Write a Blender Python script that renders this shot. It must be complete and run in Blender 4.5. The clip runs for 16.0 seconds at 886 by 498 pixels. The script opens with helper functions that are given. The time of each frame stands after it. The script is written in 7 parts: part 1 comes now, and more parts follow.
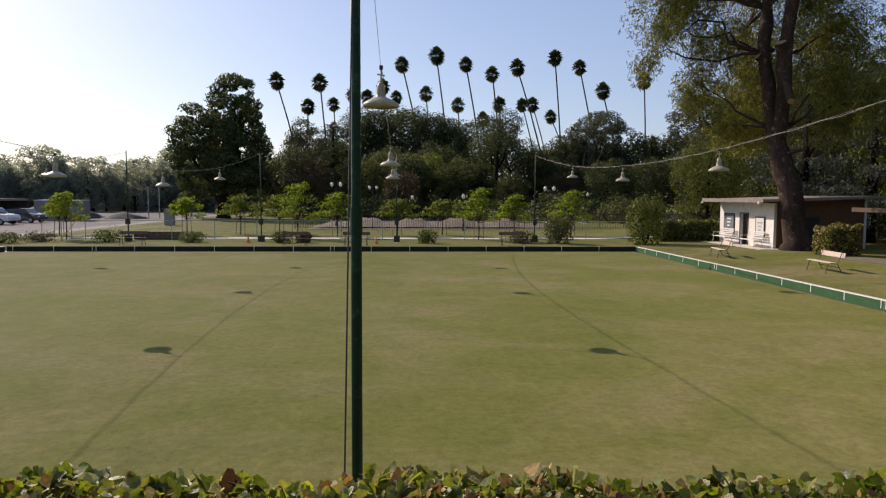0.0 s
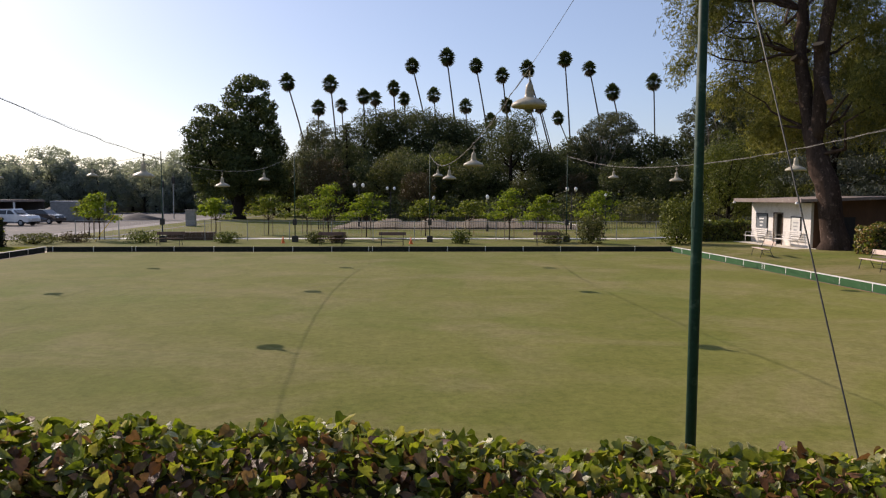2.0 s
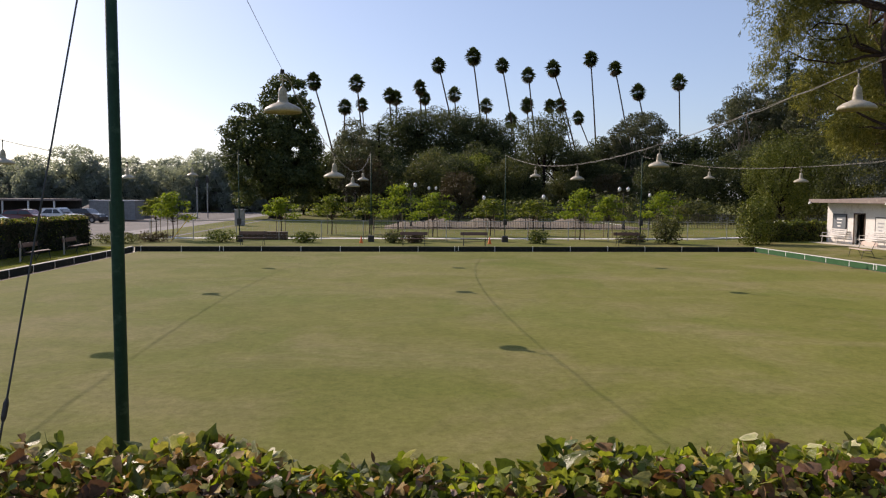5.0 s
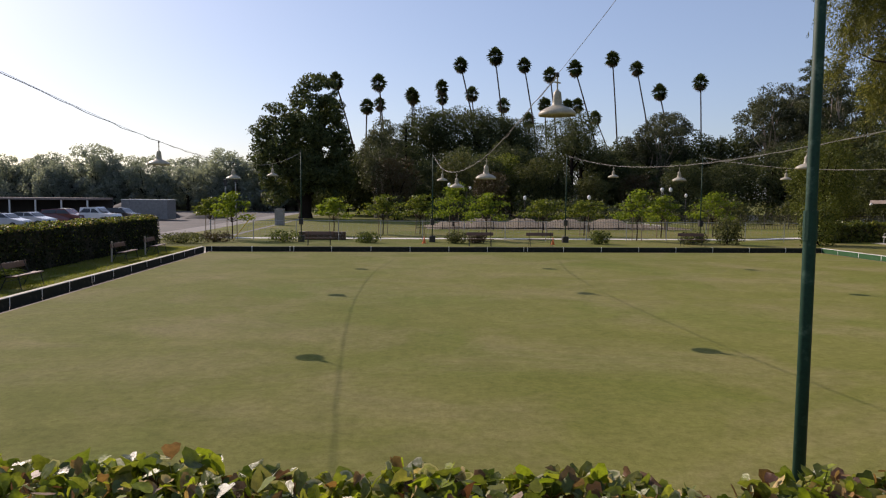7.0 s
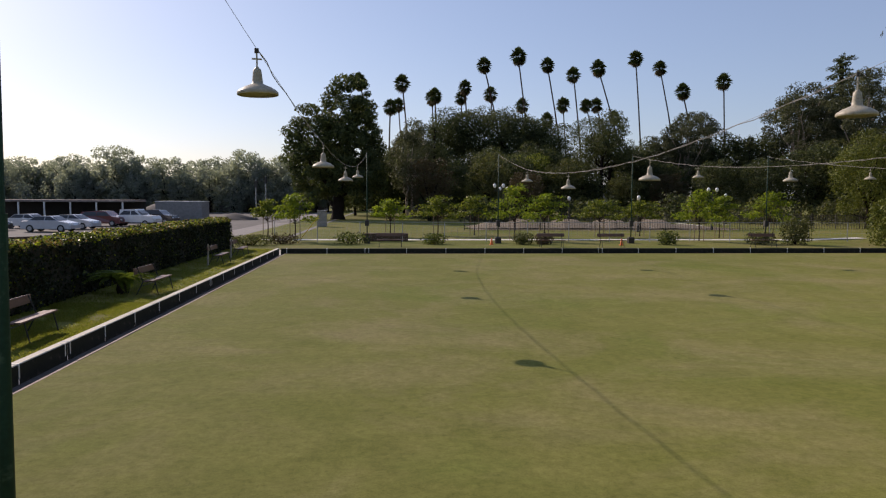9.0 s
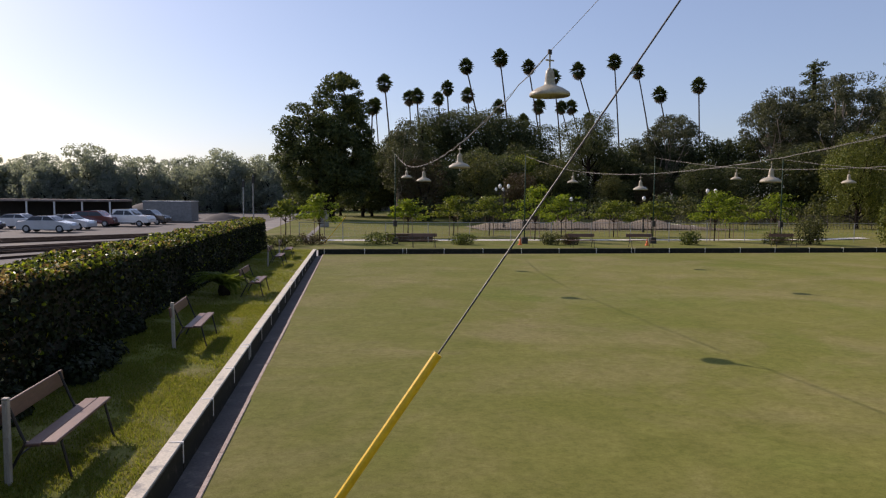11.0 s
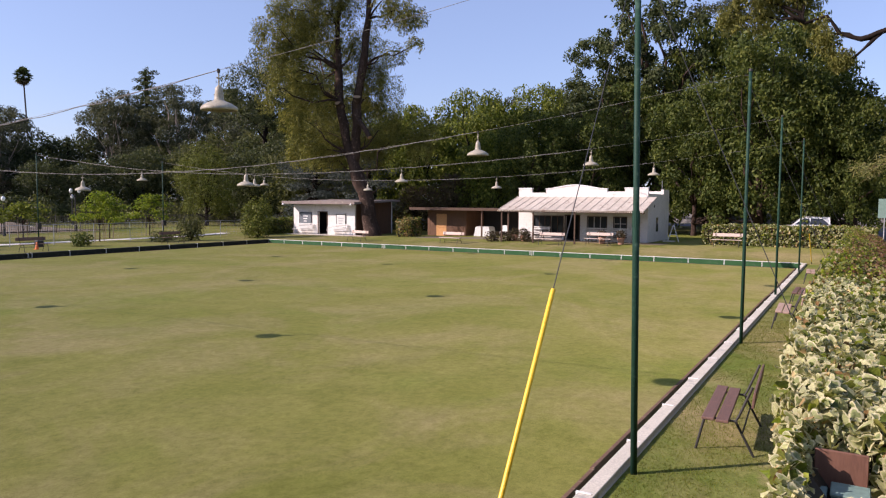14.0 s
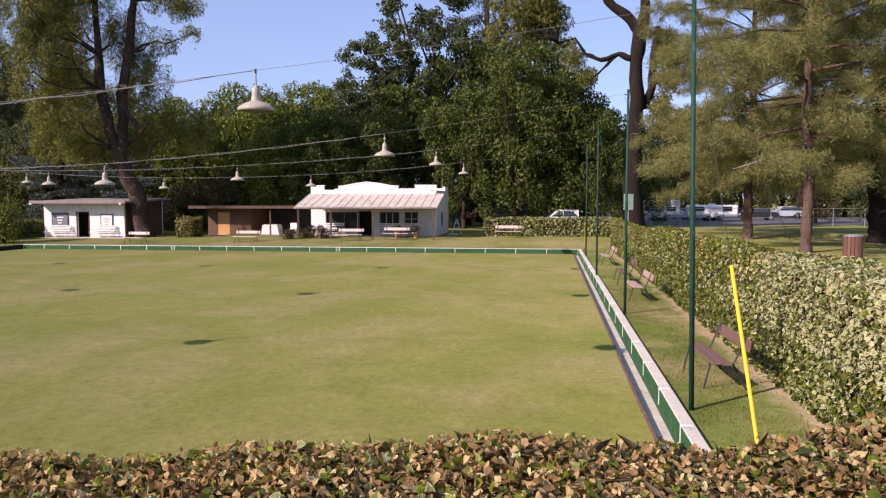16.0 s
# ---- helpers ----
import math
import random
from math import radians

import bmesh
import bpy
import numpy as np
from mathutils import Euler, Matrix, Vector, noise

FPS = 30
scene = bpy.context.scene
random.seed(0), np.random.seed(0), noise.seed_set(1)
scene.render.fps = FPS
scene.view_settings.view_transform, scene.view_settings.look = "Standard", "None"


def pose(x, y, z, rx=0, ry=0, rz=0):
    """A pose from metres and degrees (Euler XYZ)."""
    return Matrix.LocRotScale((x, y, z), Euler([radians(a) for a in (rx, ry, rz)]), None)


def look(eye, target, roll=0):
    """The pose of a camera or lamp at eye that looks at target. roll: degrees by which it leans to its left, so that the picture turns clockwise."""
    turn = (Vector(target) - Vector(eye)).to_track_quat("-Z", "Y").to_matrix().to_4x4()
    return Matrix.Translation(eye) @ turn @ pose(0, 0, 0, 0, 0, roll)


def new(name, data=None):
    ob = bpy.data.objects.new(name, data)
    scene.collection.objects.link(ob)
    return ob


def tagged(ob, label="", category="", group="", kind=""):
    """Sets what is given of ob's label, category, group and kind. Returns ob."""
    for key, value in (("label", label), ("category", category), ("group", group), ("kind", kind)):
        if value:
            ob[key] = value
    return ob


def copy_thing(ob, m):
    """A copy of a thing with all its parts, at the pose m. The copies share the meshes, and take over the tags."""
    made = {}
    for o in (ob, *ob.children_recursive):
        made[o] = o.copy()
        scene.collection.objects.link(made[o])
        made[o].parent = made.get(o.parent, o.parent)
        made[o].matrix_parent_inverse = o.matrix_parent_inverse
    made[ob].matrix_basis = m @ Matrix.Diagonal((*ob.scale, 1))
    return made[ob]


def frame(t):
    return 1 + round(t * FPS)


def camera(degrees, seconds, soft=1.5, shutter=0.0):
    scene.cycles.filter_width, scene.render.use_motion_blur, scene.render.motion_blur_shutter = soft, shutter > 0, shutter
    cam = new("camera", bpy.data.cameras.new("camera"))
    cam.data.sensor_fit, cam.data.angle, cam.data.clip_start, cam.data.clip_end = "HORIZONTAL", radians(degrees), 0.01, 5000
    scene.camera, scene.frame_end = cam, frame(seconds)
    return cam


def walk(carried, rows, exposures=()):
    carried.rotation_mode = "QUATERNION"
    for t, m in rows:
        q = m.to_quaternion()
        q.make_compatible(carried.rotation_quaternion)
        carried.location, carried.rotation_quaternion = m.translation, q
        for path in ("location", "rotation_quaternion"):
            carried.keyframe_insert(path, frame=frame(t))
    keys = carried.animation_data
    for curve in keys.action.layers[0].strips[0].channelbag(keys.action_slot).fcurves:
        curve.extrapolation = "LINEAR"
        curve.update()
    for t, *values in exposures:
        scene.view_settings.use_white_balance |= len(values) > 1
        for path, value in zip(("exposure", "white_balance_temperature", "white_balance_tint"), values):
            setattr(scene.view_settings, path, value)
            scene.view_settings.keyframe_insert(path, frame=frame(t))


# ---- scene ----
cam = camera(64.40, 16.0, 1.2)
PATH = [
    (0, (22.981, -4.935, 3.298), (23.097, -2.944, 3.149), 0.28),
    (0.5, (22.552, -4.970, 3.280), (22.671, -2.979, 3.132), 0.29),
    (1, (21.962, -5.013, 3.269), (22.082, -3.022, 3.122), 0.22),
    (1.5, (21.296, -5.031, 3.261), (21.417, -3.040, 3.115), 0.21),
    (2, (20.564, -5.000, 3.245), (20.687, -3.009, 3.099), 0.23),
    (2.5, (19.759, -5.004, 3.241), (19.883, -3.013, 3.095), 0.21),
    (3, (18.924, -4.953, 3.247), (19.049, -2.962, 3.101), 0.25),
    (3.5, (18.084, -4.862, 3.250), (18.211, -2.872, 3.104), 0.24),
    (4, (17.178, -4.778, 3.250), (17.307, -2.787, 3.103), 0.28),
    (6.5, (12.133, -4.474, 3.282), (12.265, -2.484, 3.134), 0.43),
    (7, (11.064, -4.369, 3.288), (11.197, -2.379, 3.139), 0.46),
    (7.5, (10.034, -4.296, 3.269), (10.166, -2.306, 3.122), 0.22),
    (8, (8.916, -4.154, 3.276), (9.049, -2.164, 3.128), 0.19),
    (8.5, (7.827, -3.991, 3.298), (7.958, -2.000, 3.150), 0.26),
    (9, (6.661, -3.819, 3.308), (6.794, -1.829, 3.160), 0.24),
    (11.5, (0.567, -3.400, 3.291), (0.935, -1.439, 3.146), 0.54),
    (12, (-0.866, -3.420, 3.290), (-0.098, -1.579, 3.150), 0.24),
    (12.5, (-1.697, -3.392, 3.279), (-0.563, -1.750, 3.141), 0.30),
    (13, (-2.008, -3.239, 3.291), (-0.570, -1.856, 3.156), 0.35),
    (13.5, (-2.488, -2.904, 3.300), (-0.973, -1.605, 3.164), 0.37),
    (14, (-3.162, -2.437, 3.302), (-1.443, -1.422, 3.168), 0.41),
    (14.5, (-3.892, -1.721, 3.302), (-2.003, -1.078, 3.167), 0.22),
    (15, (-4.615, -0.769, 3.297), (-2.646, -0.440, 3.161), 0.14),
    (15.5, (-5.292, 0.430, 3.309), (-3.319, 0.726, 3.169), -0.06),
    (16, (-5.918, 1.786, 3.333), (-3.945, 2.082, 3.191), -0.11),
]
walk(cam, [(t, look(eye, target, roll)) for t, eye, target, roll in PATH],
     [(0.0, 0.15, 7120, 22), (1.5, 0.18, 7120, 22), (4.0, 0.32, 7120, 22), (7.0, 0.1, 7080, 22), (9.0, 0.02, 7060, 23), (11.5, 0.18, 7000, 25), (12.5, 0.42, 6800, 28), (14.5, 0.5, 6560, 31), (16.0, 0.53, 6540, 33)])

# ---- world and sun ----
SUN_AZ, SUN_EL = radians(-42.0), radians(30.9)      # azimuth from +y towards +x
world = bpy.data.worlds.new("world")
scene.world = world
world.use_nodes = True
wn = world.node_tree.nodes
sky = wn.new("ShaderNodeTexSky")
sky.sky_type = "NISHITA"
sky.sun_disc = False
sky.sun_elevation = SUN_EL
sky.sun_rotation = SUN_AZ
sky.altitude = 250
sky.air_density = 1.0
sky.dust_density = 1.15
sky.ozone_density = 3.0
wn["Background"].inputs["Strength"].default_value = 0.108
tint = wn.new("ShaderNodeMix")
tint.data_type, tint.blend_type = "RGBA", "MULTIPLY"
tint.inputs[0].default_value = 1.0
tint.inputs[7].default_value = (0.955, 1.01, 1.055, 1)      # slightly hazy, lavender air
haze = wn.new("ShaderNodeMix")
haze.data_type = "RGBA"
haze.inputs[0].default_value = 0.26
haze.inputs[7].default_value = (4.2, 5.5, 7.6, 1)          # even veil of haze over the whole sky
world.node_tree.links.new(sky.outputs["Color"], haze.inputs[6])
world.node_tree.links.new(haze.outputs[2], tint.inputs[6])
world.node_tree.links.new(tint.outputs[2], wn["Background"].inputs["Color"])
sun_data = bpy.data.lights.new("sun", "SUN")
sun_data.energy, sun_data.angle, sun_data.color = 4.7, radians(0.53), (1.0, 0.93, 0.82)
sun = new("sun", sun_data)
sun_way = Vector((math.sin(SUN_AZ) * math.cos(SUN_EL), math.cos(SUN_AZ) * math.cos(SUN_EL), math.sin(SUN_EL)))
sun.matrix_world = look(sun_way * 200, (0, 0, 0))

# ---- materials ----
def shader(name, rough=0.8, metal=0.0, spec=0.5):
    m = bpy.data.materials.new(name)
    m.use_nodes = True
    nt = m.node_tree
    b = nt.nodes["Principled BSDF"]
    b.inputs["Roughness"].default_value = rough
    b.inputs["Metallic"].default_value = metal
    b.inputs["Specular IOR Level"].default_value = spec
    return m, nt, b


def coords(nt, world_space=False):
    if world_space:
        return nt.nodes.new("ShaderNodeNewGeometry").outputs["Position"]
    return nt.nodes.new("ShaderNodeTexCoord").outputs["Object"]


def noise_node(nt, vec, scale, detail=4.0, rough=0.6, stretch=None, distort=0.0):
    if stretch:
        mp = nt.nodes.new("ShaderNodeMapping")
        mp.inputs["Scale"].default_value = stretch
        nt.links.new(vec, mp.inputs["Vector"])
        vec = mp.outputs["Vector"]
    n = nt.nodes.new("ShaderNodeTexNoise")
    n.inputs["Scale"].default_value, n.inputs["Detail"].default_value = scale, detail
    n.inputs["Roughness"].default_value, n.inputs["Distortion"].default_value = rough, distort
    nt.links.new(vec, n.inputs["Vector"])
    return n.outputs["Fac"]


def ramp(nt, fac, stops):
    r = nt.nodes.new("ShaderNodeValToRGB")
    e = r.color_ramp.elements
    while len(e) < len(stops):
        e.new(0.5)
    for el, (p, c) in zip(e, stops):
        el.position, el.color = p, (*c, 1) if len(c) == 3 else c
    nt.links.new(fac, r.inputs["Fac"])
    return r.outputs["Color"]


def mix(nt, fac, a, b, mode="MIX"):
    n = nt.nodes.new("ShaderNodeMix")
    n.data_type, n.blend_type = "RGBA", mode
    for sock, v in ((n.inputs[0], fac), (n.inputs[6], a), (n.inputs[7], b)):
        if isinstance(v, (int, float)):
            sock.default_value = v
        elif isinstance(v, tuple):
            sock.default_value = (*v, 1)
        else:
            nt.links.new(v, sock)
    return n.outputs[2]


def bump(nt, b, height, strength, distance=0.02):
    n = nt.nodes.new("ShaderNodeBump")
    n.inputs["Strength"].default_value, n.inputs["Distance"].default_value = strength, distance
    nt.links.new(height, n.inputs["Height"])
    nt.links.new(n.outputs["Normal"], b.inputs["Normal"])


def plain(name, c1, c2, scale=3.0, fine=40.0, rough=0.8, metal=0.0, bumpy=0.3, c3=None, stretch=None, world_space=False, per_object=0.0, spec=0.4):
    """Two tones at two scales, a wear tone where c3 is given, and fine relief."""
    m, nt, b = shader(name, rough, metal, spec)
    v = coords(nt, world_space)
    big = noise_node(nt, v, scale, 5, 0.6, stretch)
    small = noise_node(nt, v, fine, 3, 0.7, stretch)
    col = ramp(nt, big, [(0.3, c1), (0.7, c2)])
    col = mix(nt, 0.45, col, ramp(nt, small, [(0.25, tuple(0.55 * a for a in c1)), (0.75, tuple(min(1, 1.25 * a) for a in c2))]))
    if c3:
        col = mix(nt, ramp(nt, noise_node(nt, v, scale * 2.3, 6, 0.7), [(0.56, (0, 0, 0)), (0.68, (1, 1, 1))]), col, c3)
    if per_object:
        info = nt.nodes.new("ShaderNodeObjectInfo")
        col = mix(nt, per_object, col, ramp(nt, info.outputs["Random"], [(0.0, (0.25, 0.22, 0.2)), (1.0, (1, 1, 1))]), "MULTIPLY")
    nt.links.new(col, b.inputs["Base Color"])
    rr = nt.nodes.new("ShaderNodeMapRange")
    rr.inputs["To Min"].default_value, rr.inputs["To Max"].default_value = max(0.02, rough - 0.12), min(1, rough + 0.12)
    nt.links.new(small, rr.inputs["Value"])
    nt.links.new(rr.outputs["Result"], b.inputs["Roughness"])
    if bumpy:
        bump(nt, b, small, bumpy, 0.01)
    return m


def leafy(name, tones, through_light=0.35, rough=0.55, edge=None, clump=0.25, spec=0.2):
    """Leaf material: each leaf takes its own tone; light comes through; edge gives a pale margin."""
    m, nt, b = shader(name, rough, 0, spec)
    geo = nt.nodes.new("ShaderNodeNewGeometry")
    n = len(tones)
    col = ramp(nt, geo.outputs["Random Per Island"], [(i / max(1, n - 1), c) for i, c in enumerate(tones)])
    big = noise_node(nt, geo.outputs["Position"], clump, 3, 0.6)
    col = mix(nt, 0.5, col, ramp(nt, big, [(0.3, (0.55, 0.6, 0.55)), (0.7, (1.0, 1.0, 0.9))]), "MULTIPLY")
    if name.startswith("leaf_ivy"):
        blotch = noise_node(nt, geo.outputs["Position"], 38, 4, 0.7)
        col = mix(nt, 0.8, col, ramp(nt, blotch, [(0.32, (0.6, 0.62, 0.52)), (0.5, (1.15, 1.12, 1.0)), (0.66, (1.6, 1.55, 1.3))]), "MULTIPLY")
        bump(nt, b, blotch, 0.5, 0.01)
    if edge:
        uv = nt.nodes.new("ShaderNodeUVMap")
        sep = nt.nodes.new("ShaderNodeSeparateXYZ")
        nt.links.new(uv.outputs["UV"], sep.inputs[0])
        wob = noise_node(nt, geo.outputs["Position"], 60, 2, 0.5)
        add = nt.nodes.new("ShaderNodeMath")
        add.operation = "MULTIPLY_ADD"
        add.inputs[1].default_value, add.inputs[2].default_value = 0.5, -0.25
        nt.links.new(wob, add.inputs[0])
        s2 = nt.nodes.new("ShaderNodeMath")
        nt.links.new(sep.outputs["X"], s2.inputs[0])
        nt.links.new(add.outputs[0], s2.inputs[1])
        isl = nt.nodes.new("ShaderNodeMath")
        isl.operation = "MULTIPLY_ADD"
        isl.inputs[1].default_value, isl.inputs[2].default_value = 0.35, -0.15
        nt.links.new(geo.outputs["Random Per Island"], isl.inputs[0])
        s3 = nt.nodes.new("ShaderNodeMath")
        nt.links.new(s2.outputs[0], s3.inputs[0])
        nt.links.new(isl.outputs[0], s3.inputs[1])
        col = mix(nt, ramp(nt, s3.outputs[0], [(0.14, (0.85, 0.85, 0.85)), (0.32, (0, 0, 0))]), col, edge)
    nt.links.new(col, b.inputs["Base Color"])
    tr = nt.nodes.new("ShaderNodeBsdfTranslucent")
    nt.links.new(mix(nt, 0.6, col, (1.0, 1.0, 0.35), "MULTIPLY"), tr.inputs["Color"])
    ms = nt.nodes.new("ShaderNodeMixShader")
    ms.inputs[0].default_value = through_light
    nt.links.new(b.outputs[0], ms.inputs[1])
    nt.links.new(tr.outputs[0], ms.inputs[2])
    nt.links.new(ms.outputs[0], nt.nodes["Material Output"].inputs["Surface"])
    return m


def turf_material(name, tones, tan, tan_amount, blade=55.0, foot=None):
    """Grass seen from above: broad blotches, dry patches, mown streaks and blade grain."""
    m, nt, b = shader(name, 0.95, 0, 0.08)
    v = coords(nt, True)
    broad = noise_node(nt, v, 0.11, 4, 0.55, distort=0.6)
    mid = noise_node(nt, v, 0.5, 5, 0.65, stretch=(0.8, 1.0, 1.0), distort=0.5)
    col = ramp(nt, broad, [(0.32, tones[0]), (0.5, tones[1]), (0.66, tones[2])])
    col = mix(nt, 0.5, col, ramp(nt, mid, [(0.3, tones[0]), (0.7, tones[2])]))
    dry = noise_node(nt, v, 0.24, 6, 0.68, stretch=(0.85, 1.0, 1.0), distort=0.7)
    lush = noise_node(nt, v, 0.16, 5, 0.6, distort=0.9)
    col = mix(nt, ramp(nt, lush, [(0.5, (0, 0, 0)), (0.68, (0.55, 0.55, 0.55))]), col, (tones[0][0] * 0.9, tones[0][1] * 1.06, tones[0][2] * 0.9))
    col = mix(nt, ramp(nt, dry, [(0.46, (0, 0, 0)), (0.68, (tan_amount,) * 3)]), col, tan)
    fleck = noise_node(nt, v, 6.0, 4, 0.8)
    col = mix(nt, 0.6, col, ramp(nt, fleck, [(0.33, (0.6, 0.6, 0.5)), (0.6, (1.05, 1.05, 1.05))]), "MULTIPLY")
    blot = noise_node(nt, v, 1.1, 6, 0.75, distort=0.8)
    col = mix(nt, 0.5, col, ramp(nt, blot, [(0.34, (0.72, 0.76, 0.62)), (0.6, (1.06, 1.04, 1.0))]), "MULTIPLY")
    if foot:
        # worn bare along the foot of the hedge
        sep = nt.nodes.new("ShaderNodeSeparateXYZ")
        nt.links.new(v, sep.inputs[0])
        rng_ = nt.nodes.new("ShaderNodeMapRange")
        rng_.inputs["From Min"].default_value, rng_.inputs["From Max"].default_value = foot[0], foot[1]
        rng_.inputs["To Max"].default_value = 0.5
        nt.links.new(sep.outputs["Y"], rng_.inputs["Value"])
        worn = nt.nodes.new("ShaderNodeMath")
        nt.links.new(rng_.outputs["Result"], worn.inputs[0])
        nt.links.new(noise_node(nt, v, 0.8, 5, 0.7, distort=0.5), worn.inputs[1])
        col = mix(nt, ramp(nt, worn.outputs[0], [(0.62, (0, 0, 0)), (0.9, (0.85, 0.85, 0.85))]), col, foot[2])
    fine = noise_node(nt, v, blade, 3, 0.75)
    streak = noise_node(nt, v, 1.9, 5, 0.75, stretch=(1.0, 0.55, 1.0))
    speck = noise_node(nt, v, 19.0, 3, 0.8)
    col = mix(nt, 0.55, col, ramp(nt, speck, [(0.3, (0.6, 0.58, 0.5)), (0.48, (1.02, 1.02, 1.02))]), "MULTIPLY")
    col = mix(nt, 0.4, col, ramp(nt, streak, [(0.3, (0.78, 0.76, 0.7)), (0.65, (1.08, 1.08, 1.05))]), "MULTIPLY")
    col = mix(nt, 0.55, col, ramp(nt, fine, [(0.3, (0.45, 0.5, 0.4)), (0.65, (1.25, 1.25, 1.15))]), "MULTIPLY")
    nt.links.new(col, b.inputs["Base Color"])
    bump(nt, b, fine, 0.3, 0.02)
    b.inputs["Diffuse Roughness"].default_value = 0.4
    return m


M_GREEN = turf_material("bowling_turf", [(0.178, 0.189, 0.044), (0.229, 0.226, 0.065), (0.27, 0.25, 0.09)], (0.33, 0.268, 0.15), 0.62, 70)
M_LAWN = turf_material("lawn_turf", [(0.135, 0.158, 0.034), (0.185, 0.198, 0.048), (0.238, 0.226, 0.072)], (0.3, 0.235, 0.125), 0.7, 28)
M_STRIP = turf_material("worn_strip_turf", [(0.095, 0.138, 0.028), (0.145, 0.178, 0.04), (0.2, 0.206, 0.066)], (0.36, 0.265, 0.165), 0.62, 30, (-1.45, -2.2, (0.4, 0.29, 0.2)))
M_EASTLAWN = turf_material("dull_lawn_turf", [(0.14, 0.15, 0.04), (0.19, 0.187, 0.056), (0.255, 0.225, 0.09)], (0.34, 0.265, 0.16), 0.75, 26)
M_CONCRETE = plain("old_concrete", (0.5, 0.46, 0.37), (0.66, 0.61, 0.51), 1.4, 35, 0.9, bumpy=0.4, c3=(0.3, 0.29, 0.27))
M_SAND = plain("ditch_sand", (0.4, 0.355, 0.28), (0.62, 0.565, 0.47), 1.6, 22, 0.95, bumpy=0.5, c3=(0.2, 0.16, 0.11), world_space=True)
M_KERB = plain("kerb_timber", (0.1, 0.05, 0.03), (0.2, 0.115, 0.075), 3, 30, 0.9, bumpy=0.8, c3=(0.28, 0.19, 0.13), world_space=True)
M_KERB_PALE = plain("kerb_timber_bleached", (0.26, 0.19, 0.155), (0.48, 0.39, 0.34), 3, 30, 0.9, bumpy=0.8, c3=(0.16, 0.1, 0.075), world_space=True)
# Dark tones for the shade painted along the west ditch floor.
M_DITCH_SHADE = plain("ditch_shade", (0.06, 0.055, 0.052), (0.13, 0.12, 0.112), 1.8, 24, 0.95, bumpy=0.6, c3=(0.18, 0.16, 0.14), world_space=True)
M_PLINTH = plain("green_board_paint", (0.02, 0.075, 0.026), (0.036, 0.108, 0.042), 2.0, 25, 0.8, bumpy=0.15, c3=(0.065, 0.11, 0.065), spec=0.15)
M_PLINTH_DARK = plain("dark_board", (0.013, 0.016, 0.012), (0.03, 0.032, 0.024), 2.0, 25, 0.85, bumpy=0.3, c3=(0.06, 0.055, 0.045), spec=0.15)
M_COPING_DARK = plain("dark_coping", (0.02, 0.024, 0.016), (0.05, 0.05, 0.036), 2.0, 25, 0.85, bumpy=0.3, c3=(0.09, 0.085, 0.07))
M_WHITE = plain("white_paint", (0.7, 0.7, 0.66), (0.82, 0.81, 0.78), 2, 25, 0.6, bumpy=0.15, c3=(0.55, 0.53, 0.47))
M_CREAM = plain("cream_stucco", (0.66, 0.63, 0.58), (0.78, 0.75, 0.70), 0.8, 22, 0.92, bumpy=0.3, c3=(0.56, 0.52, 0.46))
M_POLE = plain("pole_green_paint", (0.008, 0.034, 0.021), (0.015, 0.055, 0.035), 3, 40, 0.6, bumpy=0.1, c3=(0.05, 0.1, 0.07), spec=0.2)
M_GALV = plain("galvanised_steel", (0.32, 0.33, 0.34), (0.45, 0.46, 0.47), 5, 50, 0.5, 0.7, bumpy=0.1)
M_DARKMETAL = plain("dark_iron", (0.03, 0.03, 0.03), (0.06, 0.055, 0.05), 5, 50, 0.6, 0.3, bumpy=0.2)
M_YELLOW = plain("yellow_plastic", (0.75, 0.43, 0.01), (0.85, 0.52, 0.02), 2, 30, 0.45, bumpy=0.05)
M_ENAMEL = plain("lamp_enamel", (0.3, 0.265, 0.195), (0.44, 0.4, 0.305), 6, 30, 0.45, bumpy=0.1, c3=(0.28, 0.235, 0.165), spec=0.25)
M_WIRE = plain("sheathed_cable", (0.13, 0.125, 0.115), (0.21, 0.2, 0.185), 3, 30, 0.6, 0.2, bumpy=0.1)
M_GUY = plain("guy_wire", (0.04, 0.04, 0.04), (0.08, 0.08, 0.075), 3, 30, 0.5, 0.5, bumpy=0.1)
M_PLANK = plain("bench_plank", (0.12, 0.066, 0.05), (0.2, 0.115, 0.09), 2, 40, 0.48, bumpy=0.3, stretch=(0.15, 1, 1), c3=(0.22, 0.12, 0.09))
M_PLANK_PINK = plain("bench_plank_faded", (0.52, 0.4, 0.33), (0.66, 0.53, 0.45), 2, 40, 0.75, bumpy=0.3, stretch=(0.15, 1, 1), c3=(0.6, 0.52, 0.45))
M_PLANK_FADED = plain("bench_plank_rosy", (0.33, 0.215, 0.165), (0.46, 0.32, 0.25), 2, 40, 0.7, bumpy=0.3, stretch=(0.15, 1, 1), c3=(0.3, 0.19, 0.14))
M_PLANK_WHITE = plain("bench_plank_white", (0.62, 0.6, 0.56), (0.76, 0.74, 0.7), 2, 40, 0.7, bumpy=0.3, stretch=(0.15, 1, 1), c3=(0.45, 0.42, 0.38))
M_BARK = plain("bark", (0.02, 0.013, 0.01), (0.08, 0.054, 0.042), 1.6, 9, 0.95, bumpy=1.0, stretch=(1, 1, 0.25), c3=(0.15, 0.105, 0.085), spec=0.08)
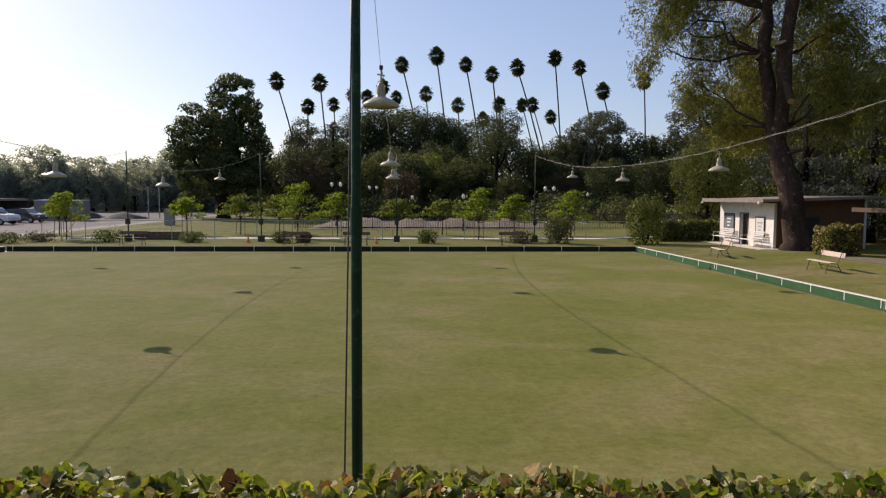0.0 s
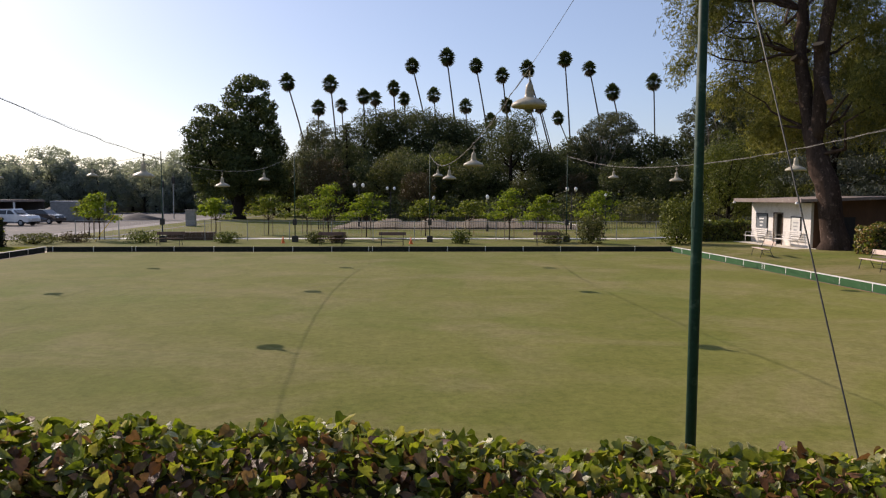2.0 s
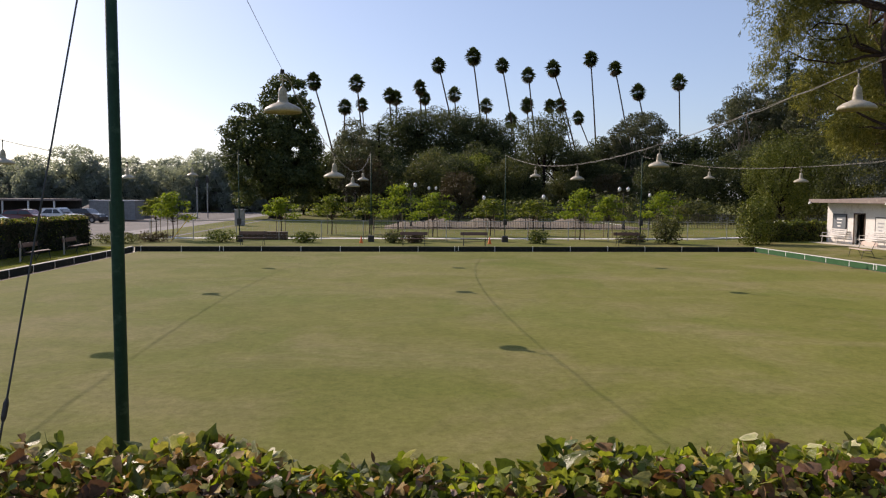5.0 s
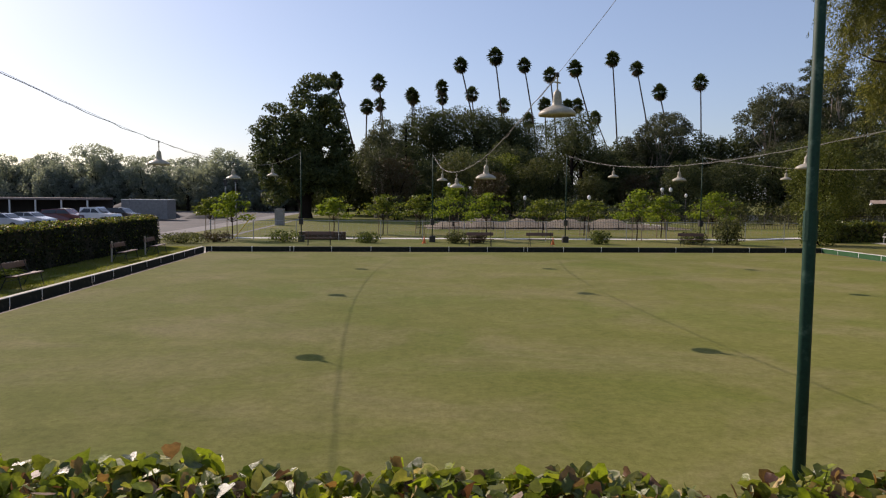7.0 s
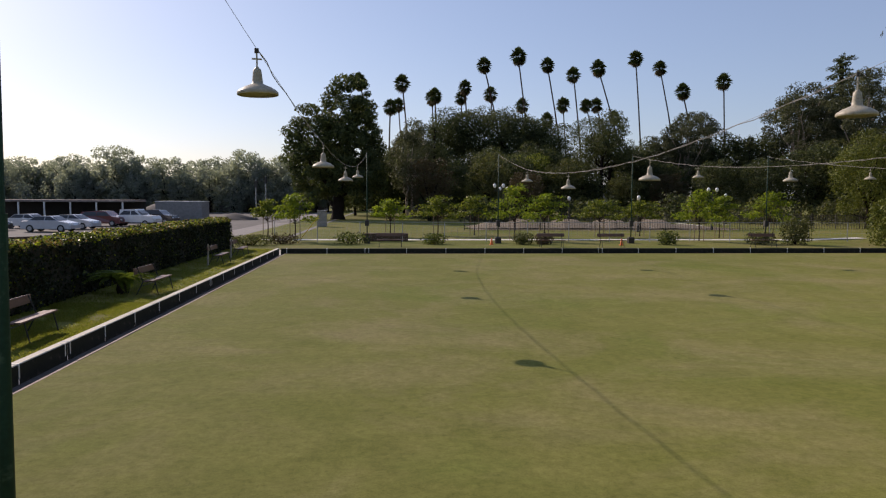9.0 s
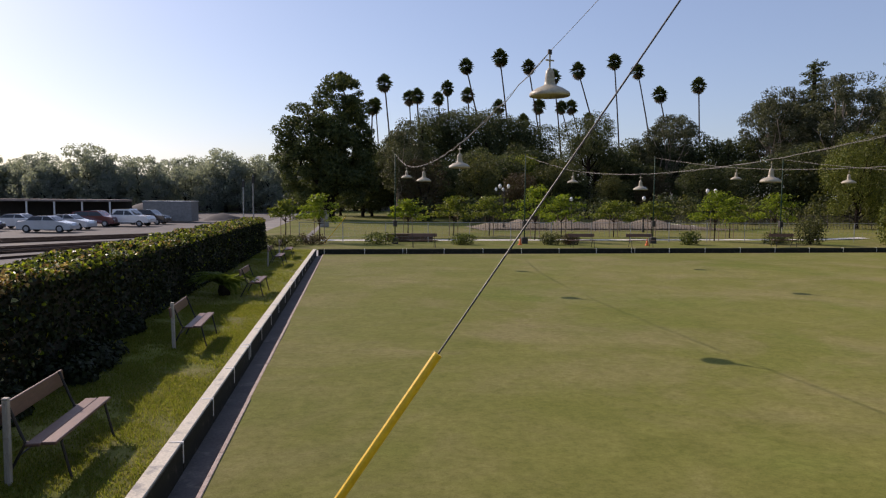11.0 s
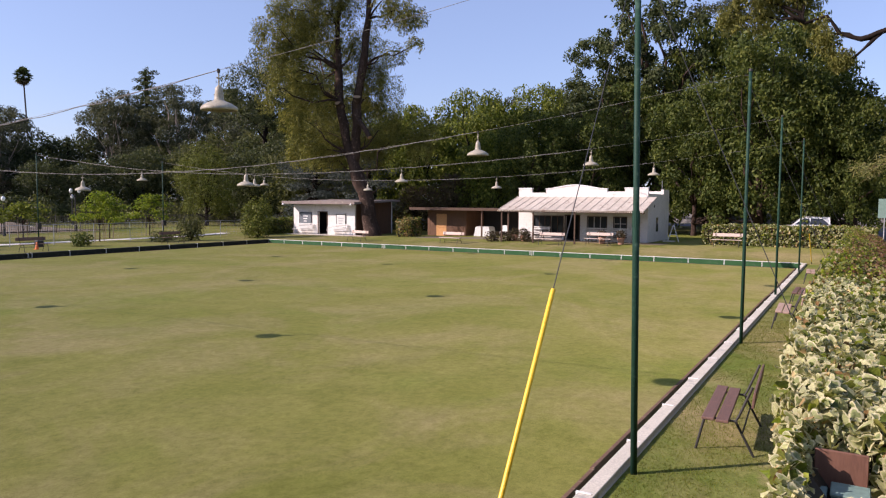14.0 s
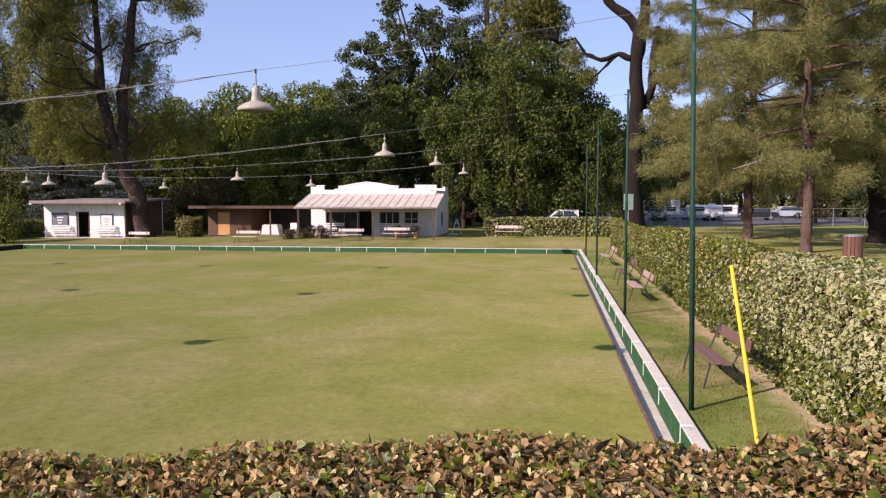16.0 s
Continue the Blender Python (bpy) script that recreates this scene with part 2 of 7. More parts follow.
M_BARK_RED = plain("bark_reddish", (0.05, 0.03, 0.023), (0.16, 0.105, 0.08), 1.6, 10, 0.95, bumpy=1.0, stretch=(1, 1, 0.25), c3=(0.025, 0.017, 0.013), spec=0.1)
M_BARK_PALE = plain("bark_pale", (0.26, 0.21, 0.16), (0.4, 0.33, 0.26), 1.2, 9, 0.95, bumpy=0.9, stretch=(1, 1, 0.25), c3=(0.12, 0.09, 0.07))
M_BARK_DARK = plain("bark_dark", (0.013, 0.01, 0.008), (0.03, 0.022, 0.018), 1.2, 9, 0.95, bumpy=1.0, stretch=(1, 1, 0.25), spec=0.08)
M_CUTWOOD = plain("cut_wood", (0.3, 0.19, 0.1), (0.4, 0.27, 0.15), 2, 20, 0.8, bumpy=0.2)
M_ROOFTIN = plain("weathered_tin", (0.42, 0.36, 0.29), (0.62, 0.55, 0.46), 0.9, 14, 0.7, 0.1, bumpy=0.3, c3=(0.24, 0.15, 0.1), world_space=True)
M_DARKWOOD = plain("dark_timber", (0.06, 0.035, 0.022), (0.11, 0.065, 0.042), 2, 30, 0.8, bumpy=0.4, stretch=(1, 1, 0.2))
M_SHEDWOOD = plain("shed_boards", (0.1, 0.05, 0.026), (0.17, 0.085, 0.045), 1.5, 25, 0.75, bumpy=0.4, stretch=(1, 1, 0.15), c3=(0.13, 0.06, 0.03))
M_DOORWOOD = plain("varnished_door", (0.50, 0.24, 0.08), (0.62, 0.33, 0.13), 1.5, 25, 0.6, bumpy=0.2, stretch=(1, 1, 0.15))
# Near-black colour that paints the shade inside rooms and open shelters.
M_INSIDE = plain("dark_interior", (0.03, 0.027, 0.025), (0.05, 0.046, 0.042), 2, 20, 0.9, bumpy=0.1)
M_FELT = plain("roof_felt", (0.18, 0.14, 0.125), (0.28, 0.23, 0.205), 1.2, 30, 0.95, bumpy=0.4, c3=(0.4, 0.35, 0.3))
M_BOARD = plain("notice_board_slate", (0.10, 0.12, 0.135), (0.16, 0.18, 0.19), 3, 40, 0.6, bumpy=0.1)
M_PAPER = plain("pale_poster", (0.55, 0.55, 0.52), (0.68, 0.68, 0.64), 3, 30, 0.6, bumpy=0.05)
M_ASPHALT = plain("asphalt", (0.08, 0.08, 0.085), (0.12, 0.12, 0.125), 0.3, 25, 0.9, bumpy=0.4, c3=(0.15, 0.15, 0.15), world_space=True)
M_ROADDUST = plain("dusty_drive", (0.13, 0.122, 0.118), (0.2, 0.19, 0.182), 0.15, 12, 0.95, bumpy=0.4, c3=(0.25, 0.21, 0.17), world_space=True)
M_GRAVEL = plain("gravel_yard", (0.052, 0.048, 0.047), (0.1, 0.093, 0.09), 0.12, 9, 0.95, bumpy=0.8, c3=(0.15, 0.125, 0.1), world_space=True)
M_EARTH = plain("bare_earth", (0.12, 0.095, 0.065), (0.2, 0.16, 0.115), 0.2, 8, 0.95, bumpy=0.7, c3=(0.2, 0.17, 0.08), world_space=True)
M_PATH = plain("pale_path", (0.52, 0.5, 0.46), (0.66, 0.64, 0.6), 0.4, 20, 0.9, bumpy=0.2, world_space=True)
M_RUST = plain("rusty_rail", (0.06, 0.034, 0.026), (0.12, 0.07, 0.05), 2, 30, 0.85, 0.2, bumpy=0.4)
M_ORANGE = plain("cone_orange", (0.75, 0.13, 0.02), (0.85, 0.2, 0.04), 4, 40, 0.6, bumpy=0.05)
M_STAKE = plain("stake_wood", (0.22, 0.15, 0.10), (0.32, 0.24, 0.16), 3, 30, 0.9, bumpy=0.3)
M_SIGNGREEN = plain("green_sign_sheet", (0.13, 0.225, 0.195), (0.19, 0.285, 0.25), 3, 30, 0.6, bumpy=0.05)
M_TRASH = plain("litter_bin_slats", (0.115, 0.05, 0.032), (0.2, 0.095, 0.06), 2, 30, 0.75, bumpy=0.3, stretch=(1, 1, 0.2), per_object=0.3)
M_VIADUCT = plain("stained_concrete", (0.20, 0.195, 0.19), (0.3, 0.29, 0.28), 0.08, 4, 0.95, bumpy=0.3, c3=(0.12, 0.115, 0.11))
M_GLOBE, _nt, _b = shader("lamp_globe", 0.35, 0, 0.5)
_b.inputs["Base Color"].default_value = (0.82, 0.82, 0.8, 1)
M_GLASS, _nt, _b = shader("window_glass", 0.06, 0, 0.6)
_b.inputs["Base Color"].default_value = (0.03, 0.035, 0.04, 1)
M_TYRE = plain("tyre_rubber", (0.012, 0.012, 0.012), (0.025, 0.025, 0.025), 4, 30, 0.85, bumpy=0.2)


def car_paint(name, c):
    m, nt, b = shader(name, 0.25, 0.1, 0.6)
    v = coords(nt)
    nt.links.new(ramp(nt, noise_node(nt, v, 1.5, 4), [(0.3, tuple(0.88 * a for a in c)), (0.7, c)]), b.inputs["Base Color"])
    b.inputs["Coat Weight"].default_value = 0.6
    return m


M_CARWHITE, M_CARGREY, M_CARRED, M_CARDARK, M_CARBLUE = (car_paint("paint_" + n, c) for n, c in (
    ("white", (0.75, 0.75, 0.75)), ("silver", (0.5, 0.52, 0.55)), ("maroon", (0.14, 0.03, 0.03)), ("charcoal", (0.03, 0.032, 0.036)), ("blue", (0.18, 0.3, 0.48))))

L_DARK = leafy("leaf_dark", [(0.04, 0.056, 0.028), (0.08, 0.099, 0.046), (0.14, 0.155, 0.068)], 0.4)
L_BROAD = leafy("leaf_broad", [(0.04, 0.058, 0.026), (0.085, 0.11, 0.045), (0.15, 0.17, 0.068)], 0.4)
L_OLIVE = leafy("leaf_olive", [(0.05, 0.064, 0.024), (0.1, 0.112, 0.042), (0.16, 0.16, 0.064)], 0.42)
L_RUSSET = leafy("leaf_russet", [(0.07, 0.05, 0.03), (0.1, 0.07, 0.035), (0.075, 0.075, 0.035)], 0.25)
L_GRASS = leafy("grass_blades", [(0.17, 0.22, 0.03), (0.24, 0.28, 0.04), (0.3, 0.31, 0.07), (0.36, 0.32, 0.12)], 0.62, 0.6)
L_NEEDLE = leafy("pine_needles", [(0.125, 0.137, 0.05), (0.235, 0.237, 0.08), (0.36, 0.338, 0.12), (0.28, 0.24, 0.115)], 0.45, 0.6, None, 0.7)
# Ivy in near-black tones that paint the shade of the west hedge.
L_IVY_SHADED = leafy("leaf_ivy_shaded", [(0.007, 0.012, 0.004), (0.013, 0.021, 0.006), (0.025, 0.035, 0.009)], 0.08, 0.6)
L_IVY_OLIVE = leafy("leaf_ivy_olive", [(0.075, 0.11, 0.018), (0.14, 0.18, 0.028), (0.22, 0.25, 0.046), (0.29, 0.27, 0.08)], 0.48, 0.36, None, 0.6, 0.5)
L_GREY = leafy("leaf_greygreen", [(0.05, 0.06, 0.036), (0.1, 0.112, 0.07), (0.16, 0.168, 0.115)], 0.4)
# Distance haze is mixed into these leaf tones, paler and bluer than nearby trees.
L_HAZED = leafy("leaf_hazed", [(0.25, 0.285, 0.3), (0.33, 0.365, 0.375), (0.41, 0.445, 0.445)], 0.65)
L_SPRAY = leafy("leaf_cedar_spray", [(0.07, 0.08, 0.04), (0.12, 0.125, 0.06), (0.17, 0.165, 0.085)], 0.3)
L_MID = leafy("leaf_mid", [(0.034, 0.055, 0.013), (0.085, 0.117, 0.025), (0.19, 0.212, 0.05)], 0.4)
L_BRIGHT = leafy("leaf_bright", [(0.06, 0.09, 0.014), (0.14, 0.178, 0.028), (0.28, 0.3, 0.055)], 0.38)
L_CLUMP = leafy("leaf_clump", [(0.05, 0.07, 0.012), (0.13, 0.155, 0.025), (0.24, 0.25, 0.05)], 0.22)
L_YOUNG = leafy("leaf_young", [(0.12, 0.18, 0.02), (0.18, 0.25, 0.03), (0.27, 0.31, 0.045)], 0.55)
L_FEATHER = leafy("leaf_feathery", [(0.115, 0.13, 0.036), (0.23, 0.232, 0.062), (0.38, 0.35, 0.095)], 0.34, 0.55, None, 0.5)
L_CEDAR = leafy("leaf_bluecedar", [(0.055, 0.075, 0.065), (0.085, 0.105, 0.095), (0.12, 0.135, 0.125)], 0.15)
L_PALM = leafy("leaf_palm", [(0.05, 0.07, 0.025), (0.07, 0.095, 0.03), (0.1, 0.115, 0.045)], 0.25, 0.45)
L_PALMDEAD = leafy("leaf_palm_dead", [(0.12, 0.085, 0.05), (0.17, 0.125, 0.075), (0.21, 0.16, 0.1)], 0.2, 0.8)
L_IVY = leafy("leaf_ivy", [(0.045, 0.07, 0.014), (0.085, 0.115, 0.022), (0.13, 0.155, 0.028), (0.19, 0.205, 0.042)], 0.42, 0.36, None, 0.6, 0.5)
L_IVY_VAR = leafy("leaf_ivy_variegated", [(0.19, 0.22, 0.09), (0.28, 0.305, 0.14), (0.38, 0.385, 0.2), (0.5, 0.475, 0.29)], 0.3, 0.55, (0.6, 0.545, 0.33), 0.6, 0.25)
L_IVY_DRY = leafy("leaf_ivy_dry", [(0.13, 0.075, 0.038), (0.31, 0.19, 0.09), (0.47, 0.33, 0.165), (0.62, 0.48, 0.27), (0.36, 0.195, 0.08), (0.2, 0.12, 0.066)], 0.35, 0.75, None, 0.6)
L_IVY_BROWN = leafy("leaf_ivy_brown", [(0.08, 0.036, 0.022), (0.15, 0.07, 0.042), (0.26, 0.16, 0.1), (0.13, 0.05, 0.03)], 0.35, 0.5, None, 0.6, 0.4)
L_IVY_NEW = leafy("leaf_ivy_new", [(0.17, 0.23, 0.02), (0.25, 0.31, 0.03), (0.32, 0.35, 0.05)], 0.55, 0.45, None, 0.6)
L_HEDGE_CORE = plain("hedge_twigs", (0.02, 0.018, 0.01), (0.045, 0.035, 0.02), 2, 12, 0.95, bumpy=1.0)
L_CYCAD = leafy("leaf_cycad", [(0.08, 0.12, 0.02), (0.12, 0.17, 0.03), (0.16, 0.2, 0.05)], 0.4)

# ---- building tools ----
W = 37.3          # inner width of the sunk green, plinth to plinth
STRIP = 0.2       # level of the lawn round it
R = np.random.default_rng(7)


def part(name, bm, material, parent=None, label="", smooth=False):
    """Links a bmesh as one mesh object, under a thing or a part."""
    me = bpy.data.meshes.new(name)
    bmesh.ops.recalc_face_normals(bm, faces=bm.faces)
    if smooth:
        for f in bm.faces:
            f.smooth = True
    bm.to_mesh(me)
    bm.free()
    me.materials.append(material)
    ob = new(name, me)
    ob.parent = parent
    return tagged(ob, label)


def share(name, ob, m, parent):
    """Another object on the mesh of ob."""
    o = new(name, ob.data)
    o.parent = parent
    o.matrix_basis = m
    return o


def thing(name, m, label, category, group="", kind=""):
    e = new(name)
    e.matrix_basis = m
    e.empty_display_size = 0.2
    return tagged(e, label, category, group, kind)


def box(bm, x0, y0, z0, x1, y1, z1, bevel=0.0, m=None):
    r = bmesh.ops.create_cube(bm, size=1)
    vs = r["verts"]
    for v in vs:
        v.co = Vector((x0 + (v.co.x + 0.5) * (x1 - x0), y0 + (v.co.y + 0.5) * (y1 - y0), z0 + (v.co.z + 0.5) * (z1 - z0)))
    if bevel:
        es = list({e for v in vs for e in v.link_edges})
        vs = bmesh.ops.bevel(bm, geom=es, offset=bevel, segments=1, affect="EDGES")["verts"]
    if m:
        bmesh.ops.transform(bm, matrix=m, verts=vs)
    return bm


def boxed(*a, **k):
    return box(bmesh.new(), *a, **k)


def tube(bm, pts, radii, seg=8, cap=True):
    """A tapered tube along points."""
    pts = [Vector(p) for p in pts]
    if not hasattr(radii, "__len__"):
        radii = [radii] * len(pts)
    rings, side = [], None
    for i, p in enumerate(pts):
        d = (pts[min(i + 1, len(pts) - 1)] - pts[max(i - 1, 0)]).normalized()
        if side is None:
            side = d.orthogonal().normalized()
        side = (side - d * side.dot(d)).normalized()
        up = d.cross(side)
        rings.append([bm.verts.new(p + radii[i] * (math.cos(a) * side + math.sin(a) * up)) for a in (2 * math.pi * k / seg for k in range(seg))])
    for a, b in zip(rings, rings[1:]):
        for k in range(seg):
            bm.faces.new((a[k], a[(k + 1) % seg], b[(k + 1) % seg], b[k]))
    if cap:
        bm.faces.new(rings[0][::-1])
        bm.faces.new(rings[-1])
    return bm


def lathe(bm, profile, seg=24):
    """A surface of revolution about z from (radius, height) pairs."""
    rings = [[bm.verts.new((r * math.cos(a), r * math.sin(a), z)) for a in (2 * math.pi * k / seg for k in range(seg))] for r, z in profile]
    for a, b in zip(rings, rings[1:]):
        for k in range(seg):
            bm.faces.new((a[k], a[(k + 1) % seg], b[(k + 1) % seg], b[k]))
    return bm


def prism(bm, outline, x0, x1):
    """An outline in y and z pushed out along x."""
    a = [bm.verts.new((x0, y, z)) for y, z in outline]
    b = [bm.verts.new((x1, y, z)) for y, z in outline]
    n = len(outline)
    bm.faces.new(a)
    bm.faces.new(b[::-1])
    for k in range(n):
        bm.faces.new((a[k], b[k], b[(k + 1) % n], a[(k + 1) % n]))
    return bm


def mesh_of(name, verts, faces, uv=None):
    """A mesh from arrays of vertices and of faces that all have the same number of corners."""
    verts, faces = np.asarray(verts, np.float32), np.asarray(faces, np.int32)
    n, k = faces.shape
    me = bpy.data.meshes.new(name)
    me.vertices.add(len(verts))
    me.vertices.foreach_set("co", verts.ravel())
    me.loops.add(n * k)
    me.loops.foreach_set("vertex_index", faces.ravel())
    me.polygons.add(n)
    me.polygons.foreach_set("loop_start", np.arange(0, n * k, k, dtype=np.int32))
    if uv is not None:
        me.uv_layers.new(name="UVMap").data.foreach_set("uv", np.asarray(uv, np.float32)[faces.ravel()].ravel())
    me.update(calc_edges=True)
    return me


def unit(a):
    return a / np.maximum(np.linalg.norm(a, axis=-1, keepdims=True), 1e-9)


def leaves(P, N, length, width=0.55, lean=None, spread=0.6, fine=False, rng=R, curl=1.0):
    """Vertices, faces and margin of a cloud of folded leaves at P, facing about N."""
    n = len(P)
    N = unit(N + spread * rng.normal(size=(n, 3)))
    T = rng.normal(size=(n, 3)) if lean is None else lean + 0.6 * rng.normal(size=(n, 3))
    T = unit(T - N * (T * N).sum(1, keepdims=True))
    B = np.cross(N, T)
    L = (length * rng.uniform(0.55, 1.35, n))[:, None]
    Wd = L * width * rng.uniform(0.8, 1.2, (n, 1))
    if fine == 2:
        # rounder, slightly lobed leaf
        rim = [(0.03, 0, 0.0), (-0.07, 0.27, 0.07), (0.1, 0.5, 0.12), (0.33, 0.44, 0.08), (0.55, 0.38, 0.05), (0.78, 0.16, -0.02), (1.0, 0, -0.15)]
        rim += [(a, -b, c) for a, b, c in rim[5:0:-1]]
        k = len(rim)
        cup = rng.uniform(-0.6, 2.6, (n, 1))
        skew = rng.uniform(-0.25, 0.25, (n, 1))
        V = np.stack([P + T * L * (a - 0.4) + B * Wd * (b + skew * a * a) + N * L * (c * cup + 0.5 * skew * b) for a, b, c in rim] + [P - T * L * 0.05 - N * L * 0.03 * cup], 1)
        F = (np.arange(n) * (k + 1))[:, None, None] + np.array([(i, (i + 1) % k, k) for i in range(k)])[None]
        uv = np.tile(np.array([(0, 0)] * k + [(1, 1)], np.float32), (n, 1))
    elif fine:
        rim = [(0.0, 0, 0), (0.08, 0.5, 0.12), (0.62, 0.4, 0.07), (1.0, 0, -0.16), (0.62, -0.4, 0.07), (0.08, -0.5, 0.12)]
        V = np.stack([P + T * L * (a - 0.4) + B * Wd * b + N * L * c * curl for a, b, c in rim] + [P + T * L * 0.08], 1)
        F = (np.arange(n) * 7)[:, None, None] + np.array([(i, (i + 1) % 6, 6) for i in range(6)])[None]
        uv = np.tile(np.array([(0, 0)] * 6 + [(1, 1)], np.float32), (n, 1))
    else:
        rim = [(0, 0, 0), (0.45, 0.5, 0.12), (1, 0, -0.08), (0.45, -0.5, 0.12)]
        V = np.stack([P + T * L * (a - 0.5) + B * Wd * b + N * L * c for a, b, c in rim], 1)
        F = (np.arange(n) * 4)[:, None, None] + np.array([(0, 1, 2), (0, 2, 3)])[None]
        uv = None
    return V.reshape(-1, 3), F.reshape(-1, 3), uv


def leaf_part(name, cloud, material, parent, label=""):
    ob = new(name, mesh_of(name, *cloud))
    ob.data.polygons.foreach_set("use_smooth", np.ones(len(ob.data.polygons), bool))
    ob.data.materials.append(material)
    ob.parent = parent
    return tagged(ob, label, kind="stuff")


def waves(P, f, seed=0):
    """Smooth made-up noise, about -1 to 1, at points P."""
    g = np.random.default_rng(seed)
    out = 0
    for k in range(5):
        d = unit(g.normal(size=3)) * f * (1 + 0.6 * k)
        out = out + np.sin(P @ d + g.uniform(0, 6.3)) / (1 + 0.5 * k)
    return out / 2.2


def crown_points(blobs, n, rng, gaps=0.0, shell=0.6, grain=1.2):
    """Places and outward ways of leaves on and in a set of ellipsoids (centre, radii)."""
    C = np.array([b[:3] for b in blobs], float)
    S = np.array([b[3:] for b in blobs], float)
    area = (S[:, 0] * S[:, 1] + S[:, 0] * S[:, 2] + S[:, 1] * S[:, 2])
    which = rng.choice(len(blobs), int(n * 1.8), p=area / area.sum())
    D = unit(rng.normal(size=(len(which), 3)))
    rad = 1 - (1 - shell) * rng.uniform(0, 1, len(which)) ** 1.5
    rad *= 1 + 0.22 * waves(D * 3 + which[:, None], 1.5, 3) + 0.12 * waves(D * 9 + which[:, None], 1.5, 4)
    P = C[which] + D * S[which] * rad[:, None]
    keep = np.ones(len(P), bool)
    if gaps:
        keep = waves(P, grain, 5) > gaps - 1
    P, D = P[keep][:n], D[keep][:n]
    return P, D


def gz(x, y):
    """Level of the ground round the green."""
    def s(a):
        a = np.clip(a, 0, 1)
        return a * a * (3 - 2 * a)
    south = s((-3.6 - y) / 3.0) * s((x + 4.0) / 5.0)
    west = s((-3.8 - x) / 4.0)
    east = s((x - 38.2) / 5.0) * (0.4 - 0.22 * s((y - 18.0) / 18.0))
    return STRIP + 0.78 * south * (1 - s((x - 36.0) / 6.0) * 0.4 - s((x - 50.0) / 16.0) * 0.6) - 0.2 * west + east

# ---- ground, green and plinth ----
def ground_sheet():
    hole = (-0.22, W + 0.22)
    def axis():
        a = [-3000, -900, -350, -180, -100, -60, -40, -28, -20, -14, -11, -9, -8, -7, -6.4, -5.8, -5.2, -4.6, -4.2, -3.8, -3.4, -3, -2.4, -1.6, -0.8,
             *hole, 2, 6, 12, 18, 24, 30, 36, 38.2, 39, 40, 41, 42, 43.2, 46, 52, 60, 72, 90, 120, 180, 350, 900, 3000]
        return np.array(sorted(set(a)))
    xs = ys = axis()
    X, Y = np.meshgrid(xs, ys, indexing="ij")
    V = np.stack([X, Y, gz(X, Y)], -1).reshape(-1, 3)
    F = []
    for i in range(len(xs) - 1):
        for j in range(len(ys) - 1):
            cx, cy = (xs[i] + xs[i + 1]) / 2, (ys[j] + ys[j + 1]) / 2
            if hole[0] < cx < hole[1] and hole[0] < cy < hole[1]:
                continue
            a = i * len(ys) + j
            F.append((a, a + len(ys), a + len(ys) + 1, a + 1))
    ob = new("ground", mesh_of("ground", V, F))
    ob.data.materials.append(M_LAWN)
    return tagged(ob, "mown park lawn with dry patches and bare spots", "ground", kind="structure")


ground_sheet()


def slab(name, x0, y0, x1, y1, lift, material, label, category="ground", step=4.0):
    """A sheet laid a little above the ground, following it."""
    nx, ny = max(1, int((x1 - x0) / step)), max(1, int((y1 - y0) / step))
    X, Y = np.meshgrid(np.linspace(x0, x1, nx + 1), np.linspace(y0, y1, ny + 1), indexing="ij")
    V = np.stack([X, Y, gz(X, Y) + lift], -1).reshape(-1, 3)
    F = [(i * (ny + 1) + j, (i + 1) * (ny + 1) + j, (i + 1) * (ny + 1) + j + 1, i * (ny + 1) + j + 1) for i in range(nx) for j in range(ny)]
    ob = new(name, mesh_of(name, V, F))
    ob.data.materials.append(material)
    return tagged(ob, label, category, kind="structure")


KERB_IN = 0.26
bm = bmesh.new()
bmesh.ops.create_grid(bm, x_segments=30, y_segments=30, size=(W - 2 * KERB_IN - 0.1) / 2)
bmesh.ops.translate(bm, verts=bm.verts, vec=(W / 2, W / 2, 0))
tagged(part("bowling_green", bm, M_GREEN), "closely mown yellow-green bowling green with faint dry patches", "bowling green", kind="structure")
bm = boxed(-0.02, -0.02, -0.2, W + 0.02, W + 0.02, -0.1)
tagged(part("ditch", bm, M_SAND), "sandy ditch floor round the bowling green", "ditch", kind="structure")
# Thin dark sheet laid where the plinth shades the ditch.
tagged(part("ditch_shade", boxed(-0.098, 0.3, -0.098, KERB_IN - 0.012, W - 0.3, -0.09), M_DITCH_SHADE), "dark strip that paints the plinth's shade on the west ditch floor", "ditch", kind="structure")

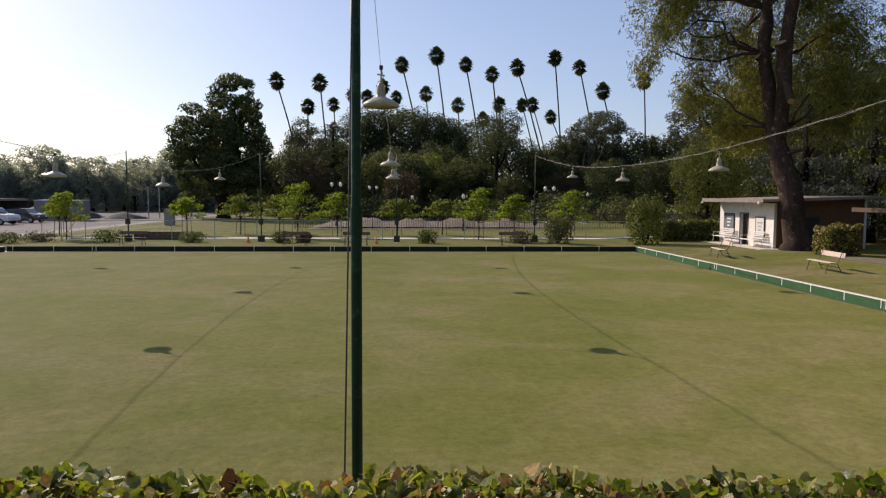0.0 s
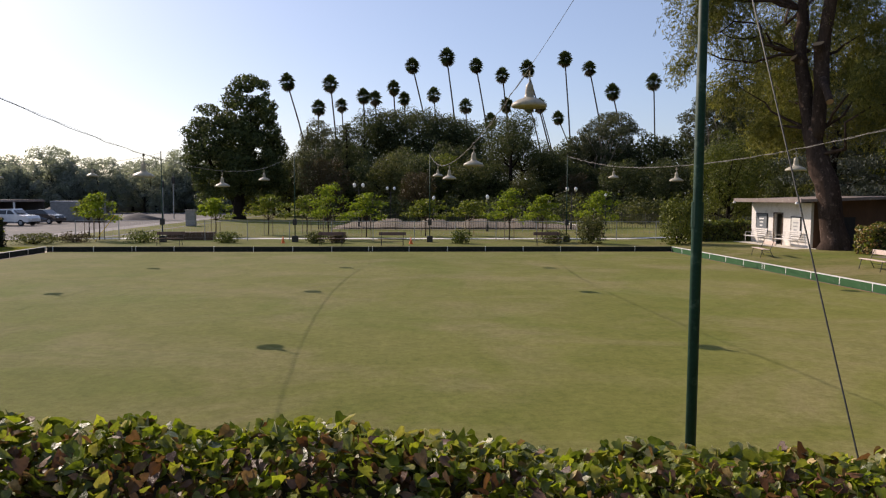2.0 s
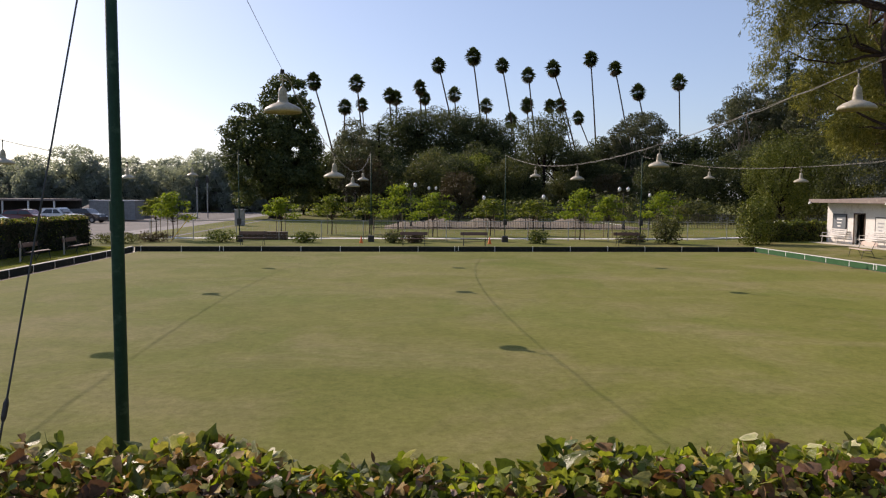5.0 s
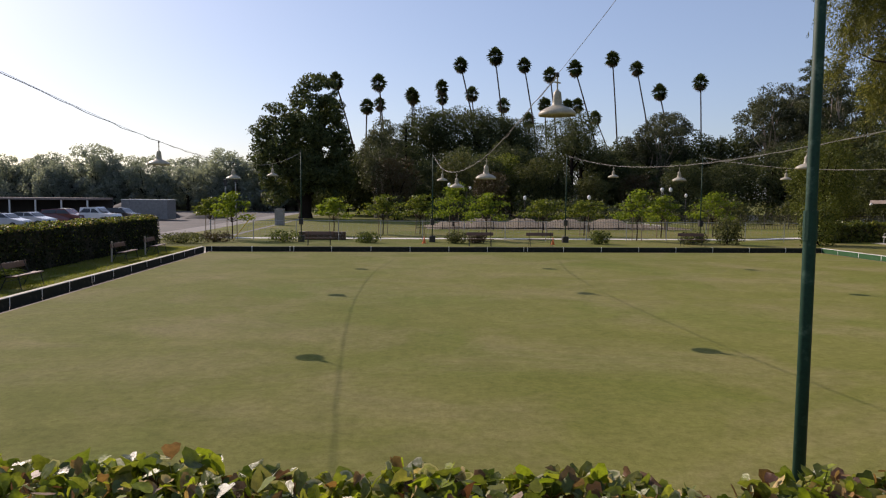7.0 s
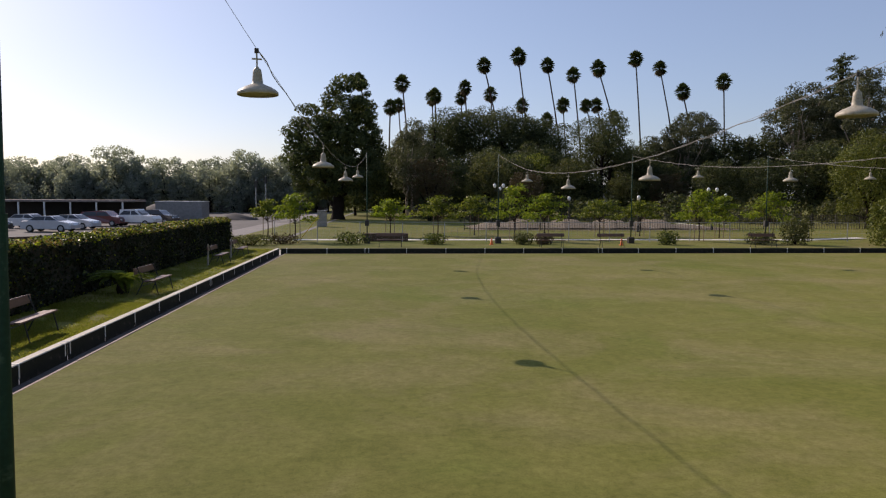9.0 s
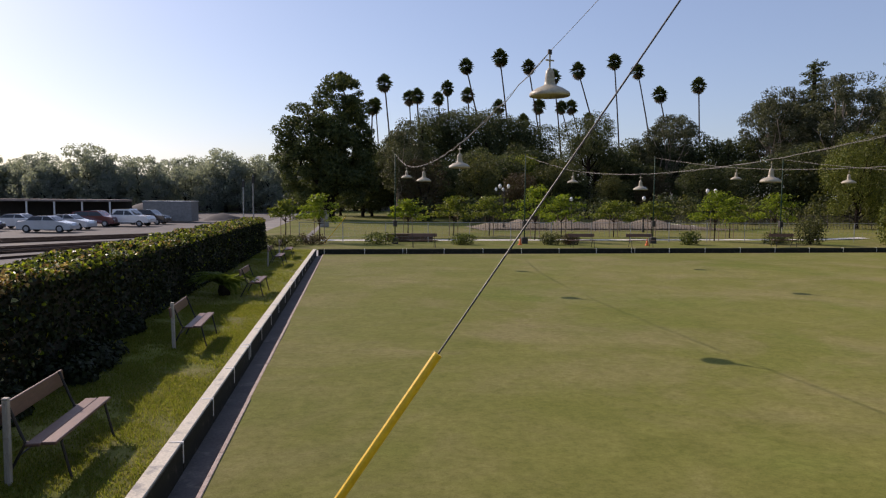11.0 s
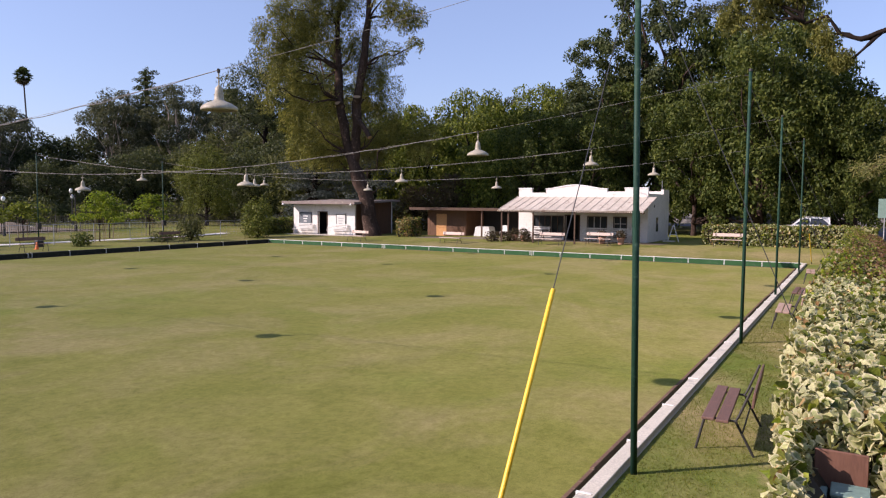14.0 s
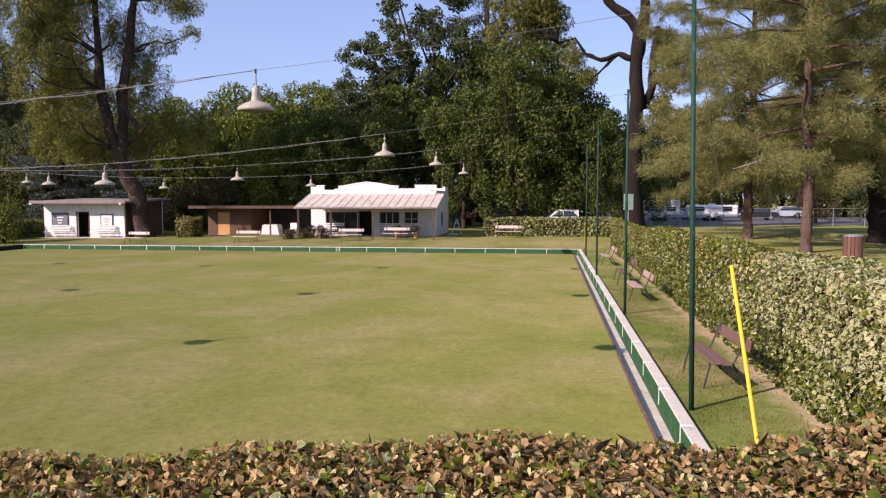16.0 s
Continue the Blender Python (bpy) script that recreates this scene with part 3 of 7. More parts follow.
for side in ("south", "north", "west", "east"):
    turn = {"south": pose(0, 0, 0), "east": pose(W, 0, 0, 0, 0, 90), "north": pose(W, W, 0, 0, 0, 180), "west": pose(0, W, 0, 0, 0, 270)}[side]
    # local frame: the plinth runs along +x from 0 to W, the green lies at +y
    kerb = thing("kerb_" + side, turn, "rough bleached timber edging of the bowling green" if side == "west" else "rough brown timber edging of the bowling green", "edging", kind="structure")
    x = KERB_IN
    while x < W - KERB_IN - 0.05:
        x1 = min(W - KERB_IN, x + R.uniform(2.3, 2.5))
        j = R.uniform(-0.008, 0.008)
        part("edging_board", boxed(x + 0.006, KERB_IN + j, -0.1, x1, KERB_IN + 0.06 + j, 0.012 + j, 0.006), M_KERB_PALE if side == "west" else M_KERB, kerb)
        x = x1
    wall = thing("plinth_" + side, turn, "low plinth of dark boards with white joints" if side in ("north", "west") else "low green-painted plinth with white joints and grey concrete coping", "plinth", kind="structure")
    if side == "west":
        wall.location.x = -0.1
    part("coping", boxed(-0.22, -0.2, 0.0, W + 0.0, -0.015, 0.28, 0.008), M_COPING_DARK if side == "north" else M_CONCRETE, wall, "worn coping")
    step = 2.31 if side == "north" else 1.88
    n = int(W // step)
    # north and west panels take the darker board colour
    face = M_PLINTH_DARK if side in ("north", "west") else M_PLINTH
    first = part("panel", boxed(0.02, -0.014, -0.1, step - 0.02, 0.0, 0.262, 0.003), face, wall)
    for k in range(n + 1):
        if k:
            if k < n:
                share("panel", first, pose(k * step, 0, R.uniform(-0.004, 0.004)), wall)
            else:
                part("panel", boxed(n * step + 0.02, -0.014, -0.1, W, 0.0, 0.262, 0.003), face, wall)
        for dx in ((-0.11, 0.11) if k in (8, 14) else (0,)):
            part("joint_strip", boxed(k * step - 0.016 + dx, -0.16, 0.02, k * step + 0.016 + dx, 0.006, 0.287), M_WHITE, wall)
    if side == "east":
        part("cap_strip", boxed(0, -0.06, 0.262, W, 0.003, 0.284), M_WHITE, wall, "white-painted top edge")

# ---- surfaces round about ----
slab("path", -3.0, 46.4, 70, 47.7, 0.006, M_PATH, "pale concrete footpath across the park lawn", "path")
slab("earth_bank_ground", 14, 62.0, 40, 72, 0.008, M_EARTH, "bare brown earth behind an iron fence", "ground")
slab("park_walk", 40, 71.5, 43.5, 86, 0.007, M_PATH, "pale concrete walk through the park", "path")
slab("park_walk", 43.4, 84.5, 84, 86, 0.009, M_PATH, "pale concrete walk before the park wood", "path")
slab("drive", -9.0, 47.8, -1.2, 140, 0.012, M_ROADDUST, "dusty pale drive along the park edge", "road")
slab("gravel_yard", -160, -30, -9.0, 140, 0.010, M_GRAVEL, "gravel yard of an old railway siding", "ground", 8)
slab("terrace", 43.1, 8.5, 45.2, 27.5, 0.012, M_EARTH, "bare trodden earth before the clubhouse and the shed", "ground")
slab("south_strip", -0.2, -2.3, 37.5, -0.225, 0.005, M_STRIP, "worn grass strip beside the hedge with bare earth", "lawn")
slab("east_strip", 37.55, -2.3, 43.09, 43.0, 0.005, M_EASTLAWN, "dull dry lawn before the clubhouse", "lawn")
slab("hut_apron", 42.9, 33.4, 44.4, 41.0, 0.012, M_CONCRETE, "concrete apron before the hut", "pavement")
slab("car_park", 66, -90, 120, -14, 0.015, M_ASPHALT, "asphalt car park beyond the trees", "road", 8)
slab("forecourt", 58, -13.95, 83.95, -2.5, 0.015, M_ASPHALT, "asphalt forecourt beyond the hedge", "road", 8)
slab("street", 84, -14, 96, 20, 0.015, M_ASPHALT, "asphalt street beyond the trees", "road", 8)


def bank():
    """A low bank of bare earth behind the iron fence."""
    bm = bmesh.new()
    nx, ny = 50, 8
    g = [[bm.verts.new((14 + 25 * i / nx, 63 + 10 * j / ny, STRIP + 0.9 * math.sin(math.pi * min(1, 0.06 + j / ny)) * (0.8 + 0.25 * math.sin(i * 0.7) + 0.1 * math.sin(i * 2.1)) * min(1, i / 6) * min(1, (nx - i) / 10) - 0.02)) for j in range(ny + 1)] for i in range(nx + 1)]
    for i in range(nx):
        for j in range(ny):
            bm.faces.new((g[i][j], g[i + 1][j], g[i + 1][j + 1], g[i][j + 1]))
    tagged(part("earth_bank", bm, M_EARTH, smooth=True), "low bank of bare brown earth", "bank", kind="structure")


bank()

# ---- floodlight poles, cables and lamps ----
COLS = (4.74, 13.5, 22.62, 32.1)
ROWS_Y = (6.35, 14.95, 23.8, 32.6)
RIMS = ((4.76, 4.1, 3.94, 4.3), (4.57, 3.81, 3.68, 4.14), (4.74, 4.18, 4.03, 4.4), (4.71, 4.1, 4.0, 4.37))
HANG = 0.62      # from lamp rim to cable
SOUTH_Y, NORTH_Y, POLE_H = -0.34, 43.1, 6.2


def floodlight_pole(x, y, north):
    p = thing("lamp_pole", pose(x, y, STRIP, 0, 0, 0), "tall slim dark green steel pole that holds lamp cables", "pole", "poles round the green")
    h = POLE_H - STRIP
    part("mast", tube(bmesh.new(), [(0, 0, -0.1), (0, 0, 2.9), (0, 0, 3.0), (0, 0, h)], [0.038, 0.038, 0.034, 0.033], 12), M_POLE, p, smooth=True)
    part("collar", tube(bmesh.new(), [(0, 0, 2.84), (0, 0, 3.02)], 0.043, 12), M_POLE, p)
    part("pole_cap", lathe(bmesh.new(), [(0.04, h - 0.03), (0.04, h), (0.03, h + 0.03), (0.001, h + 0.035)], 12), M_DARKMETAL, p)
    part("eye_bolt", tube(bmesh.new(), [(0, 0, h - 0.12), (0, 0.12 if not north else -0.12, h - 0.1)], 0.012, 6), M_DARKMETAL, p)
    if north:
        part("switch_box", boxed(-0.13, -0.16, 1.15, 0.13, 0.1, 1.55, 0.02), M_DARKMETAL, p, "dark iron switch box")
        part("base_box", boxed(-0.2, -0.2, -0.05, 0.2, 0.2, 0.42, 0.03), M_DARKMETAL, p, "dark box at the foot")
    return p


SOUTH_POLES = ((4.74, -0.33), (13.555, -0.285), (22.67, -0.13), (32.14, -0.2))
for x, (px, py) in zip(COLS, SOUTH_POLES):
    floodlight_pole(px, py, False).rotation_euler.x = radians(-0.9 if px < 5 else 0)      # the end pole is pulled inwards by its cable
    floodlight_pole(x, NORTH_Y, True)


def sag(points, drop, n):
    """Points of a hanging cable through the given ones."""
    out = []
    for a, b in zip(points, points[1:]):
        a, b = Vector(a), Vector(b)
        for k in range(n):
            u = k / n
            p = a.lerp(b, u)
            p.z -= drop * 4 * u * (1 - u)
            out.append(p)
    return out + [Vector(points[-1])]


def lamp():
    e = thing("hanging_lamp", pose(0, 0, 0), "cream enamelled bowl lamp hanging from a cable", "lamp", "lamps over the green")
    shade = part("shade", lathe(bmesh.new(), [(0.278, -0.012), (0.286, -0.006), (0.283, 0.03), (0.268, 0.05), (0.19, 0.1), (0.11, 0.132), (0.078, 0.15), (0.072, 0.2), (0.062, 0.29), (0.056, 0.34), (0.03, 0.365), (0.024, 0.38)], 28), M_ENAMEL, e, smooth=True)
    shade.modifiers.new("thickness", "SOLIDIFY").thickness = 0.006
    part("bulb", lathe(bmesh.new(), [(0.001, 0.03), (0.04, 0.045), (0.06, 0.085), (0.045, 0.125), (0.03, 0.16), (0.001, 0.17)], 14), M_GLOBE, e, smooth=True)
    part("stem", tube(bmesh.new(), [(0, 0, 0.36), (0, 0, HANG)], 0.012, 8), M_ENAMEL, e)
    part("cross_arm", tube(bmesh.new(), [(0, -0.07, 0.49), (0, 0.07, 0.49)], 0.012, 8), M_ENAMEL, e)
    part("clamp", boxed(-0.016, -0.03, HANG - 0.05, 0.016, 0.03, HANG + 0.02, 0.006), M_DARKMETAL, e)
    return e


first_lamp = lamp()
made = 0
for x, rims, (px, py) in zip(COLS, RIMS, SOUTH_POLES):
    line = [(px, py + 0.19, POLE_H - 0.1)]
    for y, z in zip(ROWS_Y, rims):
        dx = R.uniform(-0.04, 0.04)
        m = pose(x + dx, y, z - 0.03, R.uniform(-1, 1), R.uniform(-1, 1), R.uniform(0, 360))
        if not made:
            first_lamp.matrix_basis = m
        else:
            copy_thing(first_lamp, m)
        made += 1
        line.append((x + dx, y, z - 0.03 + HANG))
    line.append((x, NORTH_Y - 0.1, POLE_H - 0.1))
    c = thing("lamp_cable", pose(0, 0, 0), "pale sheathed cable strung with lamps over the green", "cable", "cables over the green")
    part("carrier_wire", tube(bmesh.new(), sag(line, 0.05, 8), 0.0035, 5), M_WIRE, c)
    slack = sag(line[1:], 0.075, 14)
    wob = [p + Vector((0.02 * math.sin(i * 1.7), 0, 0.015 * math.sin(i * 2.3))) for i, p in enumerate(slack)]
    part("feed_cable", tube(bmesh.new(), wob, 0.0075, 6), M_WIRE, c)


def guy(x, y, foot, guard):
    g = thing("guy_wire", pose(0, 0, 0), "stay wire in a yellow guard tube" if guard else "dark stay wire from a pole top to the ground", "stay wire")
    a, b = Vector((x, y, POLE_H - 0.15)), Vector(foot)
    lo = 0.2 if x < 10 or x > 20 else 0.35
    part("wire", tube(bmesh.new(), [a, b], 0.0045, 6), M_GUY, g)
    if not guard:
        part("turnbuckle", tube(bmesh.new(), [b.lerp(a, lo), b.lerp(a, lo + 0.003), b.lerp(a, lo + 0.012), b.lerp(a, lo + 0.015)], [0.006, 0.011, 0.011, 0.006], 8), M_DARKMETAL, g)
    part("anchor", tube(bmesh.new(), [b - Vector((0, 0, 0.1)), b + (a - b).normalized() * 0.2], 0.02, 8), M_DARKMETAL, g)
    if guard:
        part("guard_tube", tube(bmesh.new(), [b, b + (a - b).normalized() * guard], 0.021, 12), M_YELLOW, g, "bright yellow plastic guard")


guy(4.74, -0.23, (0.73, -0.27, STRIP), 2.88)
guy(32.12, -0.14, (37.9, -0.42, STRIP), 2.3)
guy(COLS[0], NORTH_Y, (0.1, 43.6, STRIP), 2.3)
for x, y in SOUTH_POLES:
    aside = 0.1 if 10 < x < 20 else 0.0
    guy(x + aside, y + 0.09, (x + 0.08 + 0.4 * aside, -2.65, 0.35), 0)

# ---- benches ----
M_POSTWOOD = plain("weathered_post", (0.34, 0.3, 0.25), (0.5, 0.46, 0.4), 3, 30, 0.85, bumpy=0.4, stretch=(1, 1, 0.2), c3=(0.2, 0.17, 0.14))
def bench(plank, label, length=1.72, back=True):
    """Tube-framed park bench: origin on the ground under the seat's middle, its front towards +y."""
    e = thing("bench", pose(0, 0, 0), label, "bench", "benches round the green")
    for k, y in enumerate((0.02, 0.185)):
        b = boxed(-length / 2, y - 0.075, 0.43 + 0.012 * k, length / 2, y + 0.075, 0.465 + 0.012 * k, 0.008)
        part("seat_plank", b, plank, e)
    if back:
        part("back_plank", boxed(-length / 2, -0.265, 0.68, length / 2, -0.232, 0.88, 0.008, pose(0, 0, 0, 6)), plank, e)
    for s in (-1, 1):
        x = s * (length / 2 - 0.18)
        part("front_leg", tube(bmesh.new(), [(x, 0.34, 0), (x, 0.24, 0.43)], 0.016, 8), M_DARKMETAL, e)
        part("rear_leg", tube(bmesh.new(), [(x, -0.34, 0), (x, -0.12, 0.42), (x, -0.16, 0.5), (x, -0.3, 0.87)], 0.016, 8), M_DARKMETAL, e)
        part("seat_rail", tube(bmesh.new(), [(x, -0.14, 0.42), (x, 0.26, 0.43)], 0.016, 8), M_DARKMETAL, e)
    part("stretcher", tube(bmesh.new(), [(-length / 2 + 0.18, -0.2, 0.27), (length / 2 - 0.18, -0.2, 0.27)], 0.011, 6), M_DARKMETAL, e)
    return e


b_brown = bench(M_PLANK, "brown plank bench on bent steel tube legs, standing on grass")
b_brown.matrix_basis = pose(-1.42, 5.2, STRIP, 0, 0, -90)
for x, y, yaw in ((-1.36, 11.95, -88), (-1.1, 19.3, -91), (-1.4, 28.9, -90), (-1.35, 32.9, -88)):
    copy_thing(b_brown, pose(x, y, STRIP, 0, 0, yaw))
for x, y, yaw in ((6.7, -1.07, 3), (20.95, -1.05, 0)):
    copy_thing(b_brown, pose(x, y, STRIP, 0, 0, yaw))
b_faded = bench(M_PLANK_FADED, "sun-faded rosy plank bench on steel legs beside the hedge")
b_faded.matrix_basis = pose(16.65, -0.98, STRIP, 0, 0, 2)
copy_thing(b_faded, pose(28.2, -0.98, STRIP, 0, 0, 3))
for x, y in ((6.3, 39.6), (16.3, 39.3), (20.1, 39.2), (30.0, 39.4)):
    copy_thing(b_brown, pose(x, y, STRIP, 0, 0, 180 + R.uniform(-3, 3)))
b_pink = bench(M_PLANK_PINK, "faded pinkish plank bench on the lawn before the huts", 1.8)
b_pink.matrix_basis = pose(40.0, 22.4, float(gz(40.0, 22.4)), 0, 0, 86)
for x, y, yaw in ((39.3, 30.2, 80), (41.0, 15.3, 90), (41.6, 12.2, 90), (43.6, 4.6, 90)):
    copy_thing(b_pink, pose(x, y, float(gz(x, y)), 0, 0, yaw))


def slat_bench(label):
    e = thing("slatted_bench", pose(0, 0, 0), label, "bench", "white slatted benches")
    L = 1.9
    for k in range(4):
        part("seat_slat", boxed(-L / 2, -0.16 + k * 0.12, 0.42, L / 2, -0.07 + k * 0.12, 0.45, 0.006), M_PLANK_WHITE, e)
    for k in range(4):
        part("back_slat", boxed(-L / 2, -0.25 - 0.03 * k, 0.5 + k * 0.12, L / 2, -0.22 - 0.03 * k, 0.59 + k * 0.12, 0.006), M_PLANK_WHITE, e)
    for s in (-1, 1):
        x = s * (L / 2 - 0.15)
        part("leg", tube(bmesh.new(), [(x, 0.25, 0), (x, 0.22, 0.42), (x, -0.2, 0.41), (x, -0.38, 0.97)], 0.02, 8), M_PLANK_WHITE, e)
        part("leg", tube(bmesh.new(), [(x, -0.32, 0), (x, -0.18, 0.41)], 0.02, 8), M_PLANK_WHITE, e)
        part("armrest", tube(bmesh.new(), [(x, -0.26, 0.66), (x, 0.24, 0.66), (x, 0.24, 0.42)], 0.018, 8), M_PLANK_WHITE, e)
    return e


sb = slat_bench("white slatted garden bench against the hut wall")
sb.matrix_basis = pose(43.75, 39.6, float(gz(43.75, 39.6)) + 0.01, 0, 0, 90)
for x, y in ((43.75, 35.8), (44.3, 17.7), (44.3, 11.6), (44.3, 13.4)):
    copy_thing(sb, pose(x, y, float(gz(x, y)) + 0.012, 0, 0, 90))

# white posts by the benches on the shaded side
post0 = None
for x, y in ((-1.68, 4.42), (-1.62, 11.2), (-1.75, 28.2), (-1.65, 32.2)):
    if post0 is None:
        post0 = thing("marker_post", pose(x, y, STRIP), "weathered white wooden post beside a bench", "post", "white posts")
        part("shaft", boxed(-0.032, -0.032, -0.05, 0.032, 0.032, 0.92, 0.008), M_POSTWOOD, post0)
        part("post_top", boxed(-0.036, -0.036, 0.92, 0.036, 0.036, 0.945, 0.008), M_POSTWOOD, post0)
    else:
        copy_thing(post0, pose(x, y, STRIP, 0, R.uniform(-1.5, 1.5), 0))


def cone(x, y):
    e = thing("traffic_cone", pose(x, y, STRIP), "orange traffic cone on the grass", "traffic cone", "traffic cones")
    part("cone_body", lathe(bmesh.new(), [(0.11, 0.03), (0.025, 0.45), (0.001, 0.46)], 16), M_ORANGE, e, smooth=True)
    part("cone_foot", boxed(-0.14, -0.14, 0, 0.14, 0.14, 0.03, 0.01), M_ORANGE, e)


cone(12.9, 41.8)
cone(21.3, 41.0)


# ---- hut with the two notice boards ----
def wall_with_holes(x, y0, y1, z0, z1, holes, thick, material, parent, name="wall"):
    """Wall in the plane x, towards +x thick; holes as (y0, y1, z0, z1)."""
    ys = sorted({y0, y1, *(h[0] for h in holes), *(h[1] for h in holes)})
    zs = sorted({z0, z1, *(h[2] for h in holes), *(h[3] for h in holes)})
    bm = bmesh.new()
    for a, b in zip(ys, ys[1:]):
        for c, d in zip(zs, zs[1:]):
            cy, cz = (a + b) / 2, (c + d) / 2
            if not any(h[0] < cy < h[1] and h[2] < cz < h[3] for h in holes):
                box(bm, x, a, c, x + thick, b, d)
    bmesh.ops.remove_doubles(bm, verts=bm.verts, dist=1e-4)
    inner = [f for f in bm.faces if sum(1 for g in bm.faces if g is not f and set(g.verts) == set(f.verts))]
    bmesh.ops.delete(bm, geom=inner, context="FACES_ONLY")
    return part(name, bm, material, parent)


def hut():
    h = thing("hut", pose(0, 0.47, 0), "small white stucco hut with flat roof and open doorway", "hut")
    x0, x1, y0, y1, z0, z1 = 44.25, 49.6, 33.75, 40.6, 0.1, 3.0
    wall_with_holes(x0, y0, y1, z0, z1, [(36.78, 37.74, 0.05, 2.32)], 0.16, M_CREAM, h, "front_wall")
    # Dark brown stands for both dark paint and the shade on this side.
    part("side_wall", boxed(x0 + 0.162, y0, z0, x1, y0 + 0.16, 3.25), M_SHEDWOOD, h, "dark brown boarded side wall, its shade partly in the colour")
    part("side_wall", boxed(x0 + 0.162, y1 - 0.16, z0, x1, y1, 3.25), M_CREAM, h)
    part("back_wall", boxed(x1 + 0.002, y0, z0, x1 + 0.16, y1, 3.3), M_CREAM, h)
    part("floor_slab", boxed(x0 + 0.165, y0 + 0.165, z0, x1 - 0.005, y1 - 0.165, 0.39), M_CONCRETE, h)
    part("partition", boxed(x0 + 2.2, y0 + 0.17, 0.395, x0 + 2.28, y1 - 0.17, 3.05), M_INSIDE, h)
    roof = boxed(43.2, 33.0, 3.06, 49.9, 40.95, 3.22, 0.01, None)
    for v in roof.verts:
        v.co.z += (v.co.x - 43.2) * 0.035
    part("roof", roof, M_FELT, h, "flat reddish felt roof")
    part("fascia", boxed(43.15, 32.95, 3.03, 43.197, 41.0, 3.27, 0.006), M_FELT, h)
    part("door_frame", boxed(44.22, 36.70, 0.2, 44.30, 36.778, 2.4), M_DARKWOOD, h)
    part("door_frame", boxed(44.22, 37.742, 0.2, 44.30, 37.82, 2.4), M_DARKWOOD, h)
    part("door_frame", boxed(44.22, 36.70, 2.322, 44.30, 37.82, 2.40), M_DARKWOOD, h)
    for y0b, y1b, za, zb, mat, nm in ((38.55, 39.85, 1.05, 2.27, M_BOARD, "dark slate notice board"), (34.75, 35.68, 1.1, 2.14, M_PAPER, "pale framed notice")):
        nb = part("notice_board", boxed(44.19, y0b, za, 44.247, y1b, zb, 0.004), mat, h, nm)
        for a in ((y0b - 0.05, y1b + 0.05, za - 0.05, za), (y0b - 0.05, y1b + 0.05, zb, zb + 0.05), (y0b - 0.05, y0b, za, zb), (y1b, y1b + 0.05, za, zb)):
            part("board_frame", boxed(44.18, a[0], a[2], 44.248, a[1], a[3]), M_DARKMETAL, nb)
        for k in range(3):
            part("text_bar", boxed(44.184, (y0b + y1b) / 2 - 0.3 + 0.08 * k, zb - 0.35 - 0.22 * k, 44.189, (y0b + y1b) / 2 + 0.28 - 0.05 * k, zb - 0.27 - 0.22 * k), M_WHITE if mat is M_BOARD else M_GALV, nb)
    part("side_doorway", boxed(46.0, 33.72, 0.2, 46.9, 33.748, 2.2), M_INSIDE, h, "dark side door")
    for y in (40.8, 33.3):
        part("flood_lamp", lathe(bmesh.new(), [(0.1, 0), (0.09, 0.06), (0.04, 0.14), (0.001, 0.15)], 12), M_WHITE, h).matrix_basis = pose(43.1, y, 2.95)
    return h


hut()


# ---- open timber shed ----
def shed():
    s = thing("timber_shed", pose(0, 0, 0), "brown board shed with bright door under a flat roof", "shed")
    roof = boxed(46.0, 20.6, 2.66, 50.8, 29.8, 2.8, 0.01)
    part("roof", roof, M_FELT, s)
    part("fascia", boxed(45.95, 20.55, 2.62, 45.998, 29.85, 2.84), M_DARKWOOD, s)
    n = 18
    y = 25.3
    for k in range(n):
        w = 0.2
        if not 9 <= k < 14:
            part("board", boxed(47.42, y, 0.15, 47.46, y + w - 0.012, 2.655), M_SHEDWOOD, s)
        y += w
    d = part("door", boxed(47.40, 27.1, 0.22, 47.45, 28.08, 2.3, 0.006), M_DOORWOOD, s, "varnished orange-brown door")
    for k in range(3):
        part("door_brace", boxed(47.375, 27.15, 0.4 + k * 0.8, 47.398, 28.03, 0.52 + k * 0.8), M_DOORWOOD, d)
    part("side_wall", boxed(47.47, 25.26, 0.15, 50.6, 25.32, 2.655), M_SHEDWOOD, s)
    part("side_wall", boxed(47.47, 28.92, 0.15, 50.6, 28.98, 2.655), M_SHEDWOOD, s)
    part("back_wall", boxed(50.602, 20.8, 0.15, 50.66, 28.98, 2.655), M_INSIDE, s)
    part("header", boxed(47.42, 27.08, 2.31, 47.46, 28.1, 2.655), M_SHEDWOOD, s)
    for y in (20.9, 23.2):
        part("post", boxed(46.2, y - 0.05, 0.1, 46.3, y + 0.05, 2.655), M_DARKWOOD, s)
    return s


shed()
tb = thing("covered_table", pose(47.6, 23.6, float(gz(47.6, 23.6))), "small table under a grey cloth in the shed", "table")
part("cloth", prism(bmesh.new(), [(-0.75, 0), (-0.6, 0.75), (0.6, 0.75), (0.75, 0)], -0.5, 0.5), M_PAPER, tb)
part("tabletop", boxed(-0.45, -0.55, 0.752, 0.45, 0.55, 0.78), M_PLANK_WHITE, tb)
ch = thing("stacked_chair", pose(46.9, 21.6, float(gz(46.9, 21.6)), 0, 0, 100), "white plastic garden chair under the shed roof", "chair")
part("seat", boxed(-0.25, -0.25, 0.42, 0.25, 0.25, 0.45, 0.01), M_WHITE, ch)
part("backrest", boxed(-0.25, -0.27, 0.45, 0.25, -0.23, 0.9, 0.01), M_WHITE, ch)
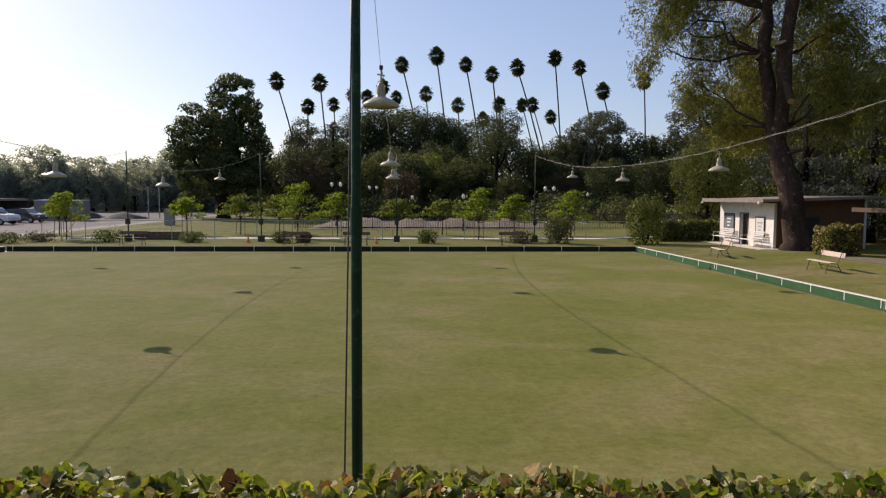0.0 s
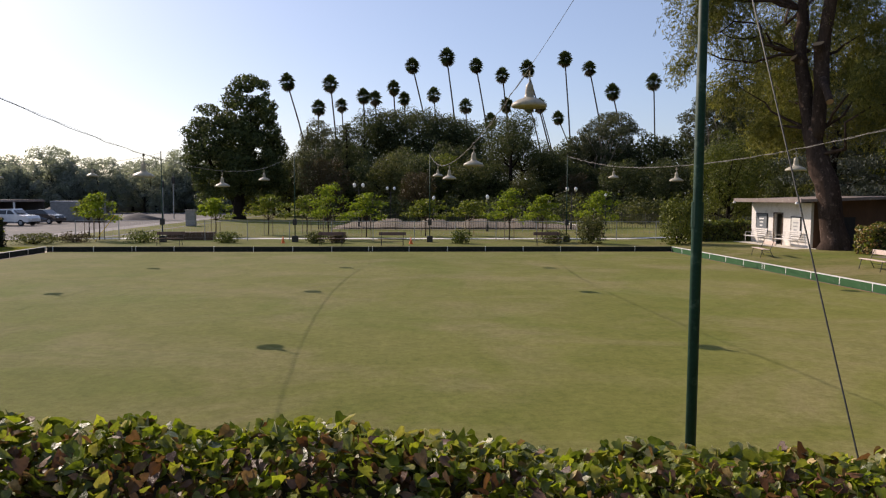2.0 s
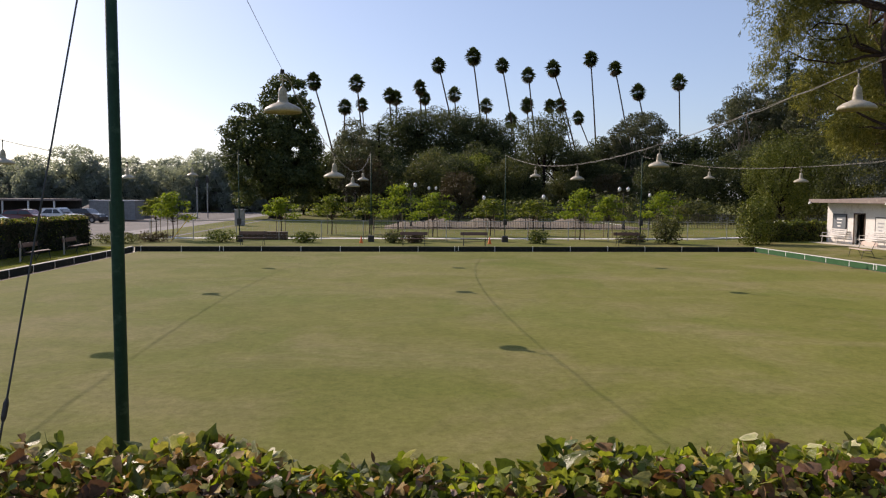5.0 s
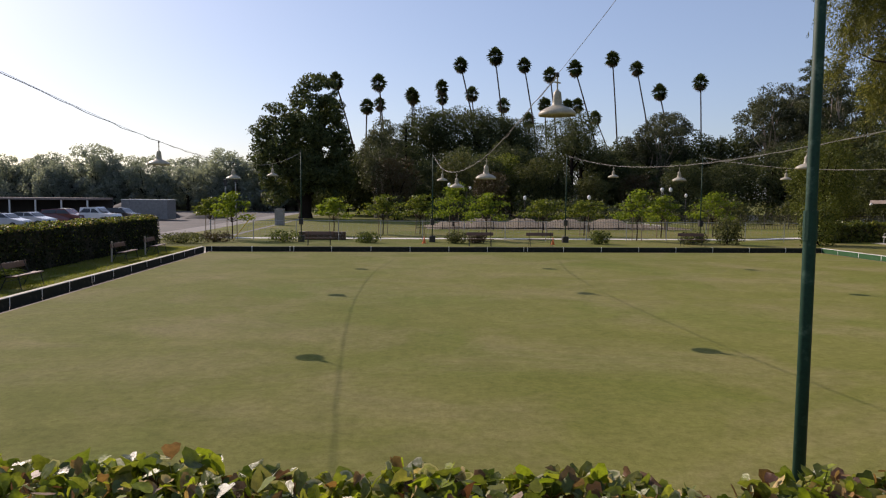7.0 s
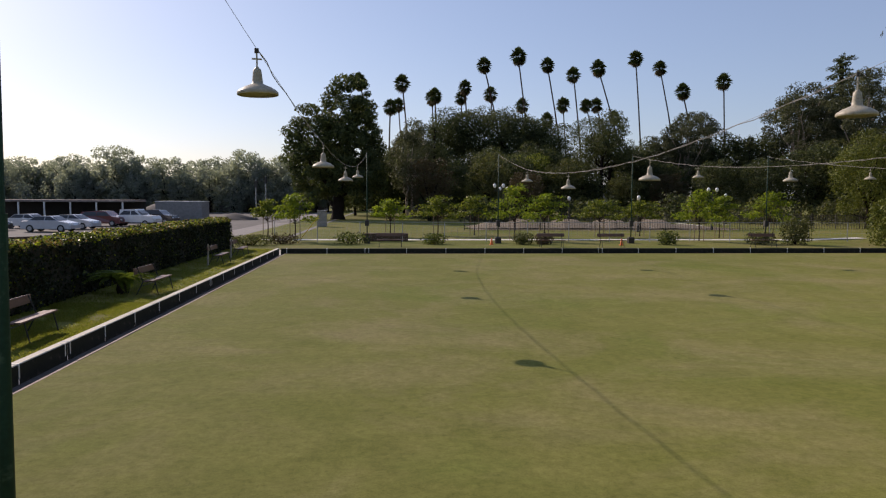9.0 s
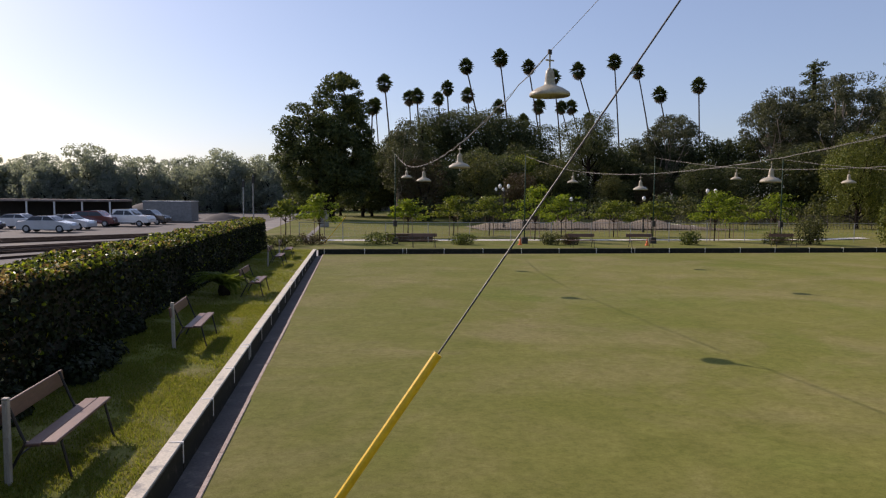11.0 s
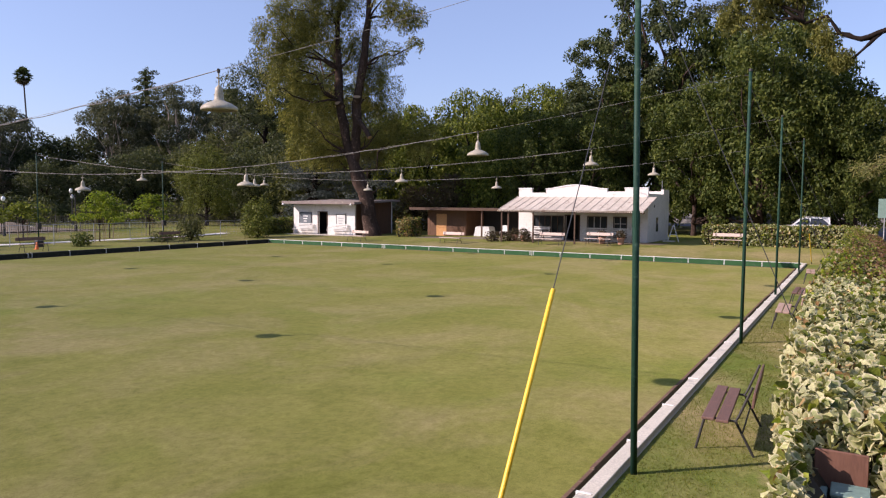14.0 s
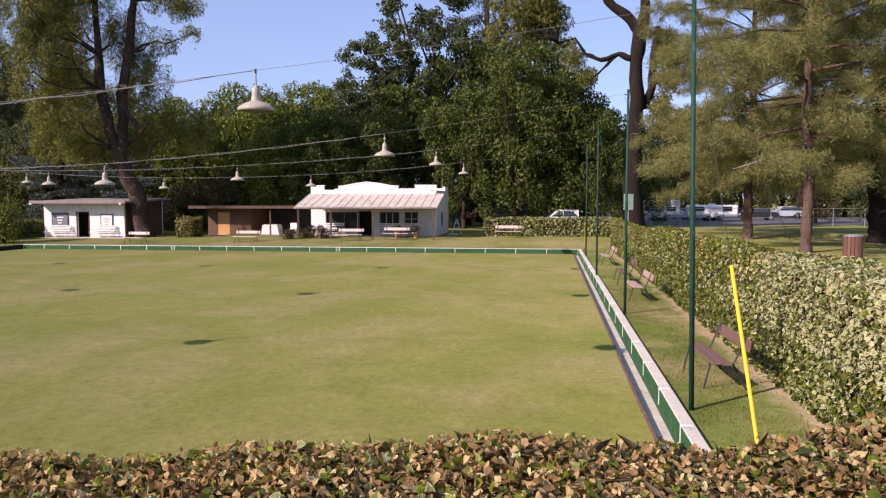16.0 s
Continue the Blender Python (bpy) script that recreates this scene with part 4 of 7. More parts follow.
for sx in (-1, 1):
    for sy in (-1, 1):
        part("leg", tube(bmesh.new(), [(sx * 0.26, sy * 0.27, 0), (sx * 0.22, sy * 0.22, 0.42)], 0.02, 6), M_WHITE, ch)


# ---- clubhouse ----
def clubhouse():
    c = thing("clubhouse", pose(0, 0, 0), "white stucco clubhouse with stepped parapet and tin veranda roof", "clubhouse")
    x0, x1, y0, y1 = 45.0, 50.9, 9.9, 19.45
    door = (14.75, 15.75, 0.05, 2.35)
    wins = [(16.95, 18.25, 0.95, 2.3), (15.95, 16.85, 0.95, 2.3), (12.75, 14.1, 1.0, 2.3), (11.35, 12.2, 0.95, 2.3)]
    wall_with_holes(x0, y0, y1, 0.1, 3.7, [door, *wins], 0.18, M_CREAM, c, "front_wall")
    top = [(y0, 3.7), (y0, 4.3), (11.5, 4.3), (11.5, 3.95), (12.75, 3.95), (12.75, 4.25), (13.3, 4.28), (14.2, 4.45), (15.1, 4.56), (16.0, 4.45), (16.9, 4.28), (17.3, 4.25), (17.3, 3.95), (18.4, 3.95), (18.4, 4.3), (y1, 4.3), (y1, 3.7)]
    part("parapet", prism(bmesh.new(), top, x0, x0 + 0.18), M_CREAM, c, "stepped and gently curved white parapet")
    for (ya, za), (yb, zb) in zip(top[1:-1], top[2:-1]):
        if abs(yb - ya) > 0.1:
            bm = bmesh.new()
            prism(bm, [(ya - 0.02, za), (yb + 0.02, zb), (yb + 0.02, zb + 0.07), (ya - 0.02, za + 0.07)], x0 - 0.05, x0 + 0.23)
            part("parapet_moulding", bm, M_WHITE, c)
    part("side_wall", boxed(x0 + 0.182, y0, 0.1, x1, y0 + 0.18, 3.95), M_CREAM, c)
    part("side_wall", boxed(x0 + 0.182, y1 - 0.18, 0.1, x1, y1, 3.95), M_CREAM, c)
    part("side_parapet", boxed(x1 - 1.6, y0 - 0.01, 3.952, x1, y0 + 0.19, 4.3), M_CREAM, c)
    part("back_wall", boxed(x1 + 0.002, y0, 0.1, x1 + 0.18, y1, 4.2), M_CREAM, c)
    part("flat_roof", boxed(x0 + 0.185, y0 + 0.185, 3.5, x1 - 0.002, y1 - 0.185, 3.6), M_FELT, c)
    part("floor_slab", boxed(x0 + 0.185, y0 + 0.185, 0.1, x1 - 0.002, y1 - 0.185, 0.61), M_CONCRETE, c)
    part("partition", boxed(x0 + 1.6, y0 + 0.19, 0.615, x0 + 1.66, y1 - 0.19, 3.48), M_INSIDE, c)
    for k, (a, b, za, zb) in enumerate(wins):
        wdw = part("window", boxed(x0 + 0.08, a, za, x0 + 0.09, b, zb), M_GLASS, c, "dark glazed window")
        for r in ((a - 0.06, a, za - 0.06, zb + 0.06), (b, b + 0.06, za - 0.06, zb + 0.06), (a, b, za - 0.06, za), (a, b, zb, zb + 0.06)):
            part("window_frame", boxed(x0 - 0.03, r[0], r[2], x0 - 0.002, r[1], r[3]), M_DARKWOOD, wdw)
        for u in ((0.5,) if k in (1, 3) else (0.33, 0.67)):
            part("mullion", boxed(x0 + 0.05, a + u * (b - a) - 0.025, za, x0 + 0.078, a + u * (b - a) + 0.025, zb), M_CREAM if k in (2, 3) else M_DARKWOOD, wdw)
        if k == 3:
            for u in (0.33, 0.67):
                part("transom", boxed(x0 + 0.05, a, za + u * (zb - za) - 0.02, x0 + 0.078, b, za + u * (zb - za) + 0.02), M_CREAM, wdw)
    for a, b, za, zb in ((14.67, 14.748, 0.2, 2.43), (15.752, 15.83, 0.2, 2.43), (14.75, 15.75, 2.352, 2.43)):
        part("door_frame", boxed(x0 - 0.03, a, za, x0 + 0.1, b, zb), M_DARKWOOD, c)
    part("open_door", boxed(x0 + 0.2, 14.8, 0.615, x0 + 1.1, 14.85, 2.3), M_DARKWOOD, c, "dark timber door standing open")
    # veranda
    ex, ez, tx, tz = 41.65, 2.78, 44.99, 3.72
    length = math.hypot(tx - ex, tz - ez)
    tilt = -math.degrees(math.atan2(tz - ez, tx - ex))
    n = 17
    ya, yb = 9.3, 19.55
    w = (yb - ya) / n
    v = part("veranda_roof", boxed(0, 0, -0.03, length, yb - ya, -0.012), M_DARKWOOD, c, "sloping veranda roof of weathered pale tin sheets")
    v.matrix_basis = pose(ex, ya, ez, 0, tilt, 0)
    sheet = None
    for k in range(n):
        bm = boxed(0, 0.012, -0.01, length, w - 0.012, 0.004)
        box(bm, -0.005, w - 0.05, 0.0, length, w - 0.008, 0.035, 0.006)
        if sheet is None:
            sheet = part("tin_sheet", bm, M_ROOFTIN, v)
        else:
            bm.free()
            share("tin_sheet", sheet, pose(0, k * w, R.uniform(0, 0.006)), v)
    part("eave_beam", boxed(ex + 0.1, ya, ez - 0.16, ex + 0.2, yb, ez - 0.02), M_DARKWOOD, c)
    fringe = None
    k = 0
    while ya + k * 0.12 < yb:
        if fringe is None:
            fringe = part("fringe_tab", prism(bmesh.new(), [(0, 0), (0.1, 0), (0.05, -0.1)], ex - 0.01, ex + 0.005), M_ROOFTIN, c)
            fringe.matrix_basis = pose(0, ya, ez - 0.03)
        else:
            share("fringe_tab", fringe, pose(0, ya + k * 0.12, ez - 0.03), c)
        k += 1
    for y in (9.6, 13.9, 16.9, 19.3):
        part("veranda_post", boxed(ex + 0.1, y - 0.045, 0.15, ex + 0.19, y + 0.045, ez - 0.161), M_DARKWOOD, c)
    part("gooseneck_lamp", tube(bmesh.new(), [(44.9, 10.6, 4.1), (44.5, 10.6, 4.35), (44.2, 10.6, 4.2), (44.15, 10.6, 4.0)], 0.03, 8), M_WHITE, c)
    part("side_window", boxed(47.3, y0 - 0.02, 1.3, 47.9, y0 - 0.002, 2.3), M_GLASS, c)
    part("side_vent", boxed(46.6, y0 - 0.02, 3.0, 46.8, y0 - 0.002, 3.2), M_DARKMETAL, c)
    part("aerial_mast", tube(bmesh.new(), [(50.5, 10.3, 4.2), (50.5, 10.3, 5.0)], 0.02, 6), M_GALV, c)
    return c


clubhouse()
af = thing("easel_sign", pose(47.6, 8.75, float(gz(47.6, 8.75)), 0, 0, 90), "pale folding A-frame standing by the clubhouse corner", "A-frame")
for s in (-1, 1):
    part("leg_frame", boxed(-0.03 + s * 0.0, -0.03, 0, 0.03, 0.03, 1.25, 0.0, pose(s * 0.38, 0, 0, 0, -s * 17, 0)), M_PLANK_WHITE, af)
part("crossbar", boxed(-0.22, -0.02, 0.5, 0.22, 0.02, 0.55), M_PLANK_WHITE, af)
part("foot_board", boxed(-0.1, -0.3, 0, 0.65, 0.3, 0.08, 0.01), M_CONCRETE, af)
tv = thing("bistro_table", pose(43.6, 17.0, float(gz(43.6, 17.0)) + 0.012), "wrought iron table before the clubhouse windows", "table")
part("tabletop", tube(bmesh.new(), [(0, 0, 0.7), (0, 0, 0.73)], 0.5, 20), M_DARKMETAL, tv)
for k in range(3):
    part("leg", tube(bmesh.new(), [(0.35 * math.cos(k * 2.1), 0.35 * math.sin(k * 2.1), 0), (0.05 * math.cos(k * 2.1), 0.05 * math.sin(k * 2.1), 0.7)], 0.018, 6), M_DARKMETAL, tv)
pot0 = None
for k, (x, y) in enumerate(((42.6, 18.6), (42.5, 17.9), (42.6, 11.0), (42.7, 12.3))):
    if pot0 is None:
        pot0 = thing("flower_pot", pose(x, y, float(gz(x, y))), "terracotta pot with a low dry plant by the clubhouse", "flower pot", "pots before the clubhouse")
        part("pot", lathe(bmesh.new(), [(0.001, 0), (0.17, 0), (0.24, 0.38), (0.26, 0.38), (0.26, 0.43), (0.22, 0.43), (0.2, 0.36), (0.001, 0.36)], 16), plain("terracotta", (0.38, 0.19, 0.12), (0.46, 0.26, 0.17), 3, 30, 0.9), pot0)
        P, D = crown_points([(0, 0, 0.62, 0.34, 0.34, 0.3)], 220, R)
        leaf_part("foliage", leaves(P, D, 0.13), L_RUSSET, pot0)
    else:
        copy_thing(pot0, pose(x, y, float(gz(x, y)), 0, 0, 50 * k))


# ---- park furniture beyond ----
def globe_lamp(x, y, h=3.9, twin=False):
    e = thing("street_lamp", pose(x, y, STRIP), "black iron park lamp with " + ("two white globes" if twin else "a white globe"), "street lamp", "park lamps")
    part("column", tube(bmesh.new(), [(0, 0, 0), (0, 0, 0.6), (0, 0, 0.65), (0, 0, h - 0.5)], [0.12, 0.1, 0.06, 0.05], 10), M_DARKMETAL, e)
    for dx in ((-0.42, 0.42) if twin else (0,)):
        if twin:
            part("arm", tube(bmesh.new(), [(0, 0, h - 0.75), (dx, 0, h - 0.65), (dx, 0, h - 0.45)], 0.03, 6), M_DARKMETAL, e)
        part("globe", lathe(bmesh.new(), [(0.08, h - 0.4), (0.14, h - 0.3), (0.165, h - 0.18), (0.13, h - 0.06), (0.04, h), (0.001, h + 0.05)], 14), M_GLOBE, e, smooth=True).location.x = dx


for x, y, h, tw in ((16.6, 64, 4.4, True), (19.5, 80, 4.3, True), (37.2, 62.5, 4.1, True), (28.5, 58.5, 3.3, False), (24.0, 66, 3.2, False), (44.0, 74, 3.6, False)):
    globe_lamp(x, y, h, tw)


def iron_fence(name, x0, x1, y, h, step, label):
    e = thing(name, pose(x0, y, STRIP), label, "fence")
    n = int((x1 - x0) / 2.4)
    first = part("fence_post", boxed(-0.035, -0.035, 0, 0.035, 0.035, h + 0.12, 0.006), M_DARKMETAL, e)
    for k in range(1, n + 1):
        share("fence_post", first, pose(k * 2.4, 0, 0), e)
    for z in (0.15, h - 0.12):
        part("rail", boxed(0, -0.015, z, n * 2.4, 0.015, z + 0.04), M_DARKMETAL, e)
    bm = bmesh.new()
    k = step
    while k < n * 2.4:
        box(bm, k - 0.015, -0.012, 0.05, k + 0.015, 0.012, h)
        k += step
    tagged(part("picket_infill", bm, M_DARKMETAL, e), kind="stuff")


iron_fence("iron_fence", 13.0, 76.0, 61.4, 1.55, 0.16, "black iron picket fence before the bare earth bank")


def chain_fence():
    e = thing("wire_fence", pose(-1.6, 44.6, STRIP), "low galvanised wire fence with thin posts across the lawn", "fence")
    first = part("fence_post", tube(bmesh.new(), [(0, 0, 0), (0, 0, 1.4)], 0.026, 8), M_GALV, e)
    n = 16
    for k in range(1, n):
        share("fence_post", first, pose(k * 2.9, 0, 0), e)
    part("top_rail", tube(bmesh.new(), [(0, 0, 1.36), ((n - 1) * 2.9, 0, 1.36)], 0.02, 6), M_GALV, e)
    bm = bmesh.new()
    for k in range(1, 7):
        tube(bm, [(0, 0, 0.2 * k), ((n - 1) * 2.9, 0, 0.2 * k)], 0.003, 3)
    for k in range(int((n - 1) * 2.9 / 0.4)):
        tube(bm, [(0.4 * k, 0, 0.05), (0.4 * k + 0.2, 0, 1.34)], 0.003, 3)
        tube(bm, [(0.4 * k + 0.2, 0, 0.05), (0.4 * k, 0, 1.34)], 0.003, 3)
    tagged(part("wire_mesh", bm, M_GALV, e), kind="stuff")


chain_fence()


# ---- litter bin, sign and box in the hedge on the south side ----
def litter_bin(x, y):
    e = thing("litter_bin", pose(x, y, gz(x, y)), "round litter bin clad in brown wooden slats", "litter bin")
    part("drum", tube(bmesh.new(), [(0, 0, 0.08), (0, 0, 0.9)], 0.3, 18), M_DARKMETAL, e)
    first = part("slat", boxed(0.31, -0.055, 0.06, 0.335, 0.055, 0.92, 0.006), M_TRASH, e)
    for k in range(1, 16):
        share("slat", first, pose(0, 0, 0, 0, 0, 22.5 * k), e)
    part("rim", lathe(bmesh.new(), [(0.34, 0.92), (0.34, 0.96), (0.24, 0.99), (0.22, 0.97)], 20), M_GALV, e)
    part("foot", tube(bmesh.new(), [(0, 0, -0.1), (0, 0, 0.08)], 0.08, 10), M_DARKMETAL, e)


litter_bin(22.6, -9.6)
lw = thing("low_wall", pose(58.2, 89.5, STRIP), "low pale concrete wall beside the park walk", "wall")
part("wall", boxed(-2.6, -0.3, -0.1, 2.6, 0.3, 0.85, 0.03), M_PATH, lw)
part("wall_cap", boxed(-2.7, -0.36, 0.852, 2.7, 0.36, 0.93, 0.02), M_CONCRETE, lw)
sg = thing("sign_board", pose(44.5, -3.7, 0.6, 0, 0, 0), "pale green sheet-metal sign on a post seen above the hedge", "sign")
part("sign_post", tube(bmesh.new(), [(0, 0, 0), (0, 0, 3.0)], 0.03, 8), M_GALV, sg)
part("sign_sheet", boxed(-0.05, -0.33, 1.95, -0.035, 0.33, 3.05, 0.003), M_SIGNGREEN, sg)
ub = thing("utility_box", pose(0.69, -2.36, STRIP - 0.05), "two small teal meter boxes with brown panel at the hedge end", "utility box")
part("mount_post", boxed(-0.03, -0.03, -0.05, 0.03, 0.03, 1.7, 0.004), M_DARKWOOD, ub)
for dx_, dy_, z_ in ((0.0, 0.09, 1.725), (0.03, -0.095, 1.745)):
    part("cabinet", boxed(dx_ - 0.08, dy_ - 0.08, z_ - 0.38, dx_ + 0.08, dy_ + 0.08, z_, 0.008), M_SIGNGREEN, ub)
    part("lid", boxed(dx_ - 0.088, dy_ - 0.086, z_ + 0.002, dx_ + 0.088, dy_ + 0.086, z_ + 0.02, 0.005), M_SIGNGREEN, ub)
part("panel", boxed(0.15, -0.17, 1.42, 0.17, 0.07, 1.91, 0.004), M_TRASH, ub, "reddish-brown panel")

# ---- hedges ----
def hedge(name, x0, y0, x1, y1, height, blends, density, label, length=0.085, category="hedge", faces=None, base=None, bend=None, thin=None, kinds=None, lobed=True):
    """A clipped hedge over a rectangle; height(x, y); blends(P) gives each leaf's kind 0..3."""
    e = thing(name, pose(0, 0, 0), label, category)
    nx, ny = max(2, int((x1 - x0) / 0.5)), max(2, int((y1 - y0) / 0.5))
    bm = bmesh.new()
    ins = 0.07
    X, Y = np.linspace(x0 + ins, x1 - ins, nx + 1), np.linspace(y0 + ins, y1 - ins, ny + 1)
    g = [[bm.verts.new((a, b, height(a, b) - 0.09)) for b in Y] for a in X]
    low = [[bm.verts.new((a, b, float(gz(a, b)) - 0.05 if base is None else base)) for b in Y] for a in X]
    for i in range(nx):
        for j in range(ny):
            bm.faces.new((g[i][j], g[i + 1][j], g[i + 1][j + 1], g[i][j + 1]))
    for i in range(nx):
        for j in (0, ny):
            bm.faces.new((low[i][j], low[i + 1][j], g[i + 1][j], g[i][j]))
    for j in range(ny):
        for i in (0, nx):
            bm.faces.new((low[i][j], low[i][j + 1], g[i][j + 1], g[i][j]))
    if bend:
        for v in bm.verts:
            X_, Y_, _ = bend(v.co.x, v.co.y)
            v.co.x, v.co.y = X_, Y_
    if name == "south_hedge":
        for v in bm.verts:
            if v.co.y > -2.2 and v.co.x < 4.2:
                v.co.y -= 0.2
    part("twig_core", bm, L_HEDGE_CORE, e)
    lx, ly = x1 - x0, y1 - y0
    sides = {"top": lx * ly, "-y": lx * 2, "+y": lx * 2, "-x": ly * 2, "+x": ly * 2}
    PS, NS = [], []
    for f, area in sides.items():
        n = int(area * density * (faces or {}).get(f, 1.0))
        u, v = R.uniform(0, 1, n), R.uniform(0, 1, n)
        sh = R.uniform(-0.1, 0.06, n)
        if f == "top":
            x, y = x0 + u * lx, y0 + v * ly
            z = np.array([height(a, b) for a, b in zip(x, y)]) + sh
            N = np.tile((0, 0, 1.0), (n, 1))
        else:
            s = -1 if f[0] == "-" else 1
            if f[1] == "y":
                x, y = x0 + u * lx, np.full(n, y0 if s < 0 else y1) + s * sh
                N = np.tile((0, s, 0.35), (n, 1))
            else:
                x, y = np.full(n, x0 if s < 0 else x1) + s * sh, y0 + u * ly
                N = np.tile((s, 0, 0.35), (n, 1))
            b0 = gz(x, y) if base is None else base
            z = b0 + (np.array([height(a, b) for a, b in zip(x, y)]) - b0) * v
            bulge = 0.07 * waves(np.stack([x, y, z], 1), 2.2, 11)
            if f[1] == "y":
                y = y + s * bulge
            else:
                x = x + s * bulge
        PS.append(np.stack([x, y, z], 1))
        NS.append(N)
    P, N = np.concatenate(PS), np.concatenate(NS)
    if thin:
        keep = R.uniform(0, 1, len(P)) < thin(P, N)
        P, N = P[keep], N[keep]
    if bend:
        out = np.array([bend(a, b) for a, b in P[:, :2]])
        P[:, :2] = out[:, :2]
        c, s_ = np.cos(out[:, 2]), np.sin(out[:, 2])
        N = np.stack([N[:, 0] * c - N[:, 1] * s_, N[:, 0] * s_ + N[:, 1] * c, N[:, 2]], 1)
    if name == "south_hedge":
        # the face draws back towards the open end
        P[:, 1] -= 0.16 * np.clip((4.0 - P[:, 0]) / 3.0, 0, 1) * (P[:, 1] > -2.4) * np.clip((P[:, 1] + 2.4) / 0.3, 0, 1)
    kind = blends(P)
    down = np.tile((0.0, 0.0, -0.5), (len(P), 1)) + 0.45 * R.normal(size=(len(P), 3))
    for k, (nm, mat) in enumerate(kinds or (("ivy_leaves", L_IVY), ("variegated_leaves", L_IVY_VAR), ("dry_leaves", L_IVY_DRY), ("new_leaves", L_IVY_NEW), ("olive_leaves", L_IVY_OLIVE), ("brown_leaves", L_IVY_BROWN))):
        s = kind == k
        if s.sum() > 5:
            ln = length(P[s]) if callable(length) else length
            leaf_part(nm, leaves(P[s], N[s], ln * (0.85 if nm == "dry_leaves" else 1), 0.8 if nm == "variegated_leaves" else 0.86, down[s], 1.1 if nm in ("dry_leaves", "brown_leaves") else 0.95, True if not lobed else 2, curl=2.2 if nm == "dry_leaves" else 1.3), mat, e)
    return e


def pick(P, weights):
    """A kind for each point from an array of weights per kind."""
    w = np.maximum(np.stack(weights, 1), 0)
    c = np.cumsum(w, 1) / w.sum(1, keepdims=True)
    return (R.uniform(0, 1, (len(P), 1)) > c).sum(1)


def south_height(x, y):
    h = np.interp(x, [0, 1.6, 5, 7.8, 8.6, 10, 11, 12, 13.5, 14, 15.5, 16.5, 17.5, 18.7, 19.5, 20.5, 21.5, 23, 24.5, 37], [2.08, 2.19, 2.25, 2.27, 2.33, 2.38, 2.33, 2.28, 2.33, 2.3, 2.23, 2.27, 2.28, 2.31, 2.29, 2.21, 2.12, 2.1, 2.03, 2.1])
    return float(h + 0.015 * math.sin(x * 1.9) + 0.02 * math.sin(x * 4.3 + y * 2) + 0.022 * math.sin(x * 9 + y * 5) - 0.12 * max(0, abs(y + 2.8) - 0.55) - 0.42 * min(1, max(0, (x - 7) / 3)) * max(0, -2.35 - y) - 0.55 * math.exp(-((x - 0.57) / 0.37) ** 4 - ((y + 2.36) / 0.24) ** 4))


def south_blend(P):
    x = P[:, 0]
    patch = waves(P, 0.9, 21)
    one = np.ones(len(P))
    var = np.where(x > 13.5, 0.03, np.clip((11 - x) / 4 + 1.1 * patch, 0.02, 2.2)) + 0.5 * (P[:, 1] > -2.2)
    dry = np.where(P[:, 2] > 1.7, 0.55 + 0.9 * np.clip(waves(P, 0.55, 22), 0, 1) + 0.8 * np.exp(-((x - 13.5) / 1.5) ** 2), 0.15)
    dry = dry * np.where(x < 9, 0.22, 0.6) + 2.2 * np.exp(-((x - 13.4) / 1.1) ** 2) * (P[:, 2] > 1.9)
    low = np.where((P[:, 2] < 1.1) & (P[:, 1] > -2.3), 0.8, 0.0)
    far = np.clip((x - 7) / 5, 0, 1)
    # The extra new leaves along the crest also stand in for backlit glow.
    return pick(P, [0.25 + 0.3 * far + low, var * (1 - 0.6 * low), dry + 0.35 * far * (P[:, 1] < -2.5) * np.clip(0.6 + waves(P, 0.7, 29), 0, 1.5), 0.1 * one + 0.75 * far * (P[:, 2] > 2.0) * (P[:, 1] > -2.9), 0.25 + 1.5 * far + low, far * ((P[:, 1] < -2.3) * np.clip(1.2 + 1.2 * waves(P, 0.6, 33), 0, 2.4) + 0.2 + 3.2 * (P[:, 1] < -2.85))])


def west_height(x, y):
    h = np.interp(y, [4, 6, 20, 39], [2.02, 2.0, 1.98, 1.95])
    return float(h + 0.05 * math.sin(y * 1.7) + 0.04 * math.sin(y * 4.1 + x) - 0.12 * max(0, abs(x + 3.75) - 0.4))


CORNER = [Vector(p) for p in ((-3.72, 5.6), (-3.5, 4.0), (-3.2, 2.0), (-2.75, 0.4), (-2.0, -0.9), (-1.3, -1.9), (-0.95, -2.8), (-0.9, -3.7))]
CORNER_LEN = [0.0]
for a_, b_ in zip(CORNER, CORNER[1:]):
    CORNER_LEN.append(CORNER_LEN[-1] + (b_ - a_).length)


def corner_bend(s, u):
    """Local length s and offset u, to the place and the turn of the curved hedge."""
    k = min(len(CORNER) - 2, max(0, int(np.searchsorted(CORNER_LEN, s)) - 1))
    a, b = CORNER[k], CORNER[k + 1]
    d = (b - a).normalized()
    p = a + d * (s - CORNER_LEN[k])
    # the turn is blended along the piece, so that the sides stay unbroken
    nxt = (CORNER[min(k + 2, len(CORNER) - 1)] - b).normalized() if k + 2 < len(CORNER) else d
    prv = (a - CORNER[k - 1]).normalized() if k else d
    f = (s - CORNER_LEN[k]) / (b - a).length
    t = (((prv + d) * (1 - f)) + ((d + nxt) * f)).normalized()
    return p.x - t.y * u, p.y + t.x * u, math.atan2(t.y, t.x)


